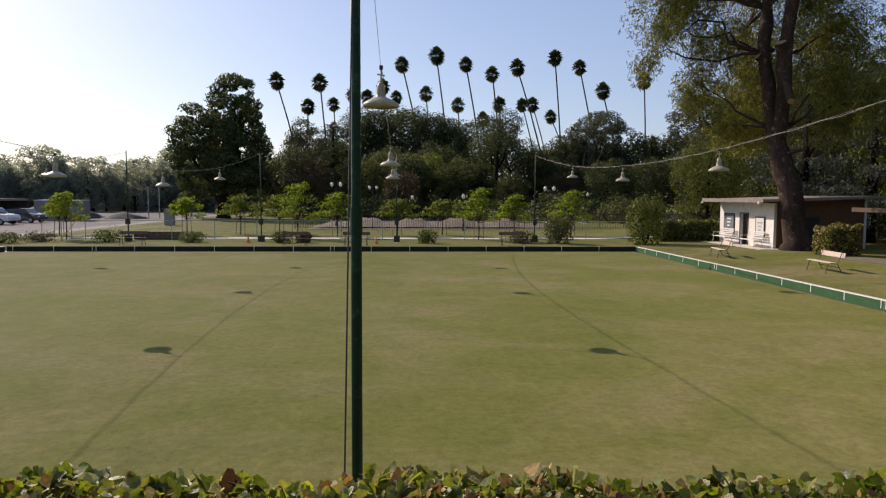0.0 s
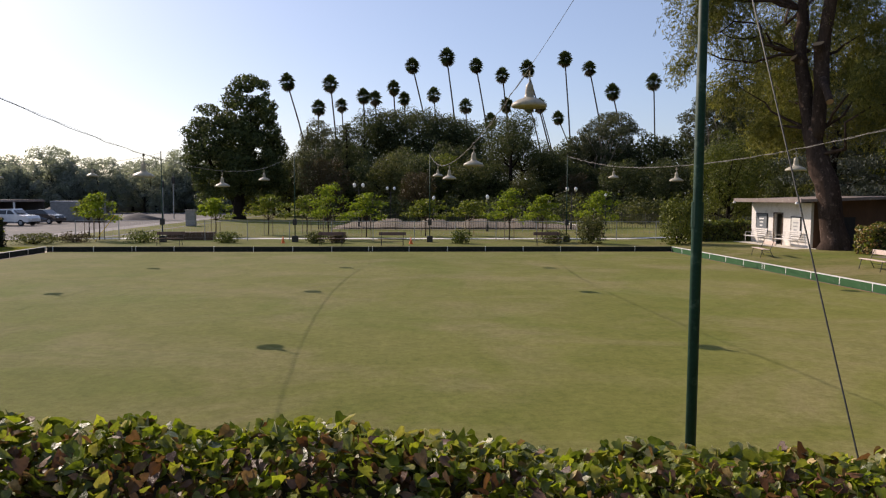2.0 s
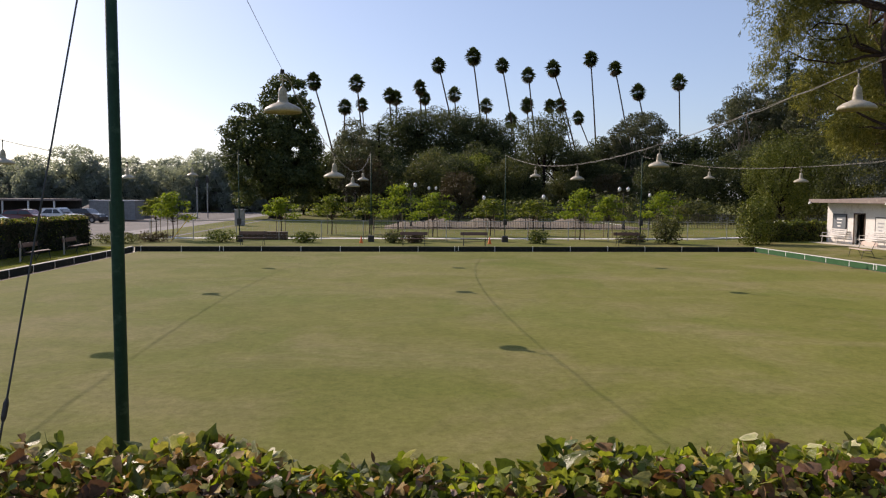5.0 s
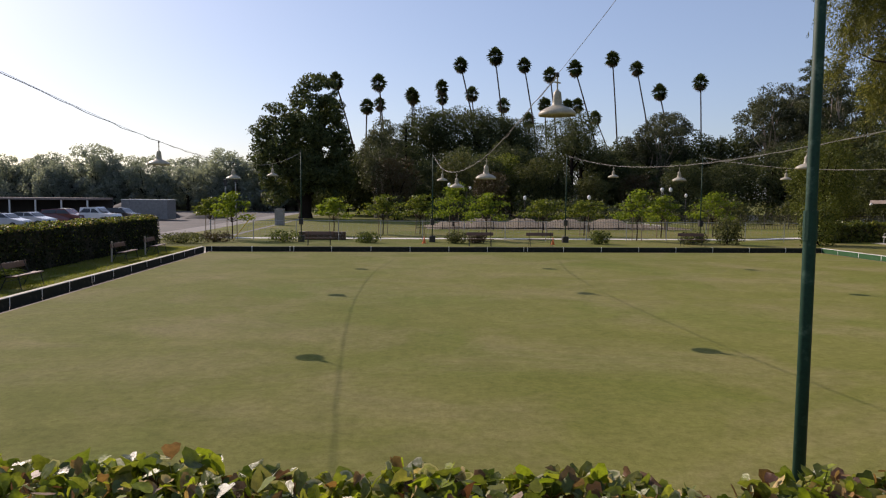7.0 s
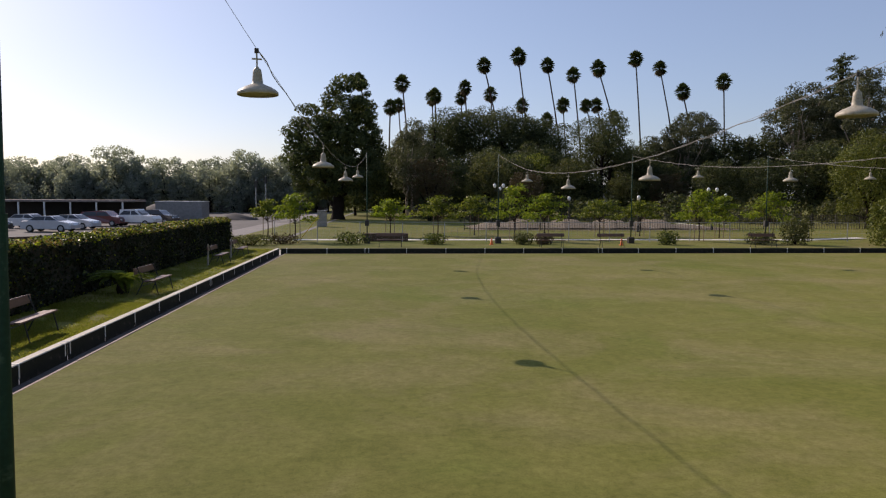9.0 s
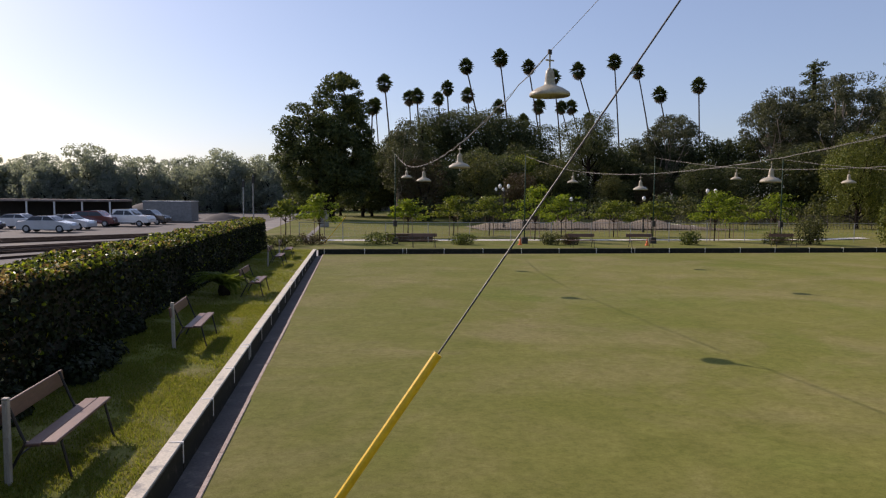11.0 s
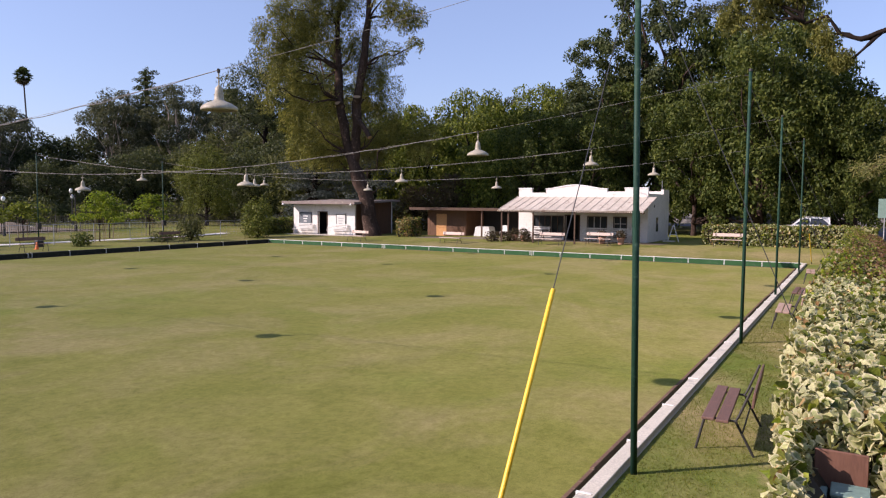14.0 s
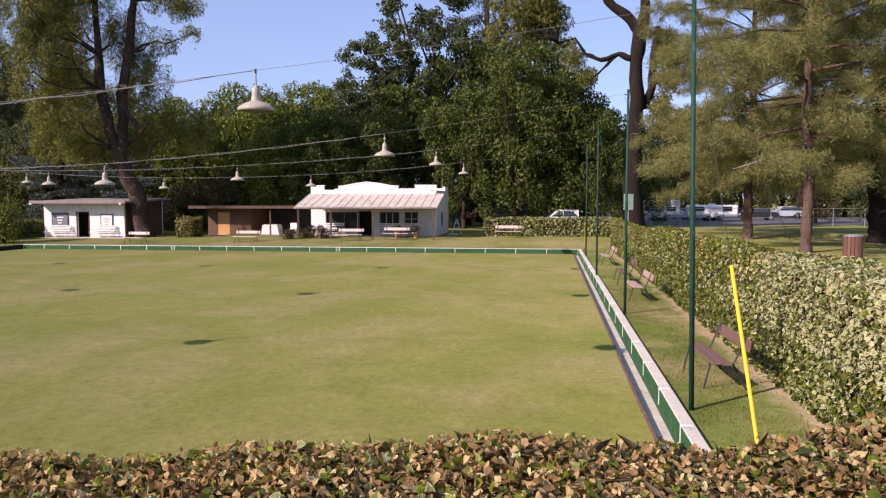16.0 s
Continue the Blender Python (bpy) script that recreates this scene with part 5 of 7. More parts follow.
def corner_height(s, u):
    h = np.interp(s, [0, 1.0, 2.0, 3, 4, 4.6, 5.0, 5.3, 6.0, 6.8, 7.8, 9.7], [1.97, 2.03, 2.07, 2.12, 2.12, 2.09, 1.98, 2.08, 2.06, 2.04, 2.06, 2.13])
    return float(h + 0.012 * math.sin(s * 2.1) + 0.02 * math.sin(s * 5.1 + u * 2) - 0.2 * max(0, abs(u) - 0.55))


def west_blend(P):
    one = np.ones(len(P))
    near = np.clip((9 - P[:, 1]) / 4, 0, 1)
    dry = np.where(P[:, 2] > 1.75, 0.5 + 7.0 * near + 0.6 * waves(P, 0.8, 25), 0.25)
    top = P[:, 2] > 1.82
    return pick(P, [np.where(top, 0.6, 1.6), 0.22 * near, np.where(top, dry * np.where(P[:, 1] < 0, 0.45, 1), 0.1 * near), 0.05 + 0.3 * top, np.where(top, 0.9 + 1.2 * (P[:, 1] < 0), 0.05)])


def south_thin(P, N):
    x = P[:, 0]
    return np.where(N[:, 2] > 0.9, np.where(x < 5, 0.8, np.where(x < 26, 1.0, 0.2)), np.where(N[:, 1] > 0.5, np.where(x < 10, 0.9, 0.6), np.where(N[:, 0] < -0.5, 1.0, 0.25)))


def west_thin(P, N):
    return np.where(N[:, 2] > 0.9, np.where(P[:, 1] < 12, 1.0, 0.6), np.where(N[:, 0] > 0.5, 0.5, 0.2))


CORNER_KINDS = (("ivy_leaves", L_IVY), ("variegated_leaves", L_IVY_VAR), ("dry_leaves", L_IVY_DRY), ("new_leaves", L_IVY_NEW), ("olive_leaves", L_IVY_OLIVE))
# Shade painted by colour: near-black ivy mostly on the faces, lighter kinds on top.
WEST_KINDS = (("ivy_leaves", L_IVY_SHADED), ("variegated_leaves", L_IVY_VAR), ("dry_leaves", L_IVY_DRY), ("new_leaves", L_IVY_NEW), ("olive_leaves", L_IVY))
hedge("south_hedge", 0.16, -3.5, 38.0, -2.0, south_height, south_blend, 980, "tall clipped ivy hedge, partly cream-variegated, with dry patches", lambda P: np.interp(P[:, 0], [1, 4, 9], [0.074, 0.068, 0.052]) * np.where((P[:, 1] > -2.15) & (P[:, 0] > 8), 1.35, 1.0), faces={"top": 1.9}, thin=south_thin)
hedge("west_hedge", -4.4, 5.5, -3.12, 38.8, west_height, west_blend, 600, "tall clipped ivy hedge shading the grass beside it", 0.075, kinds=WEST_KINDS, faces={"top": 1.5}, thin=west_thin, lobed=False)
hedge("corner_hedge", 0.0, -0.75, CORNER_LEN[-1], 0.72, corner_height, west_blend, 1800, "curved ivy hedge corner with dry brown leaves on top", lambda P: np.interp(P[:, 1], [-1.0, 1.0], [0.052, 0.042]), faces={"top": 2.0, "-y": 0.2}, kinds=CORNER_KINDS, base=STRIP, bend=corner_bend)


def dry_twigs(n):
    """Thin bare twigs lying in and standing out of the dry top of the curved hedge."""
    s, u = R.uniform(0.2, 9.4, n), R.uniform(-0.66, 0.66, n)
    P = np.array([(*corner_bend(a, b)[:2], corner_height(a, b) + R.uniform(-0.03, 0.03)) for a, b in zip(s, u)])
    e = thing("dry_twigs", pose(0, 0, 0), "bare straw-coloured twigs lying on the clipped hedge top", "twigs", kind="stuff")
    leaf_part("twig_litter", leaves(P, np.tile((0, 0, 1.0), (n, 1)), 0.19, 0.035, R.normal(size=(n, 3)) * (1, 1, 0.3), 0.5), L_PALMDEAD, e)


dry_twigs(1500)


def simple_blend(P):
    one = np.ones(len(P))
    return pick(P, [one, 0.9 * one * (P[:, 0] > 44), 0.25 * one, 0.1 * one, 0.6 * one])


def level(h, wob=0.05):
    return lambda x, y: float(h + wob * math.sin(x * 2.1 + y * 1.3) + wob * math.sin(x * 5 - y * 3.1))


hedge("east_hedge", 45.6, -3.4, 47.0, 6.4, level(1.88), simple_blend, 150, "clipped variegated hedge beyond the end bank", 0.14, lobed=False)
hedge("hut_hedge", 44.0, 28.5, 45.6, 29.8, level(1.9, 0.08), lambda P: pick(P, [np.ones(len(P)), 0 * P[:, 0], 0.6 + 0.5 * waves(P, 1, 2), 0.1 + 0 * P[:, 0]]), 150, "clipped hedge block with russet tips beside the hut", 0.13, lobed=False)
hedge("dark_hedge", 40.6, 41.8, 46.5, 43.4, level(1.65, 0.08), lambda P: np.zeros(len(P), int), 120, "dark clipped hedge behind the hut", 0.15, lobed=False)


# loose shoots that stand above the clipped tops
def shoot(x, y, z, h, i):
    e = thing("ivy_shoot", pose(x, y, z), "fresh green ivy shoot standing above the hedge", "shoot", "shoots on the hedge")
    lean = Vector((R.uniform(-0.45, 0.45), R.uniform(-0.45, 0.45), 1))
    pts = [lean * (h * k / 4) + Vector((0.01 * math.sin(k * 2 + i), 0.008 * math.cos(k * 1.7 + i), 0)) for k in range(5)]
    part("stem", tube(bmesh.new(), [(0, 0, -0.14)] + pts, [0.004] * 4 + [0.003, 0.002], 5), L_IVY_OLIVE, e)
    n = max(5, int(h / 0.016))
    u = np.linspace(0.05, 1.0, n)
    C = np.array([np.interp(u * 4, range(5), [q[c] for q in pts]) for c in range(3)]).T
    turn = np.arange(n) * 2.4 + R.uniform(0, 6)
    D = np.stack([np.cos(turn), np.sin(turn), 0.25 + 0.6 * u], 1)
    size = 0.058 - 0.024 * u
    leaf_part("leaves", leaves(C + unit(D) * 0.36 * size[:, None], np.stack([-0.4 * D[:, 0], -0.4 * D[:, 1], 1 + 0 * u], 1), size, 0.85, D * 3, 0.25, 2), L_IVY_NEW, e)


for i in range(64):
    x = (1.6 + 23.5 * R.uniform()) if i % 5 else R.uniform(14, 20)
    y = R.uniform(-3.2, -2.05)
    shoot(x, y, south_height(x, y) - 0.03, R.uniform(0.05, 0.12) if i % 9 else 0.18, i)
for i in range(16):
    l, u = R.uniform(0.3, 8.5), R.uniform(-0.5, 0.5)
    x, y, _ = corner_bend(l, u)
    shoot(x, y, corner_height(l, u) - 0.02, R.uniform(0.08, 0.18), i)


# ---- trees ----
def trunk_mesh(paths):
    bm = bmesh.new()
    for pts, radii, seg in paths:
        tube(bm, pts, radii, seg)
    return bm


def wander(a, b, n, amount, rng):
    a, b = Vector(a), Vector(b)
    out = [a.lerp(b, k / n) + Vector(rng.normal(0, amount, 3)) * (0 if k in (0, n) else 1) for k in range(n + 1)]
    return out


def tree(name, label, category, spec, seed, material, bark, leaf, n, width=0.5, gaps=0.0, trunk_r=0.3, spread=0.75, lean=None, shell=0.62, group="", grain=0.8):
    """spec: height of the fork and blobs (x, y, z, rx, ry, rz)."""
    rng = np.random.default_rng(seed)
    fork, blobs = spec
    e = thing(name, pose(0, 0, 0), label, category, group)
    paths = [([(0, 0, -0.3), (0.02, 0, 0.3), *wander((0, 0, 0.8), (0, 0, fork), 3, 0.08, rng)], [trunk_r * 1.5, trunk_r * 1.15, trunk_r, trunk_r * 0.97, trunk_r * 0.9, trunk_r * 0.8], 10)]
    for b in blobs[::max(1, len(blobs) // 14)]:
        c = Vector(b[:3])
        start = Vector((0, 0, min(fork, max(0.4 * fork, c.z - b[5] - 1))))
        pts = wander(start, c, 4, 0.04 * (c - start).length, rng)
        r = trunk_r * 0.5
        paths.append((pts, [r, r * 0.8, r * 0.6, r * 0.4, r * 0.15], 6))
    part("trunk", trunk_mesh(paths), bark, e, smooth=True)
    P, D = crown_points(blobs, n, rng, gaps, shell, grain)
    ln = None if lean is None else np.tile(lean, (len(P), 1))
    leaf_part("crown", leaves(P, D + (0, 0, 0.35), leaf, width, ln, spread, rng=rng), material, e)
    return e


def dome_crown(rng, h, w, z0, k, r0=0.11, r1=0.19, low=0.75, top=0.55):
    """Clumps set over a domed outline of height h from z0 and width w, with a few inside; each clump a little proud or sunk."""
    out = []
    cz = z0 + (h - z0) * (1 - top)
    for i in range(k):
        c = 1 - (1 + low) * (i + 0.5) / k
        az = i * 2.39996 + rng.uniform(-0.35, 0.35)
        r = w * rng.uniform(r0, r1)
        f = rng.uniform(0.78, 1.08) if i % 6 else rng.uniform(0.3, 0.6)
        ring = math.sqrt(max(0, 1 - c * c)) * (w / 2 - r * 0.7) * f
        z = cz + c * ((h - cz if c > 0 else (cz - z0) / low) - r * 0.6) * f
        out.append((ring * math.cos(az), ring * math.sin(az), z, r, r, r * rng.uniform(0.62, 0.85)))
    return out


def tiers(rng, h, w, z0, k):
    """Flat drooping sprays in tiers round a stem, as on an old cedar."""
    out = []
    for i in range(k):
        u = i / (k - 1)
        z = z0 + (h - z0) * u
        reach = w / 2 * (1 - 0.75 * u) * rng.uniform(0.55, 1.1)
        az = i * 2.39996 + rng.uniform(-0.4, 0.4)
        for f in (0.45, 0.95):
            out.append((f * reach * math.cos(az), f * reach * math.sin(az), z - 0.06 * f * reach, 0.34 * reach + 0.3, 0.34 * reach + 0.3, 0.1 * reach + 0.22))
    out.append((0, 0, h, 0.5, 0.5, 0.9))
    return out


g = np.random.default_rng(3)
BANK = {
    "round_dark": lambda s: tree("broadleaf_tree", "dark dense evergreen tree at the edge of the park wood", "tree", (3.5, dome_crown(g, 13, 11, 0.6, 46)), s, L_DARK, M_BARK_DARK, 0.38, 10000, gaps=0.3, grain=1.1, shell=0.55, group="park wood"),
    "round_olive": lambda s: tree("broadleaf_tree", "olive-green rounded tree in the park wood", "tree", (3.5, dome_crown(g, 13, 10, 0.6, 44)), s, L_OLIVE, M_BARK_DARK, 0.37, 9500, gaps=0.35, grain=1.1, shell=0.55, group="park wood"),
    "russet": lambda s: tree("broadleaf_tree", "tree with brownish dull foliage in the park wood", "tree", (3, dome_crown(g, 11, 9, 0.5, 36)), s, L_RUSSET, M_BARK_DARK, 0.34, 7500, gaps=0.5, group="park wood"),
    "bright": lambda s: tree("broadleaf_tree", "dense bright green clumpy tree", "tree", (3, dome_crown(g, 12, 11, 0.5, 60, 0.09, 0.16)), s, L_BRIGHT, M_BARK_DARK, 0.32, 15000, gaps=0.4, grain=1.2, shell=0.55, group="park wood"),
    "clumpy": lambda s: tree("broadleaf_tree", "yellow-green tree with separate rounded leaf clumps", "tree", (3, dome_crown(g, 12, 11, 0.5, 34, 0.12, 0.19)), s, L_CLUMP, M_BARK_DARK, 0.24, 20000, gaps=0.25, grain=2.0, shell=0.8, group="park wood"),
    "mid": lambda s: tree("broadleaf_tree", "mid-green leafy tree behind the clubhouse", "tree", (3, dome_crown(g, 15, 12, 0.6, 80, 0.08, 0.14)), s, L_MID, M_BARK, 0.34, 21000, gaps=0.4, grain=1.2, shell=0.5, group="park wood"),
    "loose": lambda s: tree("broadleaf_tree", "tall loose-limbed tree with drooping leafy sprays", "tree", (9, dome_crown(g, 24, 12, 4, 74, 0.05, 0.12, 0.8, 0.45)), s, L_BROAD, M_BARK, 0.36, 15000, gaps=0.72, grain=1.0, shell=0.2, trunk_r=0.4, group="park wood"),
    "gum": lambda s: tree("eucalyptus_tree", "tall airy eucalyptus with pale limbs and gaps in its crown", "tree", (7, dome_crown(g, 20, 11, 5, 40, 0.08, 0.15)), s, L_GREY, M_BARK_PALE, 0.36, 13000, 0.38, 0.5, shell=0.5, group="park wood"),
    "cedar": lambda s: tree("conifer_tree", "tall dark conifer with tiered drooping branches", "conifer", (21, tiers(g, 22, 10, 1.5, 72)), s, L_DARK, M_BARK_DARK, 0.38, 17000, 0.4, 0.15, shell=0.35, group="park wood"),
    "grey_cedar": lambda s: tree("conifer_tree", "tall grey-green cedar with hanging sprays above the clubhouse trees", "conifer", (24, tiers(g, 26, 15, 9, 40)), s, L_SPRAY, M_BARK, 0.3, 26000, 0.22, 0.45, lean=(0.0, 0.0, -1.2), shell=0.2, group="park wood"),
    "blue_cedar": lambda s: tree("conifer_tree", "grey-blue weeping cedar behind the hut", "conifer", (9, tiers(g, 10.5, 11, 0.8, 24)), s, L_CEDAR, M_BARK_DARK, 0.26, 15000, 0.3, 0.4, lean=(0.0, 0.0, -1.0), shell=0.3, group="park wood"),
    # far trees, whose leaf tones carry the haze of distance
    "hazed": lambda s: tree("broadleaf_tree", "haze-tinted grey-green tree in the far tree line", "tree", (3.5, dome_crown(g, 12.5, 10, 0.5, 44, 0.09, 0.17)), s, L_HAZED, M_BARK_DARK, 0.48, 6000, gaps=0.4, shell=0.5, group="far tree line"),
    "stone_pine": lambda s: tree("pine_tree", "umbrella-topped dark pine in the park wood", "pine", (9, [(-2.5, 0, 12.3, 2.8, 2.6, 1.9), (2, 1, 12.9, 3, 2.8, 1.9), (0, -1.5, 13.8, 2.6, 2.6, 1.8), (3.6, -1, 11.2, 2.1, 2.1, 1.5), (-4, 1.2, 10.8, 2.0, 2.0, 1.4), (0.5, 2, 10.0, 2.6, 2.4, 1.6), (-1.5, -1.5, 9.6, 2.4, 2.4, 1.5), (2.2, -0.5, 9.2, 2.0, 2.0, 1.3)]), s, L_DARK, M_BARK_DARK, 0.32, 12000, 0.3, 0.25, group="park wood"),
}
PROTO = {}


def plant(kind, x, y, scale=1.0, yaw=None, sz=None):
    yaw = R.uniform(0, 360) if yaw is None else yaw
    m = pose(x, y, float(gz(x, y)) - 0.05, 0, 0, yaw) @ Matrix.Diagonal((scale, scale, scale * (sz or R.uniform(0.92, 1.08)), 1))
    if kind not in PROTO:
        PROTO[kind] = BANK[kind](len(PROTO) + 11)
        PROTO[kind].matrix_basis = m
        return PROTO[kind]
    src = PROTO[kind]
    old = src.scale.copy()
    src.scale = (1, 1, 1)
    o = copy_thing(src, m)
    src.scale = old
    return o


# park wood along the north
WOOD = [
    ("gum", 9, 100, 0.66), ("russet", 11, 88, 0.78), ("cedar", 12.5, 104, 0.66), ("round_dark", 16.5, 100, 0.74), ("stone_pine", 14, 118, 1.06), ("stone_pine", 17.6, 121, 1.14), ("stone_pine", 21.5, 119, 1.16), ("round_olive", 19, 92, 0.68),
    ("round_dark", 24, 98, 0.8), ("stone_pine", 25.6, 117, 1.16), ("stone_pine", 29.5, 121, 1.22), ("stone_pine", 33.4, 118, 1.14), ("round_olive", 30, 95, 0.7), ("bright", 26.5, 100, 0.86), ("round_dark", 33.5, 99, 0.76), ("round_olive", 38, 92, 0.55),
    ("stone_pine", 37.0, 99, 0.96), ("stone_pine", 39.4, 103, 0.92), ("round_dark", 14, 109, 0.85), ("round_dark", 20, 110, 0.9), ("round_dark", 26, 111, 0.9), ("round_dark", 32, 110, 0.9), ("round_dark", 22, 104, 0.84), ("round_dark", 29, 105, 0.88), ("round_dark", 36.5, 109, 0.78),
    ("round_dark", 45.5, 110, 1.0), ("round_dark", 51, 113, 1.05), ("round_dark", 56, 109, 0.95), ("round_dark", 61, 111, 1.05), ("round_dark", 66, 109, 1.1), ("gum", 53.5, 107, 0.86), ("round_dark", 8, 107, 0.9), ("round_dark", 11.5, 111, 0.98), ("round_dark", 3.5, 105, 0.85),
    ("round_dark", 44.5, 108, 0.8), ("russet", 23, 84, 0.6), ("russet", 46, 96, 0.65), ("round_dark", 48, 104, 0.76), ("gum", 51, 110, 0.72), ("round_dark", 52, 94, 0.68), ("gum", 57, 112, 0.86),
    ("cedar", 62, 104, 0.6), ("round_dark", 57.5, 92, 0.72), ("round_dark", 64, 90, 0.92), ("round_olive", 67, 92, 0.85), ("gum", 73, 108, 1.08), ("gum", 79, 110, 1.12), ("gum", 84, 104, 1.1),
    ("round_dark", 70, 86, 0.95), ("round_dark", 78, 90, 1.1), ("gum", 88, 100, 1.1), ("round_olive", 84, 86, 1.2), ("round_dark", 61, 63, 0.82), ("round_dark", 66, 66, 0.98), ("cedar", 80, 74, 1.0),
    ("gum", 76, 80, 1.05), ("round_olive", 72, 72, 1.15), ("cedar", 66, 54, 0.95), ("round_olive", 64, 50, 1.0), ("gum", 78, 62, 1.0), ("round_dark", 88, 78, 1.3), ("round_dark", 5, 110, 0.72), ("round_dark", 0, 112, 0.7),
    ("cedar", 77.8, 106, 1.16), ("round_olive", 64, 75, 1.05), ("gum", 70, 104, 1.05), ("gum", 76, 96, 1.1), ("gum", 88, 94, 1.15), ("round_olive", 70, 62, 1.3),
]
for kind, x, y, s in WOOD:
    plant(kind, x, y, s)
# wood behind hut, shed and clubhouse: kind, x, y, width scale, height against width
EAST = [
    ("blue_cedar", 53, 46, 1.0, 1.0), ("blue_cedar", 54, 40, 0.95, 1.0), ("round_olive", 58, 51, 0.95, 1.05), ("stone_pine", 63, 63, 1.0, 1.4), ("clumpy", 52.6, 62, 0.66, 1.2), ("round_dark", 60.5, 57, 0.7, 1.3), ("round_olive", 66, 46, 1.0, 1.15),
    ("bright", 57.5, 36.5, 0.85, 1.32), ("bright", 60.5, 31, 0.92, 1.36), ("bright", 57.5, 41.5, 0.8, 1.25), ("bright", 55, 26.5, 0.66, 1.25), ("mid", 55.0, 22.5, 0.62, 1.2), ("bright", 65, 27, 0.9, 1.45), ("mid", 56.5, 18.5, 0.62, 1.2), ("russet", 53.5, 29.8, 0.55, 1.0), ("russet", 53.5, 34, 0.5, 0.9),
    ("gum", 80, 31, 0.92, 0.98), ("gum", 77, 36, 0.9, 0.95), ("gum", 78, 25, 0.9, 1.0), ("round_dark", 70, 22, 1.1, 1.2), ("mid", 62, 15, 0.75, 1.3), ("loose", 64, 18.5, 0.85, 0.98), ("loose", 66, 14.5, 1.05, 1.1), ("mid", 67, 10, 0.9, 1.5),
    ("grey_cedar", 70, 8.5, 1.0, 1.12), ("mid", 58.5, 9.5, 0.7, 1.25), ("mid", 56.5, 4.2, 0.84, 1.25), ("mid", 57.5, 0.6, 0.8, 1.2), ("mid", 56.2, -2.2, 0.56, 1.4), ("mid", 64, 3.5, 0.9, 1.5), ("mid", 62, -0.8, 0.6, 1.2), ("bright", 70, -7.5, 0.62, 1.1),
    ("round_dark", 78, 10, 1.2, 1.0), ("round_dark", 82, 22, 1.3, 1.0), ("round_dark", 78, 42, 1.2, 1.0), ("round_dark", 71, 36, 1.1, 1.05), ("mid", 110, -20, 1.2, 1.0), ("bright", 102, -40, 1.05, 1.1), ("mid", 98, -48, 1.0, 1.0), ("round_dark", 118, -8, 1.3, 1.0), ("mid", 90, -62, 1.2, 1.0),
    ("round_olive", 112, -46, 1.3, 1.0), ("russet", 76, -27, 0.55, 1.0), ("round_olive", 70, -36, 0.7, 1.0), ("mid", 60, -40, 1.1, 1.0),
]
for kind, x, y, s, sz in EAST:
    plant(kind, x, y, s, None, sz)
# trees across the street
for k in range(13):
    plant(("mid", "round_olive", "mid", "round_dark")[k % 4], 101 + R.uniform(-3, 3), 6 - 5.2 * k, R.uniform(0.78, 1.1))
for kind, x, y, s in (("round_dark", 66, -29, 0.62), ("mid", 70, -34, 0.55), ("round_olive", 62, -36, 0.6)):
    plant(kind, x, y, s)
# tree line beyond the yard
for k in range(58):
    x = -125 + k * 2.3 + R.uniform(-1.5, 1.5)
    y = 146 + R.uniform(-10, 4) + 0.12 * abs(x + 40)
    plant("hazed", x, y, (0.98, 1.05, 0.88, 0.75)[k % 4] * R.uniform(0.74, 1.1))


def undergrowth(name, x0, x1, y0, y1, n, h, material, label):
    e = thing(name, pose(0, 0, 0), label, "undergrowth", kind="stuff")
    blobs = []
    for k in range(n):
        r = R.uniform(1.2, 2.4)
        x, y = R.uniform(x0, x1), R.uniform(y0, y1)
        blobs.append((x, y, float(gz(x, y)) + h * R.uniform(0.2, 0.5), r, r, h * R.uniform(0.4, 0.75)))
    P, D = crown_points(blobs, n * 420, R, shell=0.5)
    leaf_part("foliage", leaves(P, D + (0, 0, 0.3), 0.36), material, e)


undergrowth("undergrowth", 8, 84, 80, 86, 34, 3.2, L_DARK, "dark undergrowth at the foot of the park wood")
undergrowth("undergrowth", 56, 62, 18, 50, 20, 3.4, L_DARK, "dark shrubs behind the huts")
undergrowth("undergrowth", -140, -12, 136, 146, 70, 7.0, L_HAZED, "scrub at the foot of the railway bank")
undergrowth("undergrowth", 40, 84, 70, 78, 22, 3.0, L_OLIVE, "low shrubs behind the park fence")


# the broad tree by the drive: a leafy dome with darker drooping boughs on one side
def broad_tree():
    rng = np.random.default_rng(101)
    blobs = []
    for cx, z0, h, w, k in ((1.6, 1.6, 19.4, 10.0, 70), (-1.8, 2.2, 14.8, 9.6, 44), (3.0, 8.0, 20.4, 4.8, 22), (4.2, 2.0, 11.0, 5.0, 18)):
        blobs += [(b[0] + cx, *b[1:]) for b in dome_crown(rng, h, w, z0, k, 0.1, 0.17, 0.8, 0.6)]
    for k, (x, z) in enumerate(((-6.6, 11.6), (-5.6, 13.0), (-6.3, 9.4), (-6.9, 8.2), (-5.7, 6.4), (-4.4, 14.6), (-5.2, 4.6), (-6.0, 10.4))):
        blobs.append((x + 0.7, 0.8 * math.sin(k * 2.4), z, 1.6, 1.5, 0.85))
    e = tree("broadleaf_tree", "large dense dark tree by the drive", "tree", (3.4, blobs), 101, L_BROAD, M_BARK_DARK, 0.4, 48000, trunk_r=0.8, shell=0.55, gaps=0.2, grain=1.0)
    e.matrix_basis = pose(-1.2, 92, STRIP)


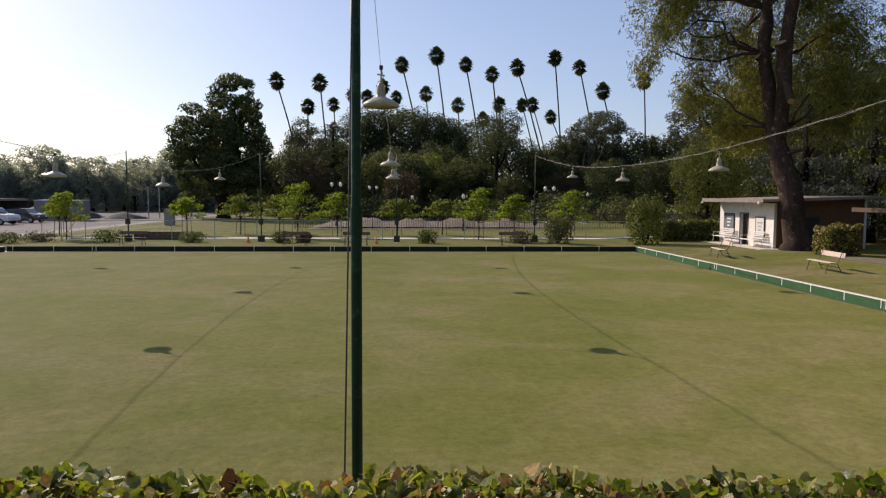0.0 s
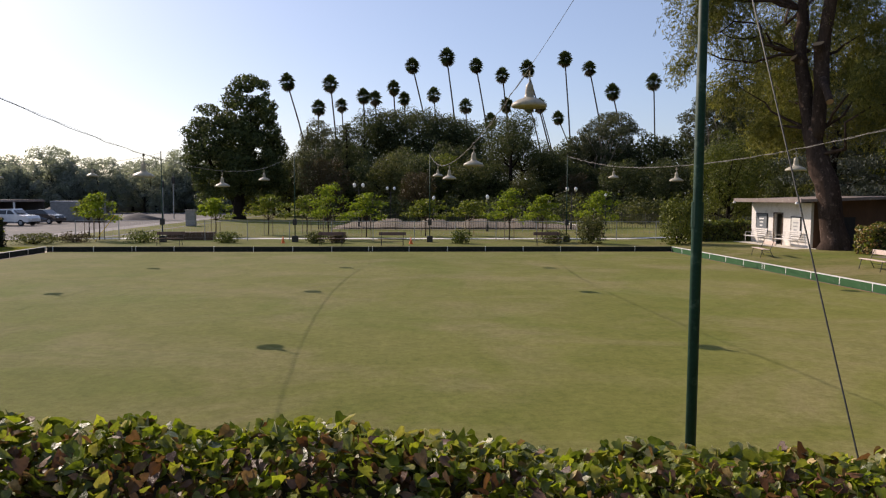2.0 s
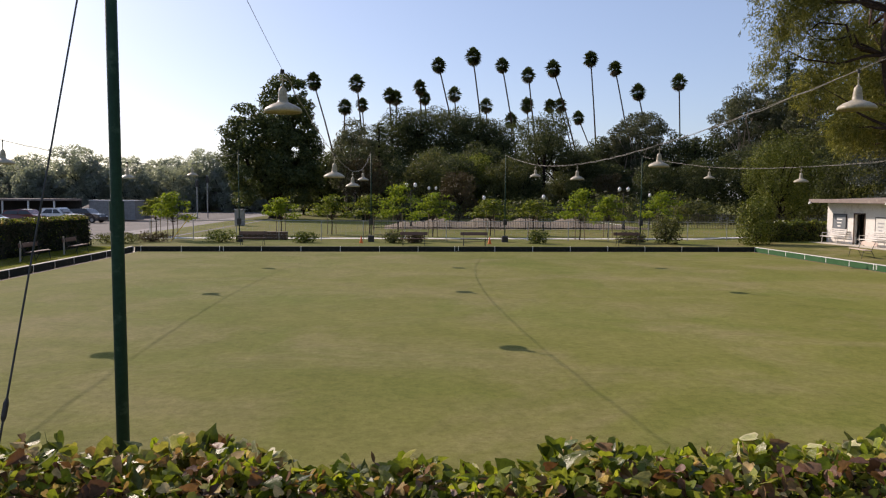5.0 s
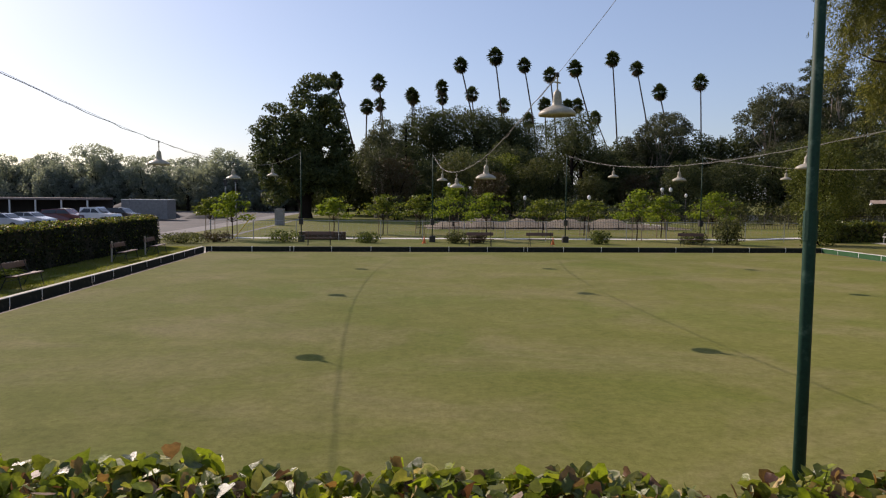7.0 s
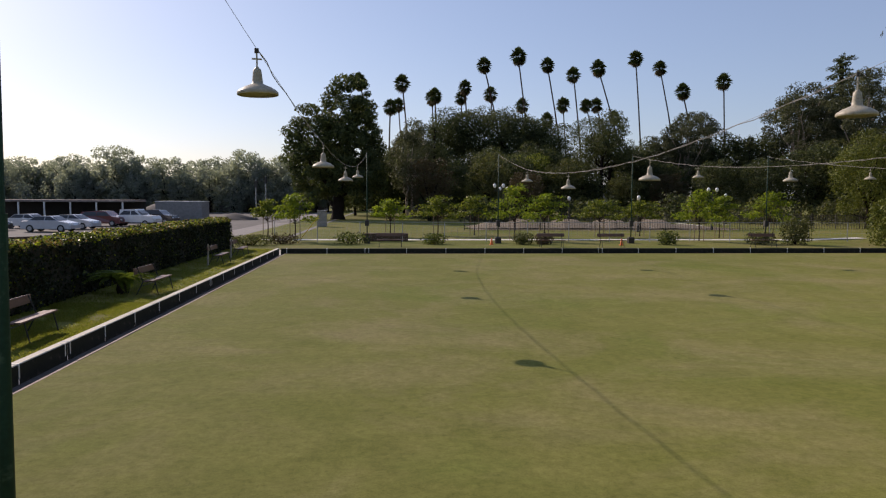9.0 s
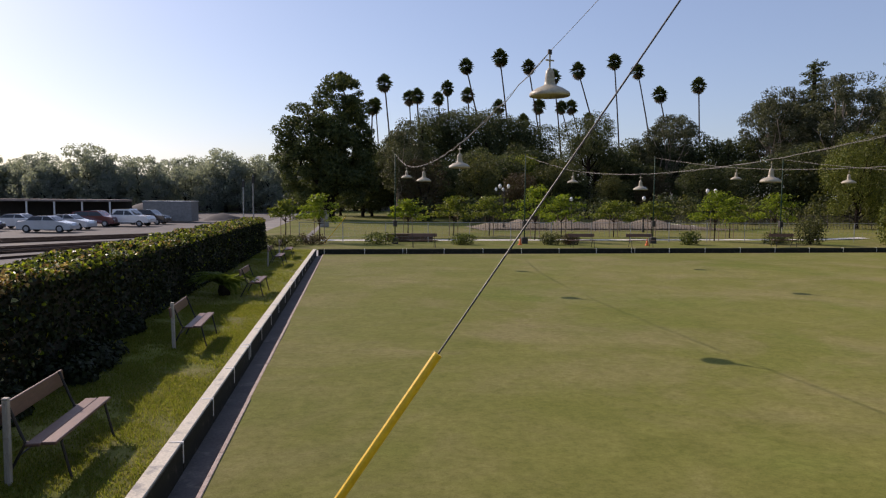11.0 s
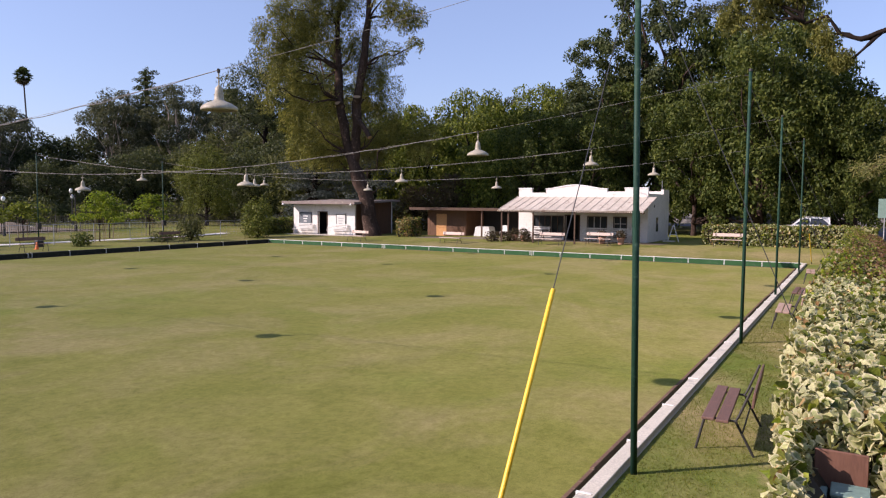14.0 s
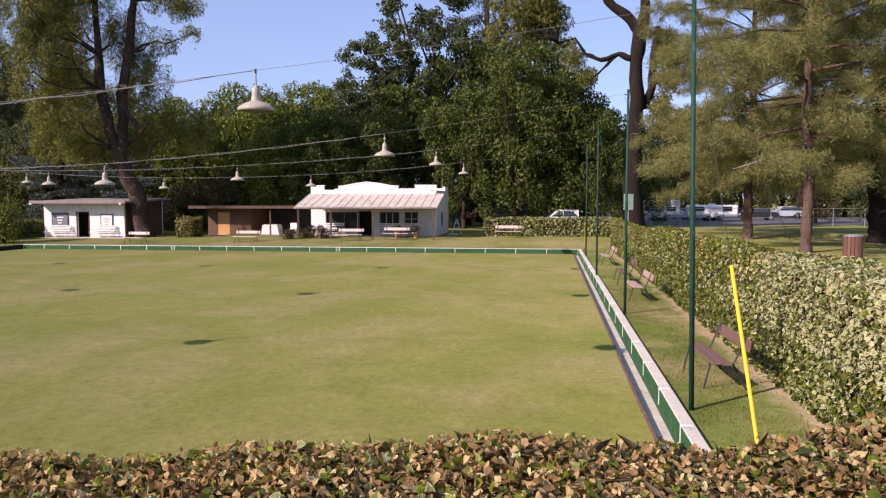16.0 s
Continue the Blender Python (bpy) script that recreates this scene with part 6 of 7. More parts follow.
broad_tree()
side = tree("eucalyptus_tree", "thin airy tree beside the large dark one", "tree", (5, [(0, 0, 9, 1.8, 1.8, 3.2), (1, 0, 12, 1.6, 1.6, 2.0), (-0.6, 0, 6, 1.6, 1.6, 2)]), 102, L_GREY, M_BARK_PALE, 0.3, 4200, gaps=0.5, trunk_r=0.2)
side.matrix_basis = pose(8.2, 94, STRIP)


# ---- fan palms ----
def fan_palm_crown():
    """Crown of fan leaves: live ones spread round, dead ones hang below. Returns live and dead mesh data."""
    rng = np.random.default_rng(31)
    def fans(n, el0, el1, reach, size):
        V, F = [], []
        for i in range(n):
            az, el = rng.uniform(0, 6.283), math.radians(rng.uniform(el0, el1))
            d = np.array([math.cos(az) * math.cos(el), math.sin(az) * math.cos(el), math.sin(el)])
            s = np.array([-math.sin(az), math.cos(az), 0])
            u = np.cross(d, s) * -1
            c = d * reach * rng.uniform(0.7, 1.1)
            s0 = len(V)
            V += [d * 0.1 + 0.02 * s, d * 0.1 - 0.02 * s, c + 0.03 * s, c - 0.03 * s]
            F.append((s0, s0 + 1, s0 + 3)), F.append((s0, s0 + 3, s0 + 2))
            k = 9
            for j in range(k):
                a = math.radians(-80 + 160 * j / (k - 1))
                L = size * (0.75 + 0.25 * math.cos(a)) * rng.uniform(0.85, 1.1)
                t = d * math.cos(a) + s * math.sin(a)
                w = np.cross(t, u)
                b = len(V)
                tip = c + t * L + u * (-0.15 * L * abs(math.sin(a))) + np.array([0, 0, -0.16 * L])
                V += [c, c + t * L * 0.55 + w * 0.085 + u * 0.05, tip, c + t * L * 0.55 - w * 0.085 - u * 0.05]
                F.append((b, b + 1, b + 2)), F.append((b, b + 2, b + 3))
        return np.array(V), np.array(F)
    return fans(76, -48, 88, 0.72, 1.0), fans(44, -88, -45, 0.75, 0.85)


LIVE, DEAD = (mesh_of(n, *d) for n, d in zip(("fronds", "dead_fronds"), fan_palm_crown()))
LIVE.materials.append(L_PALM)
DEAD.materials.append(L_PALMDEAD)


def fan_palm(x, y, top, bx, size=1.0):
    """A palm whose crown stands at (x, y, top); bx: the foot, to which the trunk leans."""
    e = thing("fan_palm", pose(bx, y, STRIP), "very tall thin fan palm with a skirt of dead fronds", "palm", "palms behind the wood")
    h = top - STRIP
    dx = x - bx
    pts = [(dx * (u ** 1.4), 0, h * u) for u in (0, 0.2, 0.45, 0.7, 0.9, 1.0)]
    part("trunk", tube(bmesh.new(), pts, [0.28, 0.18, 0.15, 0.13, 0.125, 0.12], 8), M_BARK, e, smooth=True)
    m = Matrix.Translation((dx, 0, h)) @ Matrix.Rotation(R.uniform(0, 6.28), 4, "Z") @ Matrix.Diagonal((size, size, size * 1.12, 1))
    for nm, me in (("fronds", LIVE), ("dead_fronds", DEAD)):
        o = new(nm, me)
        o.parent = e
        o.matrix_basis = m
        if nm == "dead_fronds":
            tagged(o, "hanging skirt of dead brown fronds")


for x, top, bx in ((0.6, 25.2, 6.0), (8.6, 25.0, 10.4), (14.6, 22.8, 15.6), (20.2, 24.4, 21.4), (23.7, 28.5, 28.8), (30.1, 30.2, 33.2), (35.6, 28.7, 39.6), (40.6, 27.0, 43.0), (45.2, 28.3, 52.0), (52.4, 30.2, 54.4), (57.1, 28.5, 61.8), (61.6, 24.2, 66.0), (69.6, 26.2, 70.5), (6.4, 20.6, 6.0)):
    fan_palm(x - 0.8, 128, top - 0.85, bx - 0.8, R.uniform(0.88, 1.04))
for x, top, bx in ((8.2, 25.3, 9.5), (15.9, 27.0, 17), (22.6, 27.0, 24), (29.5, 28.0, 31), (36.9, 25.5, 38), (42.7, 22.2, 44), (46.5, 25.8, 48), (51.9, 25.7, 57), (54.3, 25.8, 60), (58.6, 23.0, 66)):
    fan_palm(x - 1.0, 160, top - 1.0, bx - 1.0, R.uniform(0.98, 1.14))


# ---- staked young trees on the north lawn ----
def young_tree(x, y, h, w, seed, bright=True):
    rng = np.random.default_rng(seed)
    e = thing("young_tree", pose(x, y, STRIP), "young staked street tree with " + ("bright yellow-green" if bright else "mid-green") + " leaves", "tree", "young trees on the lawn")
    paths = [([(0, 0, 0), (0.03, 0, 0.8), (0, 0.02, 1.5)], [0.05, 0.04, 0.035], 8)]
    blobs = []
    for i in range(9):
        a, u = i * 2.4, i / 8
        r = w * (0.30 + 0.1 * math.sin(i * 1.7))
        c = (w * 0.42 * (1 - 0.6 * u) * math.cos(a), w * 0.42 * (1 - 0.6 * u) * math.sin(a), 1.55 + (h - 1.9) * u)
        blobs.append((*c, r, r, 0.13 * (h - 1.4)))
        paths.append((wander((0, 0, 1.2), c, 3, 0.05, rng), [0.025, 0.018, 0.012, 0.005], 5))
    part("trunk", trunk_mesh(paths), M_BARK, e)
    P, D = crown_points(blobs, 1000, rng, 0.9, 0.3, 2.2)
    leaf_part("crown", leaves(P, D * 0.3 + (0, 0, 0.8), 0.24, 0.5, None, 0.7, rng=rng), L_YOUNG if bright else L_BRIGHT, e)
    for s in (-1, 1):
        part("stake", tube(bmesh.new(), [(s * 0.35, 0, 0), (s * 0.33, 0, 1.75)], 0.028, 6), M_STAKE, e)
        part("tie", tube(bmesh.new(), [(s * 0.33, 0, 1.4), (0, 0, 1.42)], 0.012, 5), M_DARKMETAL, e)


YOUNG = [(-0.3, 45.3, 3.6, 2.4, 1), (6.2, 51.0, 3.3, 2.4, 1), (10.0, 52.5, 3.5, 3.2, 0), (13.0, 53.0, 3.6, 3.0, 0), (15.3, 47.2, 4.3, 3.0, 1), (18.0, 49.5, 3.7, 2.8, 1), (22.6, 50.5, 3.3, 3.0, 0), (26.2, 51.5, 3.2, 2.8, 0), (28.5, 45.6, 4.0, 2.6, 1), (31.6, 49.0, 3.6, 2.0, 1), (36.4, 50.5, 3.9, 3.0, 1), (-3.0, 50.0, 3.2, 2.0, 0)]
for k, (x, y, h, w, b) in enumerate(YOUNG):
    young_tree(x, y, h - STRIP, w, 200 + k, bool(b))


# ---- bushes ----
def bush(x, y, w, h, material, label, n=900, leaf=0.13, seed=0, loose=False):
    rng = np.random.default_rng(300 + seed)
    e = thing("bush", pose(x, y, float(gz(x, y))), label, "bush", "bushes by the green")
    blobs = [(w * 0.22 * math.cos(k * 2.1), w * 0.22 * math.sin(k * 2.1), h * (0.42 + 0.1 * (k % 2)), w * 0.34, w * 0.34, h * 0.52) for k in range(5)]
    if loose:
        blobs += [(w * 0.3 * math.cos(k * 1.3), w * 0.3 * math.sin(k * 1.3), h * rng.uniform(0.6, 0.95), 0.16 * w, 0.16 * w, 0.3 * h) for k in range(6)]
    part("stems", trunk_mesh([(wander((0, 0, -0.05), b[:3], 3, 0.05, rng), [0.03, 0.025, 0.018, 0.008], 5) for b in blobs]), M_BARK_DARK, e)
    P, D = crown_points(blobs, n, rng, 0.0, 0.5)
    P[:, 2] = np.maximum(P[:, 2], 0.03)
    leaf_part("foliage", leaves(P, D + (0, 0, 0.3), leaf, rng=rng), material, e)


for k, (x, y, w, h, mt) in enumerate(((3.6, 42.4, 2.3, 0.85, L_MID), (9.1, 42.2, 1.7, 0.75, L_MID), (15.0, 42.0, 1.5, 0.8, L_OLIVE), (16.4, 42.1, 1.2, 0.75, L_RUSSET), (24.6, 41.6, 1.35, 0.95, L_MID), (30.9, 41.6, 1.9, 0.85, L_OLIVE))):
    bush(x, y, w, h, mt, "low rounded clipped bush on the lawn beyond the green", seed=k)
bush(33.4, 41.6, 2.0, 1.75, L_OLIVE, "tall dull green shrub by the end of the green", 2200, 0.14, 20, True)
bush(38.8, 40.0, 2.6, 2.9, L_CLUMP, "large bright green shrub by the corner of the green", 4200, 0.16, 21, True)
bush(-2.6, 41.0, 3.0, 0.7, L_OLIVE, "low weedy shrubs at the end of the hedge", 1200, 0.13, 22, True)
bush(-0.8, 42.6, 2.2, 0.6, L_RUSSET, "low dry shrub by the corner of the green", 900, 0.12, 23, True)
for k, (x, y) in enumerate(((42.3, 18.9), (42.2, 17.6), (41.9, 20.0))):
    bush(x, y, 1.2, 0.75, L_RUSSET, "low reddish-green plant in a bed before the clubhouse", 500, 0.13, 30 + k)


def cycad(x, y):
    e = thing("cycad", pose(x, y, STRIP), "sago palm with arching yellow-green fronds against the hedge", "cycad")
    part("stump", lathe(bmesh.new(), [(0.16, -0.05), (0.2, 0.15), (0.16, 0.32), (0.001, 0.36)], 12), M_BARK_DARK, e)
    V, F = [], []
    for i in range(34):
        az, el = i * 2.4, math.radians(25 + 50 * R.uniform())
        for j in range(26):
            u = j / 25
            r = 1.25 * u * math.cos(el * (1 - 0.4 * u))
            c = np.array([r * math.cos(az), r * math.sin(az), 0.3 + 1.15 * math.sin(el) * u - 0.75 * u * u])
            d = np.array([math.cos(az), math.sin(az), 0.2])
            s = np.array([-math.sin(az), math.cos(az), 0.0])
            for q in (-1, 1):
                L = 0.2 * math.sin(math.pi * (0.12 + 0.85 * u))
                b = len(V)
                V += [c, c + q * s * L * 0.6 + d * 0.05 + (0, 0, 0.03), c + q * s * L + d * 0.07, c + q * s * L * 0.5 + d * 0.015]
                F += [(b, b + 1, b + 2), (b, b + 2, b + 3)]
    leaf_part("fronds", (np.array(V), np.array(F)), L_CYCAD, e)


cycad(-2.0, 19.0)


# ---- the large feathery trees ----
def wiggle(pts, radii, rng):
    """Finer, crooked points along a coarse line."""
    n = len(pts)
    u = np.linspace(0, n - 1, 3 * n - 2)
    P = np.stack([np.interp(u, range(n), [p[c] for p in pts]) for c in range(3)], 1)
    P[1:-1] += rng.normal(0, 0.11, (len(P) - 2, 3)) * np.interp(u, range(n), radii)[1:-1, None]
    return [tuple(p) for p in P]


def feathery(name, label, x, y, trunks, blobs, n, seed, leaf=0.5, bark=M_BARK, stubs=(), material=None, width=0.2, gaps=0.3):
    rng = np.random.default_rng(seed)
    e = thing(name, pose(x, y, float(gz(x, y)) - 0.05), label, "tree")
    tm = trunk_mesh([(wiggle(t[0], t[1], rng), (np.interp(np.linspace(0, len(t[1]) - 1, 3 * len(t[1]) - 2), range(len(t[1])), t[1]) * rng.uniform(0.9, 1.12, 3 * len(t[1]) - 2)).tolist(), 12) for t in trunks])
    for v in tm.verts:
        v.co += Vector(rng.normal(0, 0.022, 3))
    part("trunk", tm, bark, e, smooth=True)
    nodes = [Vector(p) for t in trunks for p in t[0][len(t[0]) // 3:]]
    for b in blobs:
        bm = bmesh.new()
        c = Vector(b[:3])
        s = min(nodes, key=lambda p: (p - c).length + max(0, p.z - c.z) * 2)
        tube(bm, wander(s, c + Vector((0, 0, 0.3 * b[5])), 5, 0.06 * (c - s).length, rng), [0.12, 0.09, 0.07, 0.05, 0.03, 0.01], 6)
        part("limb", bm, bark, e, smooth=True)
    for p, q, r in stubs:
        st = part("cut_limb", tube(bmesh.new(), [p, Vector(p).lerp(Vector(q), 0.5) + Vector((0, 0, 0.1)), q], [r * 1.2, r, r], 10), bark, e, "sawn-off limb with pale cut face")
        d = (Vector(q) - Vector(p)).normalized()
        part("cut_face", tube(bmesh.new(), [Vector(q) + d * 0.003, Vector(q) + d * 0.02], r * 0.93, 10), M_CUTWOOD, st)
    P, D = crown_points(blobs, n, rng, gaps, 0.25, 1.4)
    lean = np.tile((0.0, 0.0, -1.0), (len(P), 1)) + 0.8 * D
    leaf_part("crown", leaves(P, D * 0.6 + (0, 0, 0.2), leaf, width, lean, 1.0, rng=rng), material or L_FEATHER, e)
    return e


feathery("casuarina_tree", "very tall feathery tree with forked trunk and sawn limbs", 44.9, 32.9,
         [([(0, 0, -0.3), (0, 0, 0.5), (-0.2, 0.4, 3), (-0.5, 1.3, 5.4), (-0.6, 1.8, 6.9)], [1.0, 0.72, 0.6, 0.54, 0.48]),
          ([(-0.55, 1.6, 6.2), (-0.7, 2.3, 8.4), (-0.8, 2.8, 11.4), (-0.7, 3.0, 14), (-0.5, 3.2, 18), (0, 3.0, 23)], [0.44, 0.4, 0.34, 0.3, 0.22, 0.1]),
          ([(-0.5, 1.5, 6.1), (-0.4, 1.4, 8.5), (-0.4, 1.3, 11.0), (-0.4, 0.7, 14), (-0.3, 0.2, 18), (-0.2, -0.3, 25)], [0.42, 0.4, 0.38, 0.32, 0.24, 0.06])],
         [(0, 5.5, 17, 2.4, 2.6, 2.6), (0, 3.4, 20, 2.6, 2.6, 2.6), (0.5, 6.6, 13.4, 2.2, 2.2, 2.4), (0.6, 5.0, 10.4, 2.2, 2.6, 2.6), (0.4, 7.5, 9.6, 1.8, 2.0, 2.2), (0.2, 4.2, 7.2, 1.8, 2.2, 1.8), (1.5, 2.5, 16, 2.4, 2.0, 2.4), (0, 8.6, 18.2, 1.5, 1.4, 1.2), (0, 9.2, 16.4, 1.4, 1.1, 1.3),
          (0, -1.6, 19, 2.0, 1.8, 2.0), (0, -3.6, 17.6, 1.6, 1.4, 1.2), (0, -4.4, 15.2, 1.0, 1.0, 0.9), (0, -2.8, 21.5, 2.0, 1.8, 1.8), (0.4, -1.6, 15.0, 1.3, 1.2, 1.2), (0, 1.0, 23.5, 2.4, 2.6, 2.0), (0.5, -1.8, 9.0, 1.2, 1.2, 1.6), (0.5, 6.8, 6.6, 1.3, 1.4, 1.3), (1.0, 9.0, 7.4, 1.4, 1.4, 1.6), (2.0, -3.6, 8.0, 1.6, 1.6, 2.2),
          (-3.0, 4.0, 18.0, 2.2, 2.2, 2.4), (-4.5, 4.0, 15.5, 2.2, 2.0, 2.2), (-5.6, 4.4, 12.8, 1.7, 1.7, 1.8), (-3.2, 4.2, 12.0, 2.2, 2.2, 2.0), (-3.0, 3.6, 21.0, 2.4, 2.2, 2.2), (-6.0, 4.2, 17.8, 1.5, 1.5, 1.6), (-4.0, 4.6, 9.4, 1.8, 1.8, 1.8), (-2.2, 4.0, 7.0, 1.6, 1.6, 1.5), (3.0, 2.0, 12.0, 2.4, 2.6, 3.0), (4.0, 3.0, 8.0, 2.4, 2.4, 2.4), (-7.0, 4.6, 13.5, 1.7, 1.7, 1.8), (-7.2, 4.8, 10.8, 1.3, 1.3, 1.3), (-6.9, 4.7, 15.8, 1.7, 1.7, 1.5), (-5.0, 4.4, 14.5, 2.0, 2.0, 2.0), (1.0, 0.6, 13.6, 1.8, 1.8, 2.0)],
         112000, 401, 0.27, M_BARK,
         [((-0.75, 2.6, 10.8), (-1.3, 2.6, 11.2), 0.3), ((-0.4, 1.3, 10.6), (-0.9, 0.9, 11.6), 0.32), ((-0.6, 0.9, 9.6), (-0.9, -0.4, 8.2), 0.2)], gaps=0.85, width=0.14)

def pine(label, x, y, trunk, radii, z0, h, reach, nb, seed, bark, needle=0.3, per_tuft=22, dead=3, grey=()):
    """Open pine: bent branches round a stem, side twigs on them, tufts of thin needles on the twigs."""
    rng = np.random.default_rng(seed)
    e = thing("pine_tree", pose(x, y, float(gz(x, y)) - 0.05), label, "pine", "pines behind the hedge")
    fine = np.linspace(0, len(trunk) - 1, 40)
    T = np.stack([np.interp(fine, range(len(trunk)), [p[c] for p in trunk]) for c in range(3)], 1)
    rr = np.interp(fine, range(len(trunk)), radii)
    T[1:, :2] += rng.normal(0, 0.07, (39, 2)) * rr[1:, None]
    tm = tube(bmesh.new(), [tuple(p) for p in T], (rr * rng.uniform(0.9, 1.1, 40)).tolist(), 16)
    for v in tm.verts:
        v.co += Vector((*rng.normal(0, 0.018, 2), rng.normal(0, 0.03)))
    part("trunk", tm, bark, e, smooth=True)
    tz = T[:, 2]
    tufts, ways = [], []
    whorls = max(1, nb // 4)
    for i in range(nb + dead):
        bare = i >= nb
        u = rng.uniform(0, 0.25) if bare else min(1, (i // 4 + 0.5) / whorls)
        z = z0 + (h - z0) * u + (-0.6 if bare else rng.uniform(-0.55, 0.55))
        foot = np.array([np.interp(z, tz, T[:, 0]), np.interp(z, tz, T[:, 1]), z])
        az = i * 1.571 + (i // 4) * 0.9 + rng.uniform(-0.45, 0.45)
        L = (2.2 if bare else reach * (0.6 + 0.4 * min(1, u / 0.25)) * (1 - 0.55 * u ** 1.8)) * rng.uniform(0.5, 1.08)
        el = radians(-8 + 40 * u + rng.uniform(-14, 18))
        out = np.array([math.cos(az), math.sin(az), 0])
        pts = [foot + out * L * f * math.cos(el) + np.array([0, 0, L * (f * math.sin(el) - 0.13 * f * f)]) + rng.normal(0, 0.03 * L * f, 3) for f in (0, 0.2, 0.4, 0.6, 0.8, 1.0)]
        r = 0.022 + 0.008 * L
        bm = tube(bmesh.new(), pts, [r, r * 0.8, r * 0.62, r * 0.45, r * 0.3, 0.008], 6)
        if not bare:
            P = np.array(pts)
            f = rng.uniform(0.25, 0.45)
            k = 0
            while f < 1.02:
                base = np.array([np.interp(f * 5, range(6), P[:, c]) for c in range(3)])
                side = np.cross(out, (0, 0, 1)) * (1 if k % 2 else -1)
                d = unit(out * rng.uniform(0.4, 1.0) + side * rng.uniform(0.4, 1.0) + np.array([0, 0, rng.uniform(-0.6, 0.7)]))
                tl = rng.uniform(0.5, 1.0) * (0.5 + 0.26 * L * (1.2 - f))
                end = base + d * tl + np.array([0, 0, -0.08 * tl])
                tube(bm, [base, (base + end) / 2 + rng.normal(0, 0.04, 3), end], [0.012, 0.009, 0.004], 4)
                m = max(2, int(tl / 0.15))
                for j in range(m):
                    tufts.append(base + (end - base) * (0.35 + 0.7 * j / (m - 1)) + rng.normal(0, 0.05, 3))
                    ways.append(unit(d + 0.5 * rng.normal(size=3)))
                f += 0.17 / L * rng.uniform(0.5, 1.3) * (2.6 if rng.uniform() < 0.12 else 1)
                k += 1
        part("branch", bm, bark, e, smooth=True)
    for a, b in grey:
        bm = bmesh.new()
        a, b = Vector(a), Vector(b)
        pts = [a.lerp(b, q) + Vector(rng.normal(0, 0.05, 3)) for q in (0, 0.25, 0.5, 0.75, 1)]
        tube(bm, pts, [0.05, 0.04, 0.035, 0.025, 0.01], 6)
        tube(bm, [pts[3], pts[3] + Vector((0.1, 0.35, -0.45))], [0.02, 0.006], 5)
        part("dead_branch", bm, M_BARK_PALE, e, "bleached dead branch", smooth=True)
    C, D = np.repeat(np.array(tufts), per_tuft, 0), np.repeat(np.array(ways), per_tuft, 0)
    n = len(C)
    way = unit(D * 0.75 + 0.75 * rng.normal(size=(n, 3)) + (0, 0, -0.1))
    across = unit(np.cross(way, rng.normal(size=(n, 3)))) * 0.014
    ln = needle * rng.uniform(0.6, 1.2, (n, 1))
    C = C + 0.15 * rng.normal(size=(n, 3))
    V = np.stack([C - across, C + across, C + way * ln + (0, 0, -0.02)], 1).reshape(-1, 3)
    leaf_part("needles", (V, np.arange(3 * n).reshape(-1, 3)), L_NEEDLE, e)
    return e


pine("wispy yellow-green pine with a rough reddish trunk", 26.5, -9.25,
     [(0, 0, -0.3), (0, 0, 0.4), (0.1, -0.1, 3), (0, 0.15, 6), (0.2, 0, 10), (0.1, 0, 16)], [0.34, 0.23, 0.205, 0.18, 0.13, 0.05], 3.4, 16, 7.2, 62, 402, M_BARK_RED, 0.26, 26, grey=[((-0.1, 0.3, 4.5), (-0.2, 3.2, 3.65))])
pine("second wispy pine with thin needles standing on the lawn", 39.0, -10.2,
     [(0, 0, -0.3), (0, 0, 0.4), (0, 0.1, 3), (0.1, -0.1, 8), (0, 0, 17)], [0.4, 0.28, 0.25, 0.19, 0.06], 3.4, 18, 9.2, 72, 403, M_BARK_RED, 0.3, 26)
pine("broad dark-stemmed pine at the edge of the car park", 34.0, -15.5,
     [(0, 0, -0.3), (0, 0.1, 0.6), (0, 0.4, 4), (0, 0, 9), (0, -0.5, 17)], [0.7, 0.5, 0.42, 0.3, 0.1], 3.4, 17, 8.0, 64, 404, M_BARK_DARK, 0.3, 26)
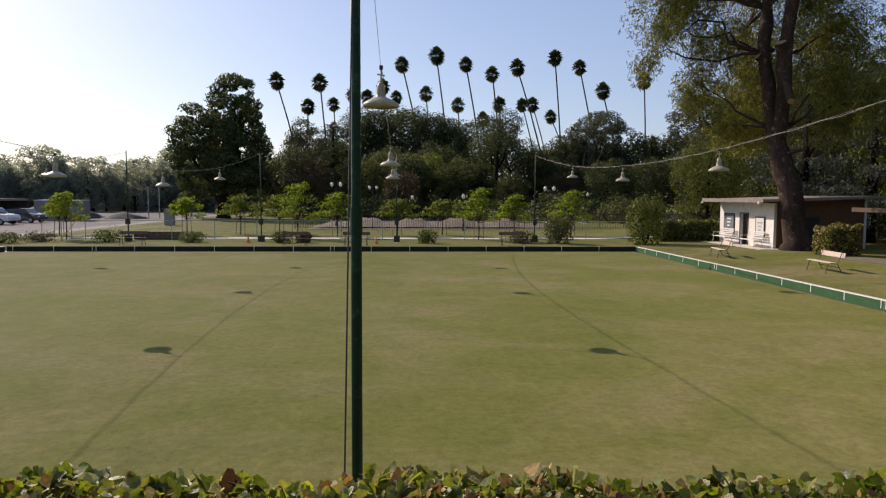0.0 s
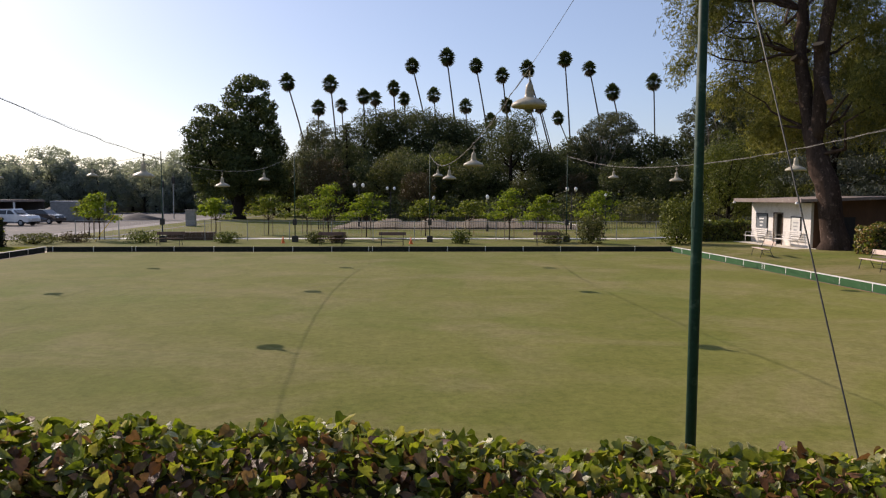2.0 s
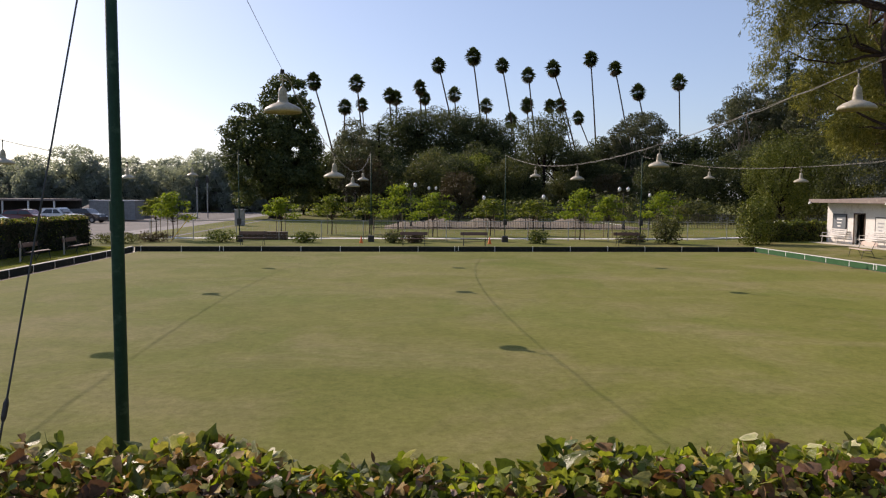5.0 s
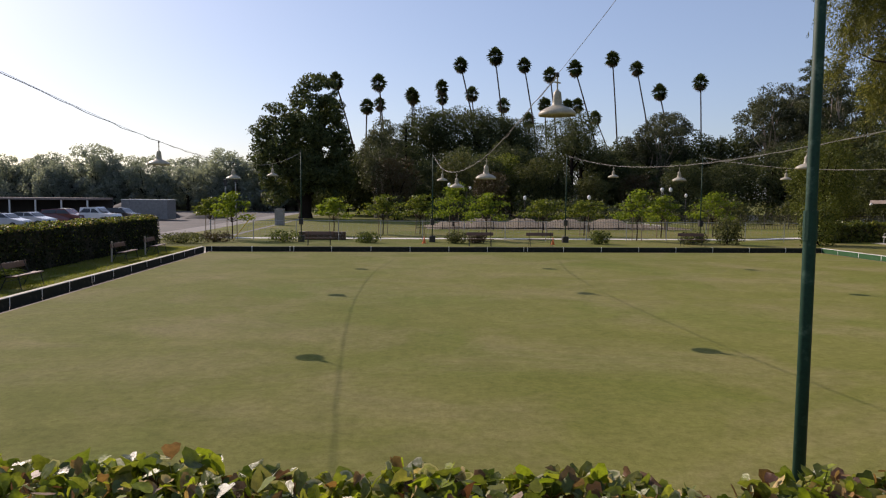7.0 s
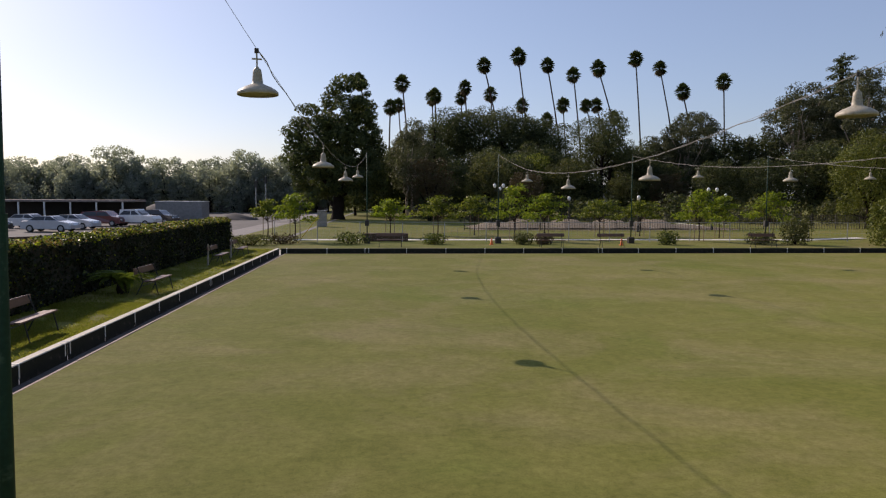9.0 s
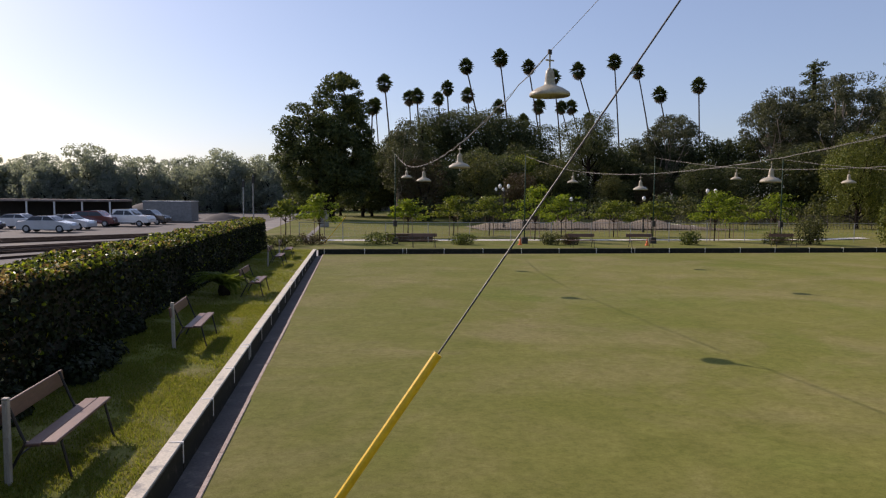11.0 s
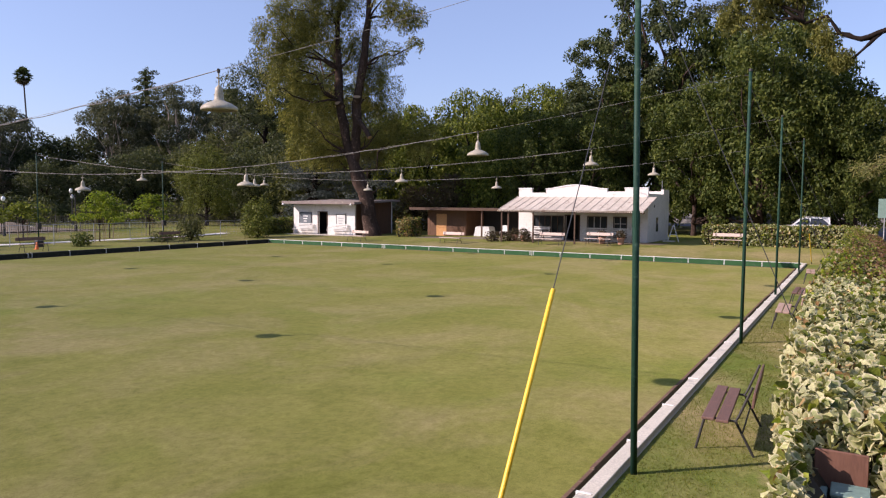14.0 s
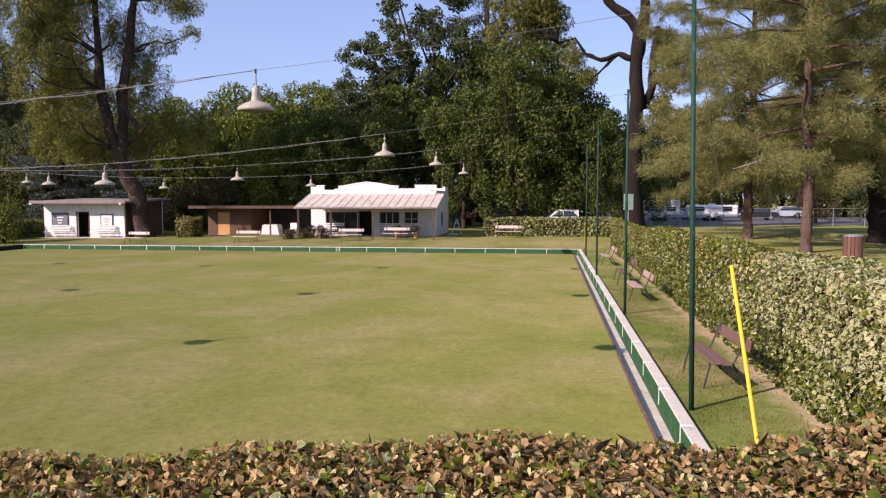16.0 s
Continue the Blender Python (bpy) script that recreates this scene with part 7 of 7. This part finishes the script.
feathery("eucalyptus_tree", "huge dark forked trunk with a broken limb behind the hedge", 50.0, -4.8,
         [([(0, 0, -0.3), (0, 0, 0.6), (0.1, 0.1, 5), (0, 0.0, 9), (0, 0.15, 13), (0, -0.2, 15.7)], [1.0, 0.76, 0.66, 0.56, 0.5, 0.5]),
          ([(0, -0.2, 15.2), (0, 0.9, 16.5), (0, 2.3, 17.6), (0, 3.0, 19.4), (0, 4.6, 22)], [0.42, 0.36, 0.3, 0.25, 0.12]),
          ([(0, -0.3, 15.3), (0, -0.5, 17), (0, -0.2, 19), (0, -1.1, 23)], [0.45, 0.4, 0.34, 0.15]),
          ([(0.3, -0.5, 9.6), (0.3, -1.1, 11.0), (0.2, -1.2, 13.4), (0.2, -1.5, 15.3), (0.2, -1.4, 15.6)], [0.34, 0.3, 0.28, 0.24, 0.2]),
          ([(0, 0.4, 13.2), (0, 1.4, 13.6), (0, 2.7, 13.2), (0, 3.9, 13.7), (0, 4.7, 14.9), (0, 6.0, 14.6)], [0.26, 0.2, 0.16, 0.12, 0.08, 0.03]),
          ([(0, 1.6, 13.5), (0, 2.6, 12.5), (0, 3.5, 11.7)], [0.12, 0.08, 0.03])],
         [(1.0, 6.4, 16.6, 1.3, 1.6, 1.3), (0.6, 7.8, 18.4, 1.8, 2.2, 1.5), (1.0, 5.0, 20.4, 2.0, 2.2, 1.4), (0, 7.2, 20.6, 2.0, 2.2, 1.3), (0, -2.2, 20.6, 2.0, 2.2, 1.6), (0, 9.0, 16.8, 1.3, 1.5, 1.0), (0.5, 8.6, 15.8, 1.2, 1.4, 1.6), (0.3, 9.9, 17.8, 1.4, 1.4, 1.6), (0.4, 7.2, 17.2, 1.2, 1.4, 1.4), (0.3, 10.6, 15.6, 1.1, 1.1, 1.3),
          (0.2, 4.8, 13.4, 1.0, 1.0, 0.9), (0.2, 3.8, 12.0, 1.0, 0.9, 0.8), (0.2, 5.4, 14.6, 0.8, 0.8, 0.6), (0.5, -2.2, 14.0, 1.1, 1.0, 1.6), (0.4, -2.4, 11.8, 1.0, 1.0, 1.4), (0.4, -1.8, 9.6, 0.9, 0.9, 1.2)],
         30000, 405, 0.36, M_BARK_DARK, width=0.15, gaps=0.45)


# ---- grass blades on the strips that lie nearest ----
def blades(name, x0, x1, y0, y1, n, length, label, keep=None):
    e = thing(name, pose(0, 0, 0), label, "grass", kind="stuff")
    P = np.stack([R.uniform(x0, x1, n), R.uniform(y0, y1, n), np.zeros(n)], 1)
    w = waves(P, 2.3, 61) + 0.7 * waves(P, 6.0, 62)
    ok = w + R.normal(0, 0.5, n) > -0.45
    if keep is not None:
        ok &= R.uniform(0, 1, n) < keep(P)
    P, w = P[ok], w[ok]
    P[:, 2] = gz(P[:, 0], P[:, 1]) + length * 0.3
    side = R.normal(size=(len(P), 3)) * (1, 1, 0.2)
    up = np.tile((0.0, 0.0, 1.6), (len(P), 1)) + 0.4 * R.normal(size=(len(P), 3))
    leaf_part("blades", leaves(P, side, length, 0.14, up, 0.2), L_GRASS, e)


blades("grass", -3.2, -0.24, 1.6, 17, 130000, 0.05, "tufted grass on the strip beside the shaded hedge")
blades("grass", -3.2, -0.24, 17, 38, 42000, 0.06, "grass on the far end of the hedge strip")
blades("grass", -0.2, 20, -2.0, -0.24, 60000, 0.034, "thin worn grass beside the variegated hedge", lambda P: np.clip((P[:, 1] + 2.05) / 0.7, 0, 1) * 0.8 + 0.1)


# low ground-cover at the foot of the shaded hedge
def ground_cover(x, y, w, h, seed):
    rng = np.random.default_rng(seed)
    e = thing("ground_cover", pose(x, y, STRIP), "low ivy, its shade in the leaf colour, spreading from the foot of the hedge", "ivy", "ivy at the hedge foot")
    blobs = [(rng.uniform(-0.3, 0.5) * w, rng.uniform(-0.9, 0.9) * w, 0.08, 0.4 * w, 0.5 * w, h) for _ in range(6)]
    P, D = crown_points(blobs, 1700, rng, 0, 0.5)
    P[:, 2] = np.abs(P[:, 2])
    # near-black leaf tones again, for the hedge's shade on this ivy
    leaf_part("foliage", leaves(P, D + (0, 0, 0.5), 0.075, 0.8, None, 0.5, True, rng), L_IVY_SHADED, e)


for k, (x, y, w, h) in enumerate(((-3.0, 7.0, 0.6, 0.3), (-2.9, 9.0, 0.75, 0.36), (-2.75, 10.2, 0.7, 0.32), (-2.9, 4.9, 0.5, 0.28), (-3.0, 12.8, 0.5, 0.25))):
    ground_cover(x, y, w, h, 700 + k)

# ---- parked cars ----
def car(x, y, z, yaw, paint, label, kind="saloon"):
    """A car, its nose to +x; origin on the ground under its middle."""
    e = thing("car", pose(x, y, z, 0, 0, yaw), label, "car", "parked cars")
    L, Wd = (4.6, 1.8) if kind != "pickup" else (5.4, 1.95)
    prof = {
        "saloon": [(-2.25, 0.32), (-2.3, 0.75), (-2.2, 0.98), (-1.55, 1.03), (-0.95, 1.42), (0.35, 1.45), (1.15, 1.02), (2.1, 0.82), (2.3, 0.6), (2.28, 0.3)],
        "estate": [(-2.25, 0.35), (-2.3, 0.9), (-2.1, 1.55), (-0.2, 1.68), (0.6, 1.62), (1.25, 1.12), (2.15, 0.98), (2.3, 0.7), (2.28, 0.34)],
        "pickup": [(-2.7, 0.5), (-2.7, 1.12), (-1.25, 1.14), (-1.2, 1.8), (0.55, 1.84), (1.2, 1.2), (2.45, 1.1), (2.65, 0.8), (2.62, 0.45)],
    }[kind]
    bm = bmesh.new()
    n = len(prof)
    rows = []
    for s, pinch in ((-1, 1.0), (-0.86, 0.0), (0.86, 0.0), (1, 1.0)):
        rows.append([bm.verts.new((px * (1 - 0.01 * pinch), s * Wd / 2 * (0.8 if pz > 1.2 and abs(s) == 1 else 1), pz - 0.03 * pinch)) for px, pz in prof])
    for a, b in zip(rows, rows[1:]):
        for k in range(n):
            bm.faces.new((a[k], a[(k + 1) % n], b[(k + 1) % n], b[k]))
    bm.faces.new(rows[0]), bm.faces.new(rows[-1][::-1])
    part("body", bm, paint, e)
    lo, hi = (1.03, 1.4) if kind == "saloon" else (1.1, 1.55) if kind == "estate" else (1.2, 1.7)
    x0, x1 = {"saloon": (-1.15, 0.85), "estate": (-1.9, 0.95), "pickup": (-0.95, 0.85)}[kind]
    for s in (-1, 1):
        mid = (x0 + x1) / 2 + 0.1
        for a_, b_, ta, tb in ((x0 - 0.25, mid - 0.04, 0.45, 0.0), (mid + 0.04, x1 + 0.2, 0.0, 0.6)):
            bm = bmesh.new()
            bw, tw = s * (Wd / 2 * 0.985 + 0.012), s * (Wd / 2 * 0.83 + 0.012)
            vs = [bm.verts.new(p) for p in ((a_, bw, lo + 0.03), (b_, bw, lo + 0.03), (b_ - tb, tw, hi - 0.03), (a_ + ta, tw, hi - 0.03))]
            ins = [bm.verts.new((v.co.x, v.co.y - s * 0.06, v.co.z)) for v in vs]
            bm.faces.new(vs), bm.faces.new(ins[::-1])
            for k in range(4):
                bm.faces.new((vs[k], vs[(k + 1) % 4], ins[(k + 1) % 4], ins[k]))
            part("side_window", bm, M_GLASS, e)
        for wx in (-1.4, 1.4) if kind != "pickup" else (-1.65, 1.7):
            wh = part("wheel", tube(bmesh.new(), [(wx, s * (Wd / 2 - 0.2), 0.33), (wx, s * (Wd / 2 + 0.02), 0.33)], 0.33, 18), M_TYRE, e)
            part("rim", tube(bmesh.new(), [(wx, s * (Wd / 2 + 0.021), 0.33), (wx, s * (Wd / 2 + 0.03), 0.33)], 0.2, 14), M_GALV, wh)
        part("head_lamp", boxed(2.15 if kind != "pickup" else 2.5, s * 0.62 - 0.14, 0.66, 2.31 if kind != "pickup" else 2.66, s * 0.62 + 0.14, 0.8, 0.02), M_GLOBE, e)
    part("windscreen", boxed(-0.03, -0.68, -0.02, 0.6, 0.68, 0.02, 0.01, pose(0.62 if kind != "pickup" else 0.75, 0, hi - 0.04, 0, 33, 0)), M_GLASS, e)


for a in ((-24.4, 61.8, -5, M_CARGREY, "pale blue-grey saloon car parked in the yard", "saloon"), (-24.6, 66.8, -8, M_CARGREY, "silver saloon car parked in the yard", "saloon"), (-29.6, 68.5, -8, M_CARWHITE, "white hatchback parked in the yard", "saloon"), (-24.6, 74.0, -10, M_CARRED, "dark red estate car parked in the yard", "estate"),
          (-21.6, 74.5, -10, M_CARWHITE, "white pickup truck parked in the yard", "pickup"), (-21.0, 80.0, -12, M_CARDARK, "dark estate car parked in the yard", "estate"), (-31.5, 64.0, -5, M_CARDARK, "dark saloon car parked in the yard", "saloon")):
    car(a[0], a[1], 0.02, a[2], a[3], a[4], a[5])
for x, y, yaw, p, lb, kd in ((54.5, 0.6, 95, M_CARWHITE, "white pickup truck parked behind the hedge", "pickup"), (88, -17, 100, M_CARGREY, "grey estate car on the street", "estate"), (87, -24, 90, M_CARDARK, "dark saloon car in the car park", "saloon"), (93, -16.5, 80, M_CARWHITE, "white saloon car in the car park", "saloon"),
                             (96, -30, 100, M_CARGREY, "silver estate car in the car park", "estate"), (58, 34, 95, M_CARBLUE, "blue estate car seen between shed and hut", "estate")):
    car(x, y, float(gz(x, y)) + 0.02, yaw, p, lb, kd)

# ---- railway yard ----
for k, (a, b) in enumerate((((-34, 40), (-14, 57)), ((-33, 36.5), (-13.5, 54)), ((-30, 28), (-12.8, 48)), ((-29, 24), (-12.2, 44)), ((-20, 16), (-12.0, 34)), ((-34.6, 41), (-14.6, 58)), ((-33.6, 37.5), (-14.1, 55)), ((-30.6, 29), (-13.4, 49)), ((-29.6, 25), (-12.8, 45)), ((-26, 19), (-12.1, 40)))):
    tr = thing("rail", pose(0, 0, 0.02), "rusty length of railway track lying in the gravel yard", "rail", "rails in the yard")
    d = Vector((b[0] - a[0], b[1] - a[1], 0))
    ang = math.degrees(math.atan2(d.y, d.x))
    m = pose(a[0], a[1], 0, 0, 0, ang)
    part("rail_head", boxed(0, -0.035, 0.085, d.length, 0.035, 0.12, 0.006, m), M_RUST, tr)
    part("rail_foot", boxed(0, -0.07, 0.0, d.length, 0.07, 0.03, 0.0, m), M_RUST, tr)
    part("rail_web", boxed(0, -0.012, 0.03, d.length, 0.012, 0.085, 0.0, m), M_RUST, tr)

cn = thing("container", pose(-20.5, 88, 0, 0, 0, -8), "grey storage container with a pale roof", "container")
part("shell", boxed(-3, -1.2, 0.1, 3, 1.2, 2.55, 0.02), M_VIADUCT, cn)
part("roof", boxed(-3.05, -1.25, 2.55, 3.05, 1.25, 2.62), M_WHITE, cn)
for k in range(14):
    part("rib", boxed(-2.9 + k * 0.43, -1.23, 0.2, -2.75 + k * 0.43, -1.2, 2.45), M_VIADUCT, cn)
sh = thing("carport", pose(-34, 88, 0, 0, 0, -6), "long low open carport with a flat roof", "carport")
part("roof", boxed(-12, -3, 2.5, 8, 3, 2.75, 0.02), M_FELT, sh)
# back wall coloured near-black for the shade under the roof
part("back_wall", boxed(-12, 2.8, 0, 8, 2.95, 2.5), M_INSIDE, sh)
for k in range(7):
    part("post", boxed(-11.8 + 3.25 * k, -2.9, 0, -11.65 + 3.25 * k, -2.75, 2.5), M_WHITE, sh)
for x, y, r, h in ((-25, 96, 6, 2.6), (-15.5, 95, 3.2, 1.0)):
    bm = bmesh.new()
    rings = []
    for j in range(6):
        u = j / 5
        rings.append([bm.verts.new((x + r * (1 - u) ** 0.8 * math.cos(a) * (1 + 0.15 * math.sin(3 * a + j)), y + 0.7 * r * (1 - u) ** 0.8 * math.sin(a), h * u + 0.1 * math.sin(5 * a + j * 2) * (1 - u))) for a in (k * math.pi / 10 for k in range(20))])
    for p, q in zip(rings, rings[1:]):
        for k in range(20):
            bm.faces.new((p[k], p[(k + 1) % 20], q[(k + 1) % 20], q[k]))
    tagged(part("rubble_mound", bm, M_GRAVEL, smooth=True), "heap of grey rubble in the yard", "heap")
for x, y, h in ((-13.2, 98, 5.6), (-12.0, 99, 6.2)):
    s_ = thing("signal_mast", pose(x, y, 0), "pale steel signal mast by the railway yard", "mast", "signal masts")
    part("mast", tube(bmesh.new(), [(0, 0, 0), (0, 0, h)], 0.08, 8), M_GALV, s_)
    part("signal_head", boxed(-0.2, -0.15, h - 1.1, 0.2, 0.15, h - 0.2, 0.03), M_DARKMETAL, s_)

vd = thing("viaduct", pose(0, 0, 0), "long stained concrete railway bank and bridge in the distance", "viaduct", kind="structure")
part("wall", boxed(-260, 152, 0, -9, 160, 6.2), M_VIADUCT, vd)
part("parapet", boxed(-260, 151.7, 6.2, 14, 152.2, 7.3), M_VIADUCT, vd)
part("bridge_deck", boxed(-9, 152, 4.6, 14, 160, 6.2), M_VIADUCT, vd)
part("pier", boxed(-1.5, 152, 0, 0, 160, 4.6), M_VIADUCT, vd)
part("wall", boxed(4, 152, 0, 60, 160, 6.2), M_VIADUCT, vd)
bx = thing("pillar_box", pose(-0.9, 69, STRIP), "grey-blue utility cabinet beside the drive", "cabinet")
part("cabinet", boxed(-0.45, -0.4, 0, 0.45, 0.4, 1.6, 0.04), M_VIADUCT, bx)
part("lid", boxed(-0.5, -0.45, 1.6, 0.5, 0.45, 1.68, 0.02), M_VIADUCT, bx)
pl = thing("planter_box", pose(5.9, 45.6, STRIP), "low dark timber planter box on the lawn", "planter")
part("frame", boxed(-1.6, -0.4, 0, 1.6, 0.4, 0.55, 0.02), M_DARKWOOD, pl)

# ---- trailers and wall beyond the pines ----
def caravan(x, y, length, h, label, paint):
    e = thing("caravan", pose(x, y, float(gz(x, y)), 0, 0, 90), label, "caravan", "trailers on the forecourt")
    part("body", boxed(-length / 2, -1.15, 0.45, length / 2, 1.15, h, 0.16), paint, e)
    part("skirt_band", boxed(-length / 2 + 0.15, 1.152, 0.6, length / 2 - 0.15, 1.165, 0.85), M_GALV, e)
    part("roof_vent", boxed(-0.35, -0.3, h, 0.35, 0.3, h + 0.18, 0.03), M_WHITE, e)
    for k in (-1, 1):
        w = part("window", boxed(k * length * 0.28 - 0.5, 1.152, 1.25, k * length * 0.28 + 0.5, 1.175, 1.75, 0.004), M_GLASS, e)
        part("window_frame", boxed(k * length * 0.28 - 0.55, 1.151, 1.19, k * length * 0.28 + 0.55, 1.16, 1.245), M_GALV, w)
    part("door", boxed(-0.4, 1.152, 0.55, 0.3, 1.18, h - 0.3, 0.01), M_CREAM, e)
    for wx in (-0.5, 0.5):
        part("wheel", tube(bmesh.new(), [(wx, 0.95, 0.34), (wx, 1.17, 0.34)], 0.34, 16), M_TYRE, e)
        part("wheel", tube(bmesh.new(), [(wx, -1.17, 0.34), (wx, -0.95, 0.34)], 0.34, 16), M_TYRE, e)
    part("drawbar", boxed(length / 2 - 0.05, -0.06, 0.4, length / 2 + 1.0, 0.06, 0.5), M_DARKMETAL, e)


caravan(82.2, -11.4, 4.6, 2.55, "cream box trailer parked beyond the wire fence", M_CREAM)
caravan(82.6, -17.6, 5.6, 1.95, "low white travel trailer parked beyond the wire fence", M_WHITE)
for x, y, w, h in ((84, 8.6, 11, 2.2), (97.5, 8, 30, 3.0)):
    b = thing("garden_wall", pose(x, y, float(gz(x, y)) - 0.05, 0, 0, 90), "long grey rendered wall behind the street trees", "wall")
    part("wall", boxed(-w / 2, -0.15, 0, w / 2, 0.15, h, 0.02), M_VIADUCT, b)
    part("wall_cap", boxed(-w / 2 - 0.05, -0.2, h + 0.002, w / 2 + 0.05, 0.2, h + 0.08, 0.01), M_CONCRETE, b)


def link_fence(x0, y0, x1, y1, h):
    e = thing("car_park_fence", pose(0, 0, 0), "galvanised wire fence along the car park", "fence")
    d = Vector((x1 - x0, y1 - y0, 0))
    n = int(d.length / 2.6)
    for k in range(n + 1):
        p = Vector((x0, y0, 0)) + d * (k / n)
        z = float(gz(p.x, p.y))
        part("fence_post", tube(bmesh.new(), [(p.x, p.y, z), (p.x, p.y, z + h)], 0.03, 6), M_GALV, e)
    z = float(gz(x0, y0))
    for hh in (0.1, h * 0.5, h - 0.03):
        part("rail", tube(bmesh.new(), [(x0, y0, z + hh), (x1, y1, z + hh)], 0.018, 6), M_GALV, e)


link_fence(64.5, -8, 64.5, -52, 1.8)
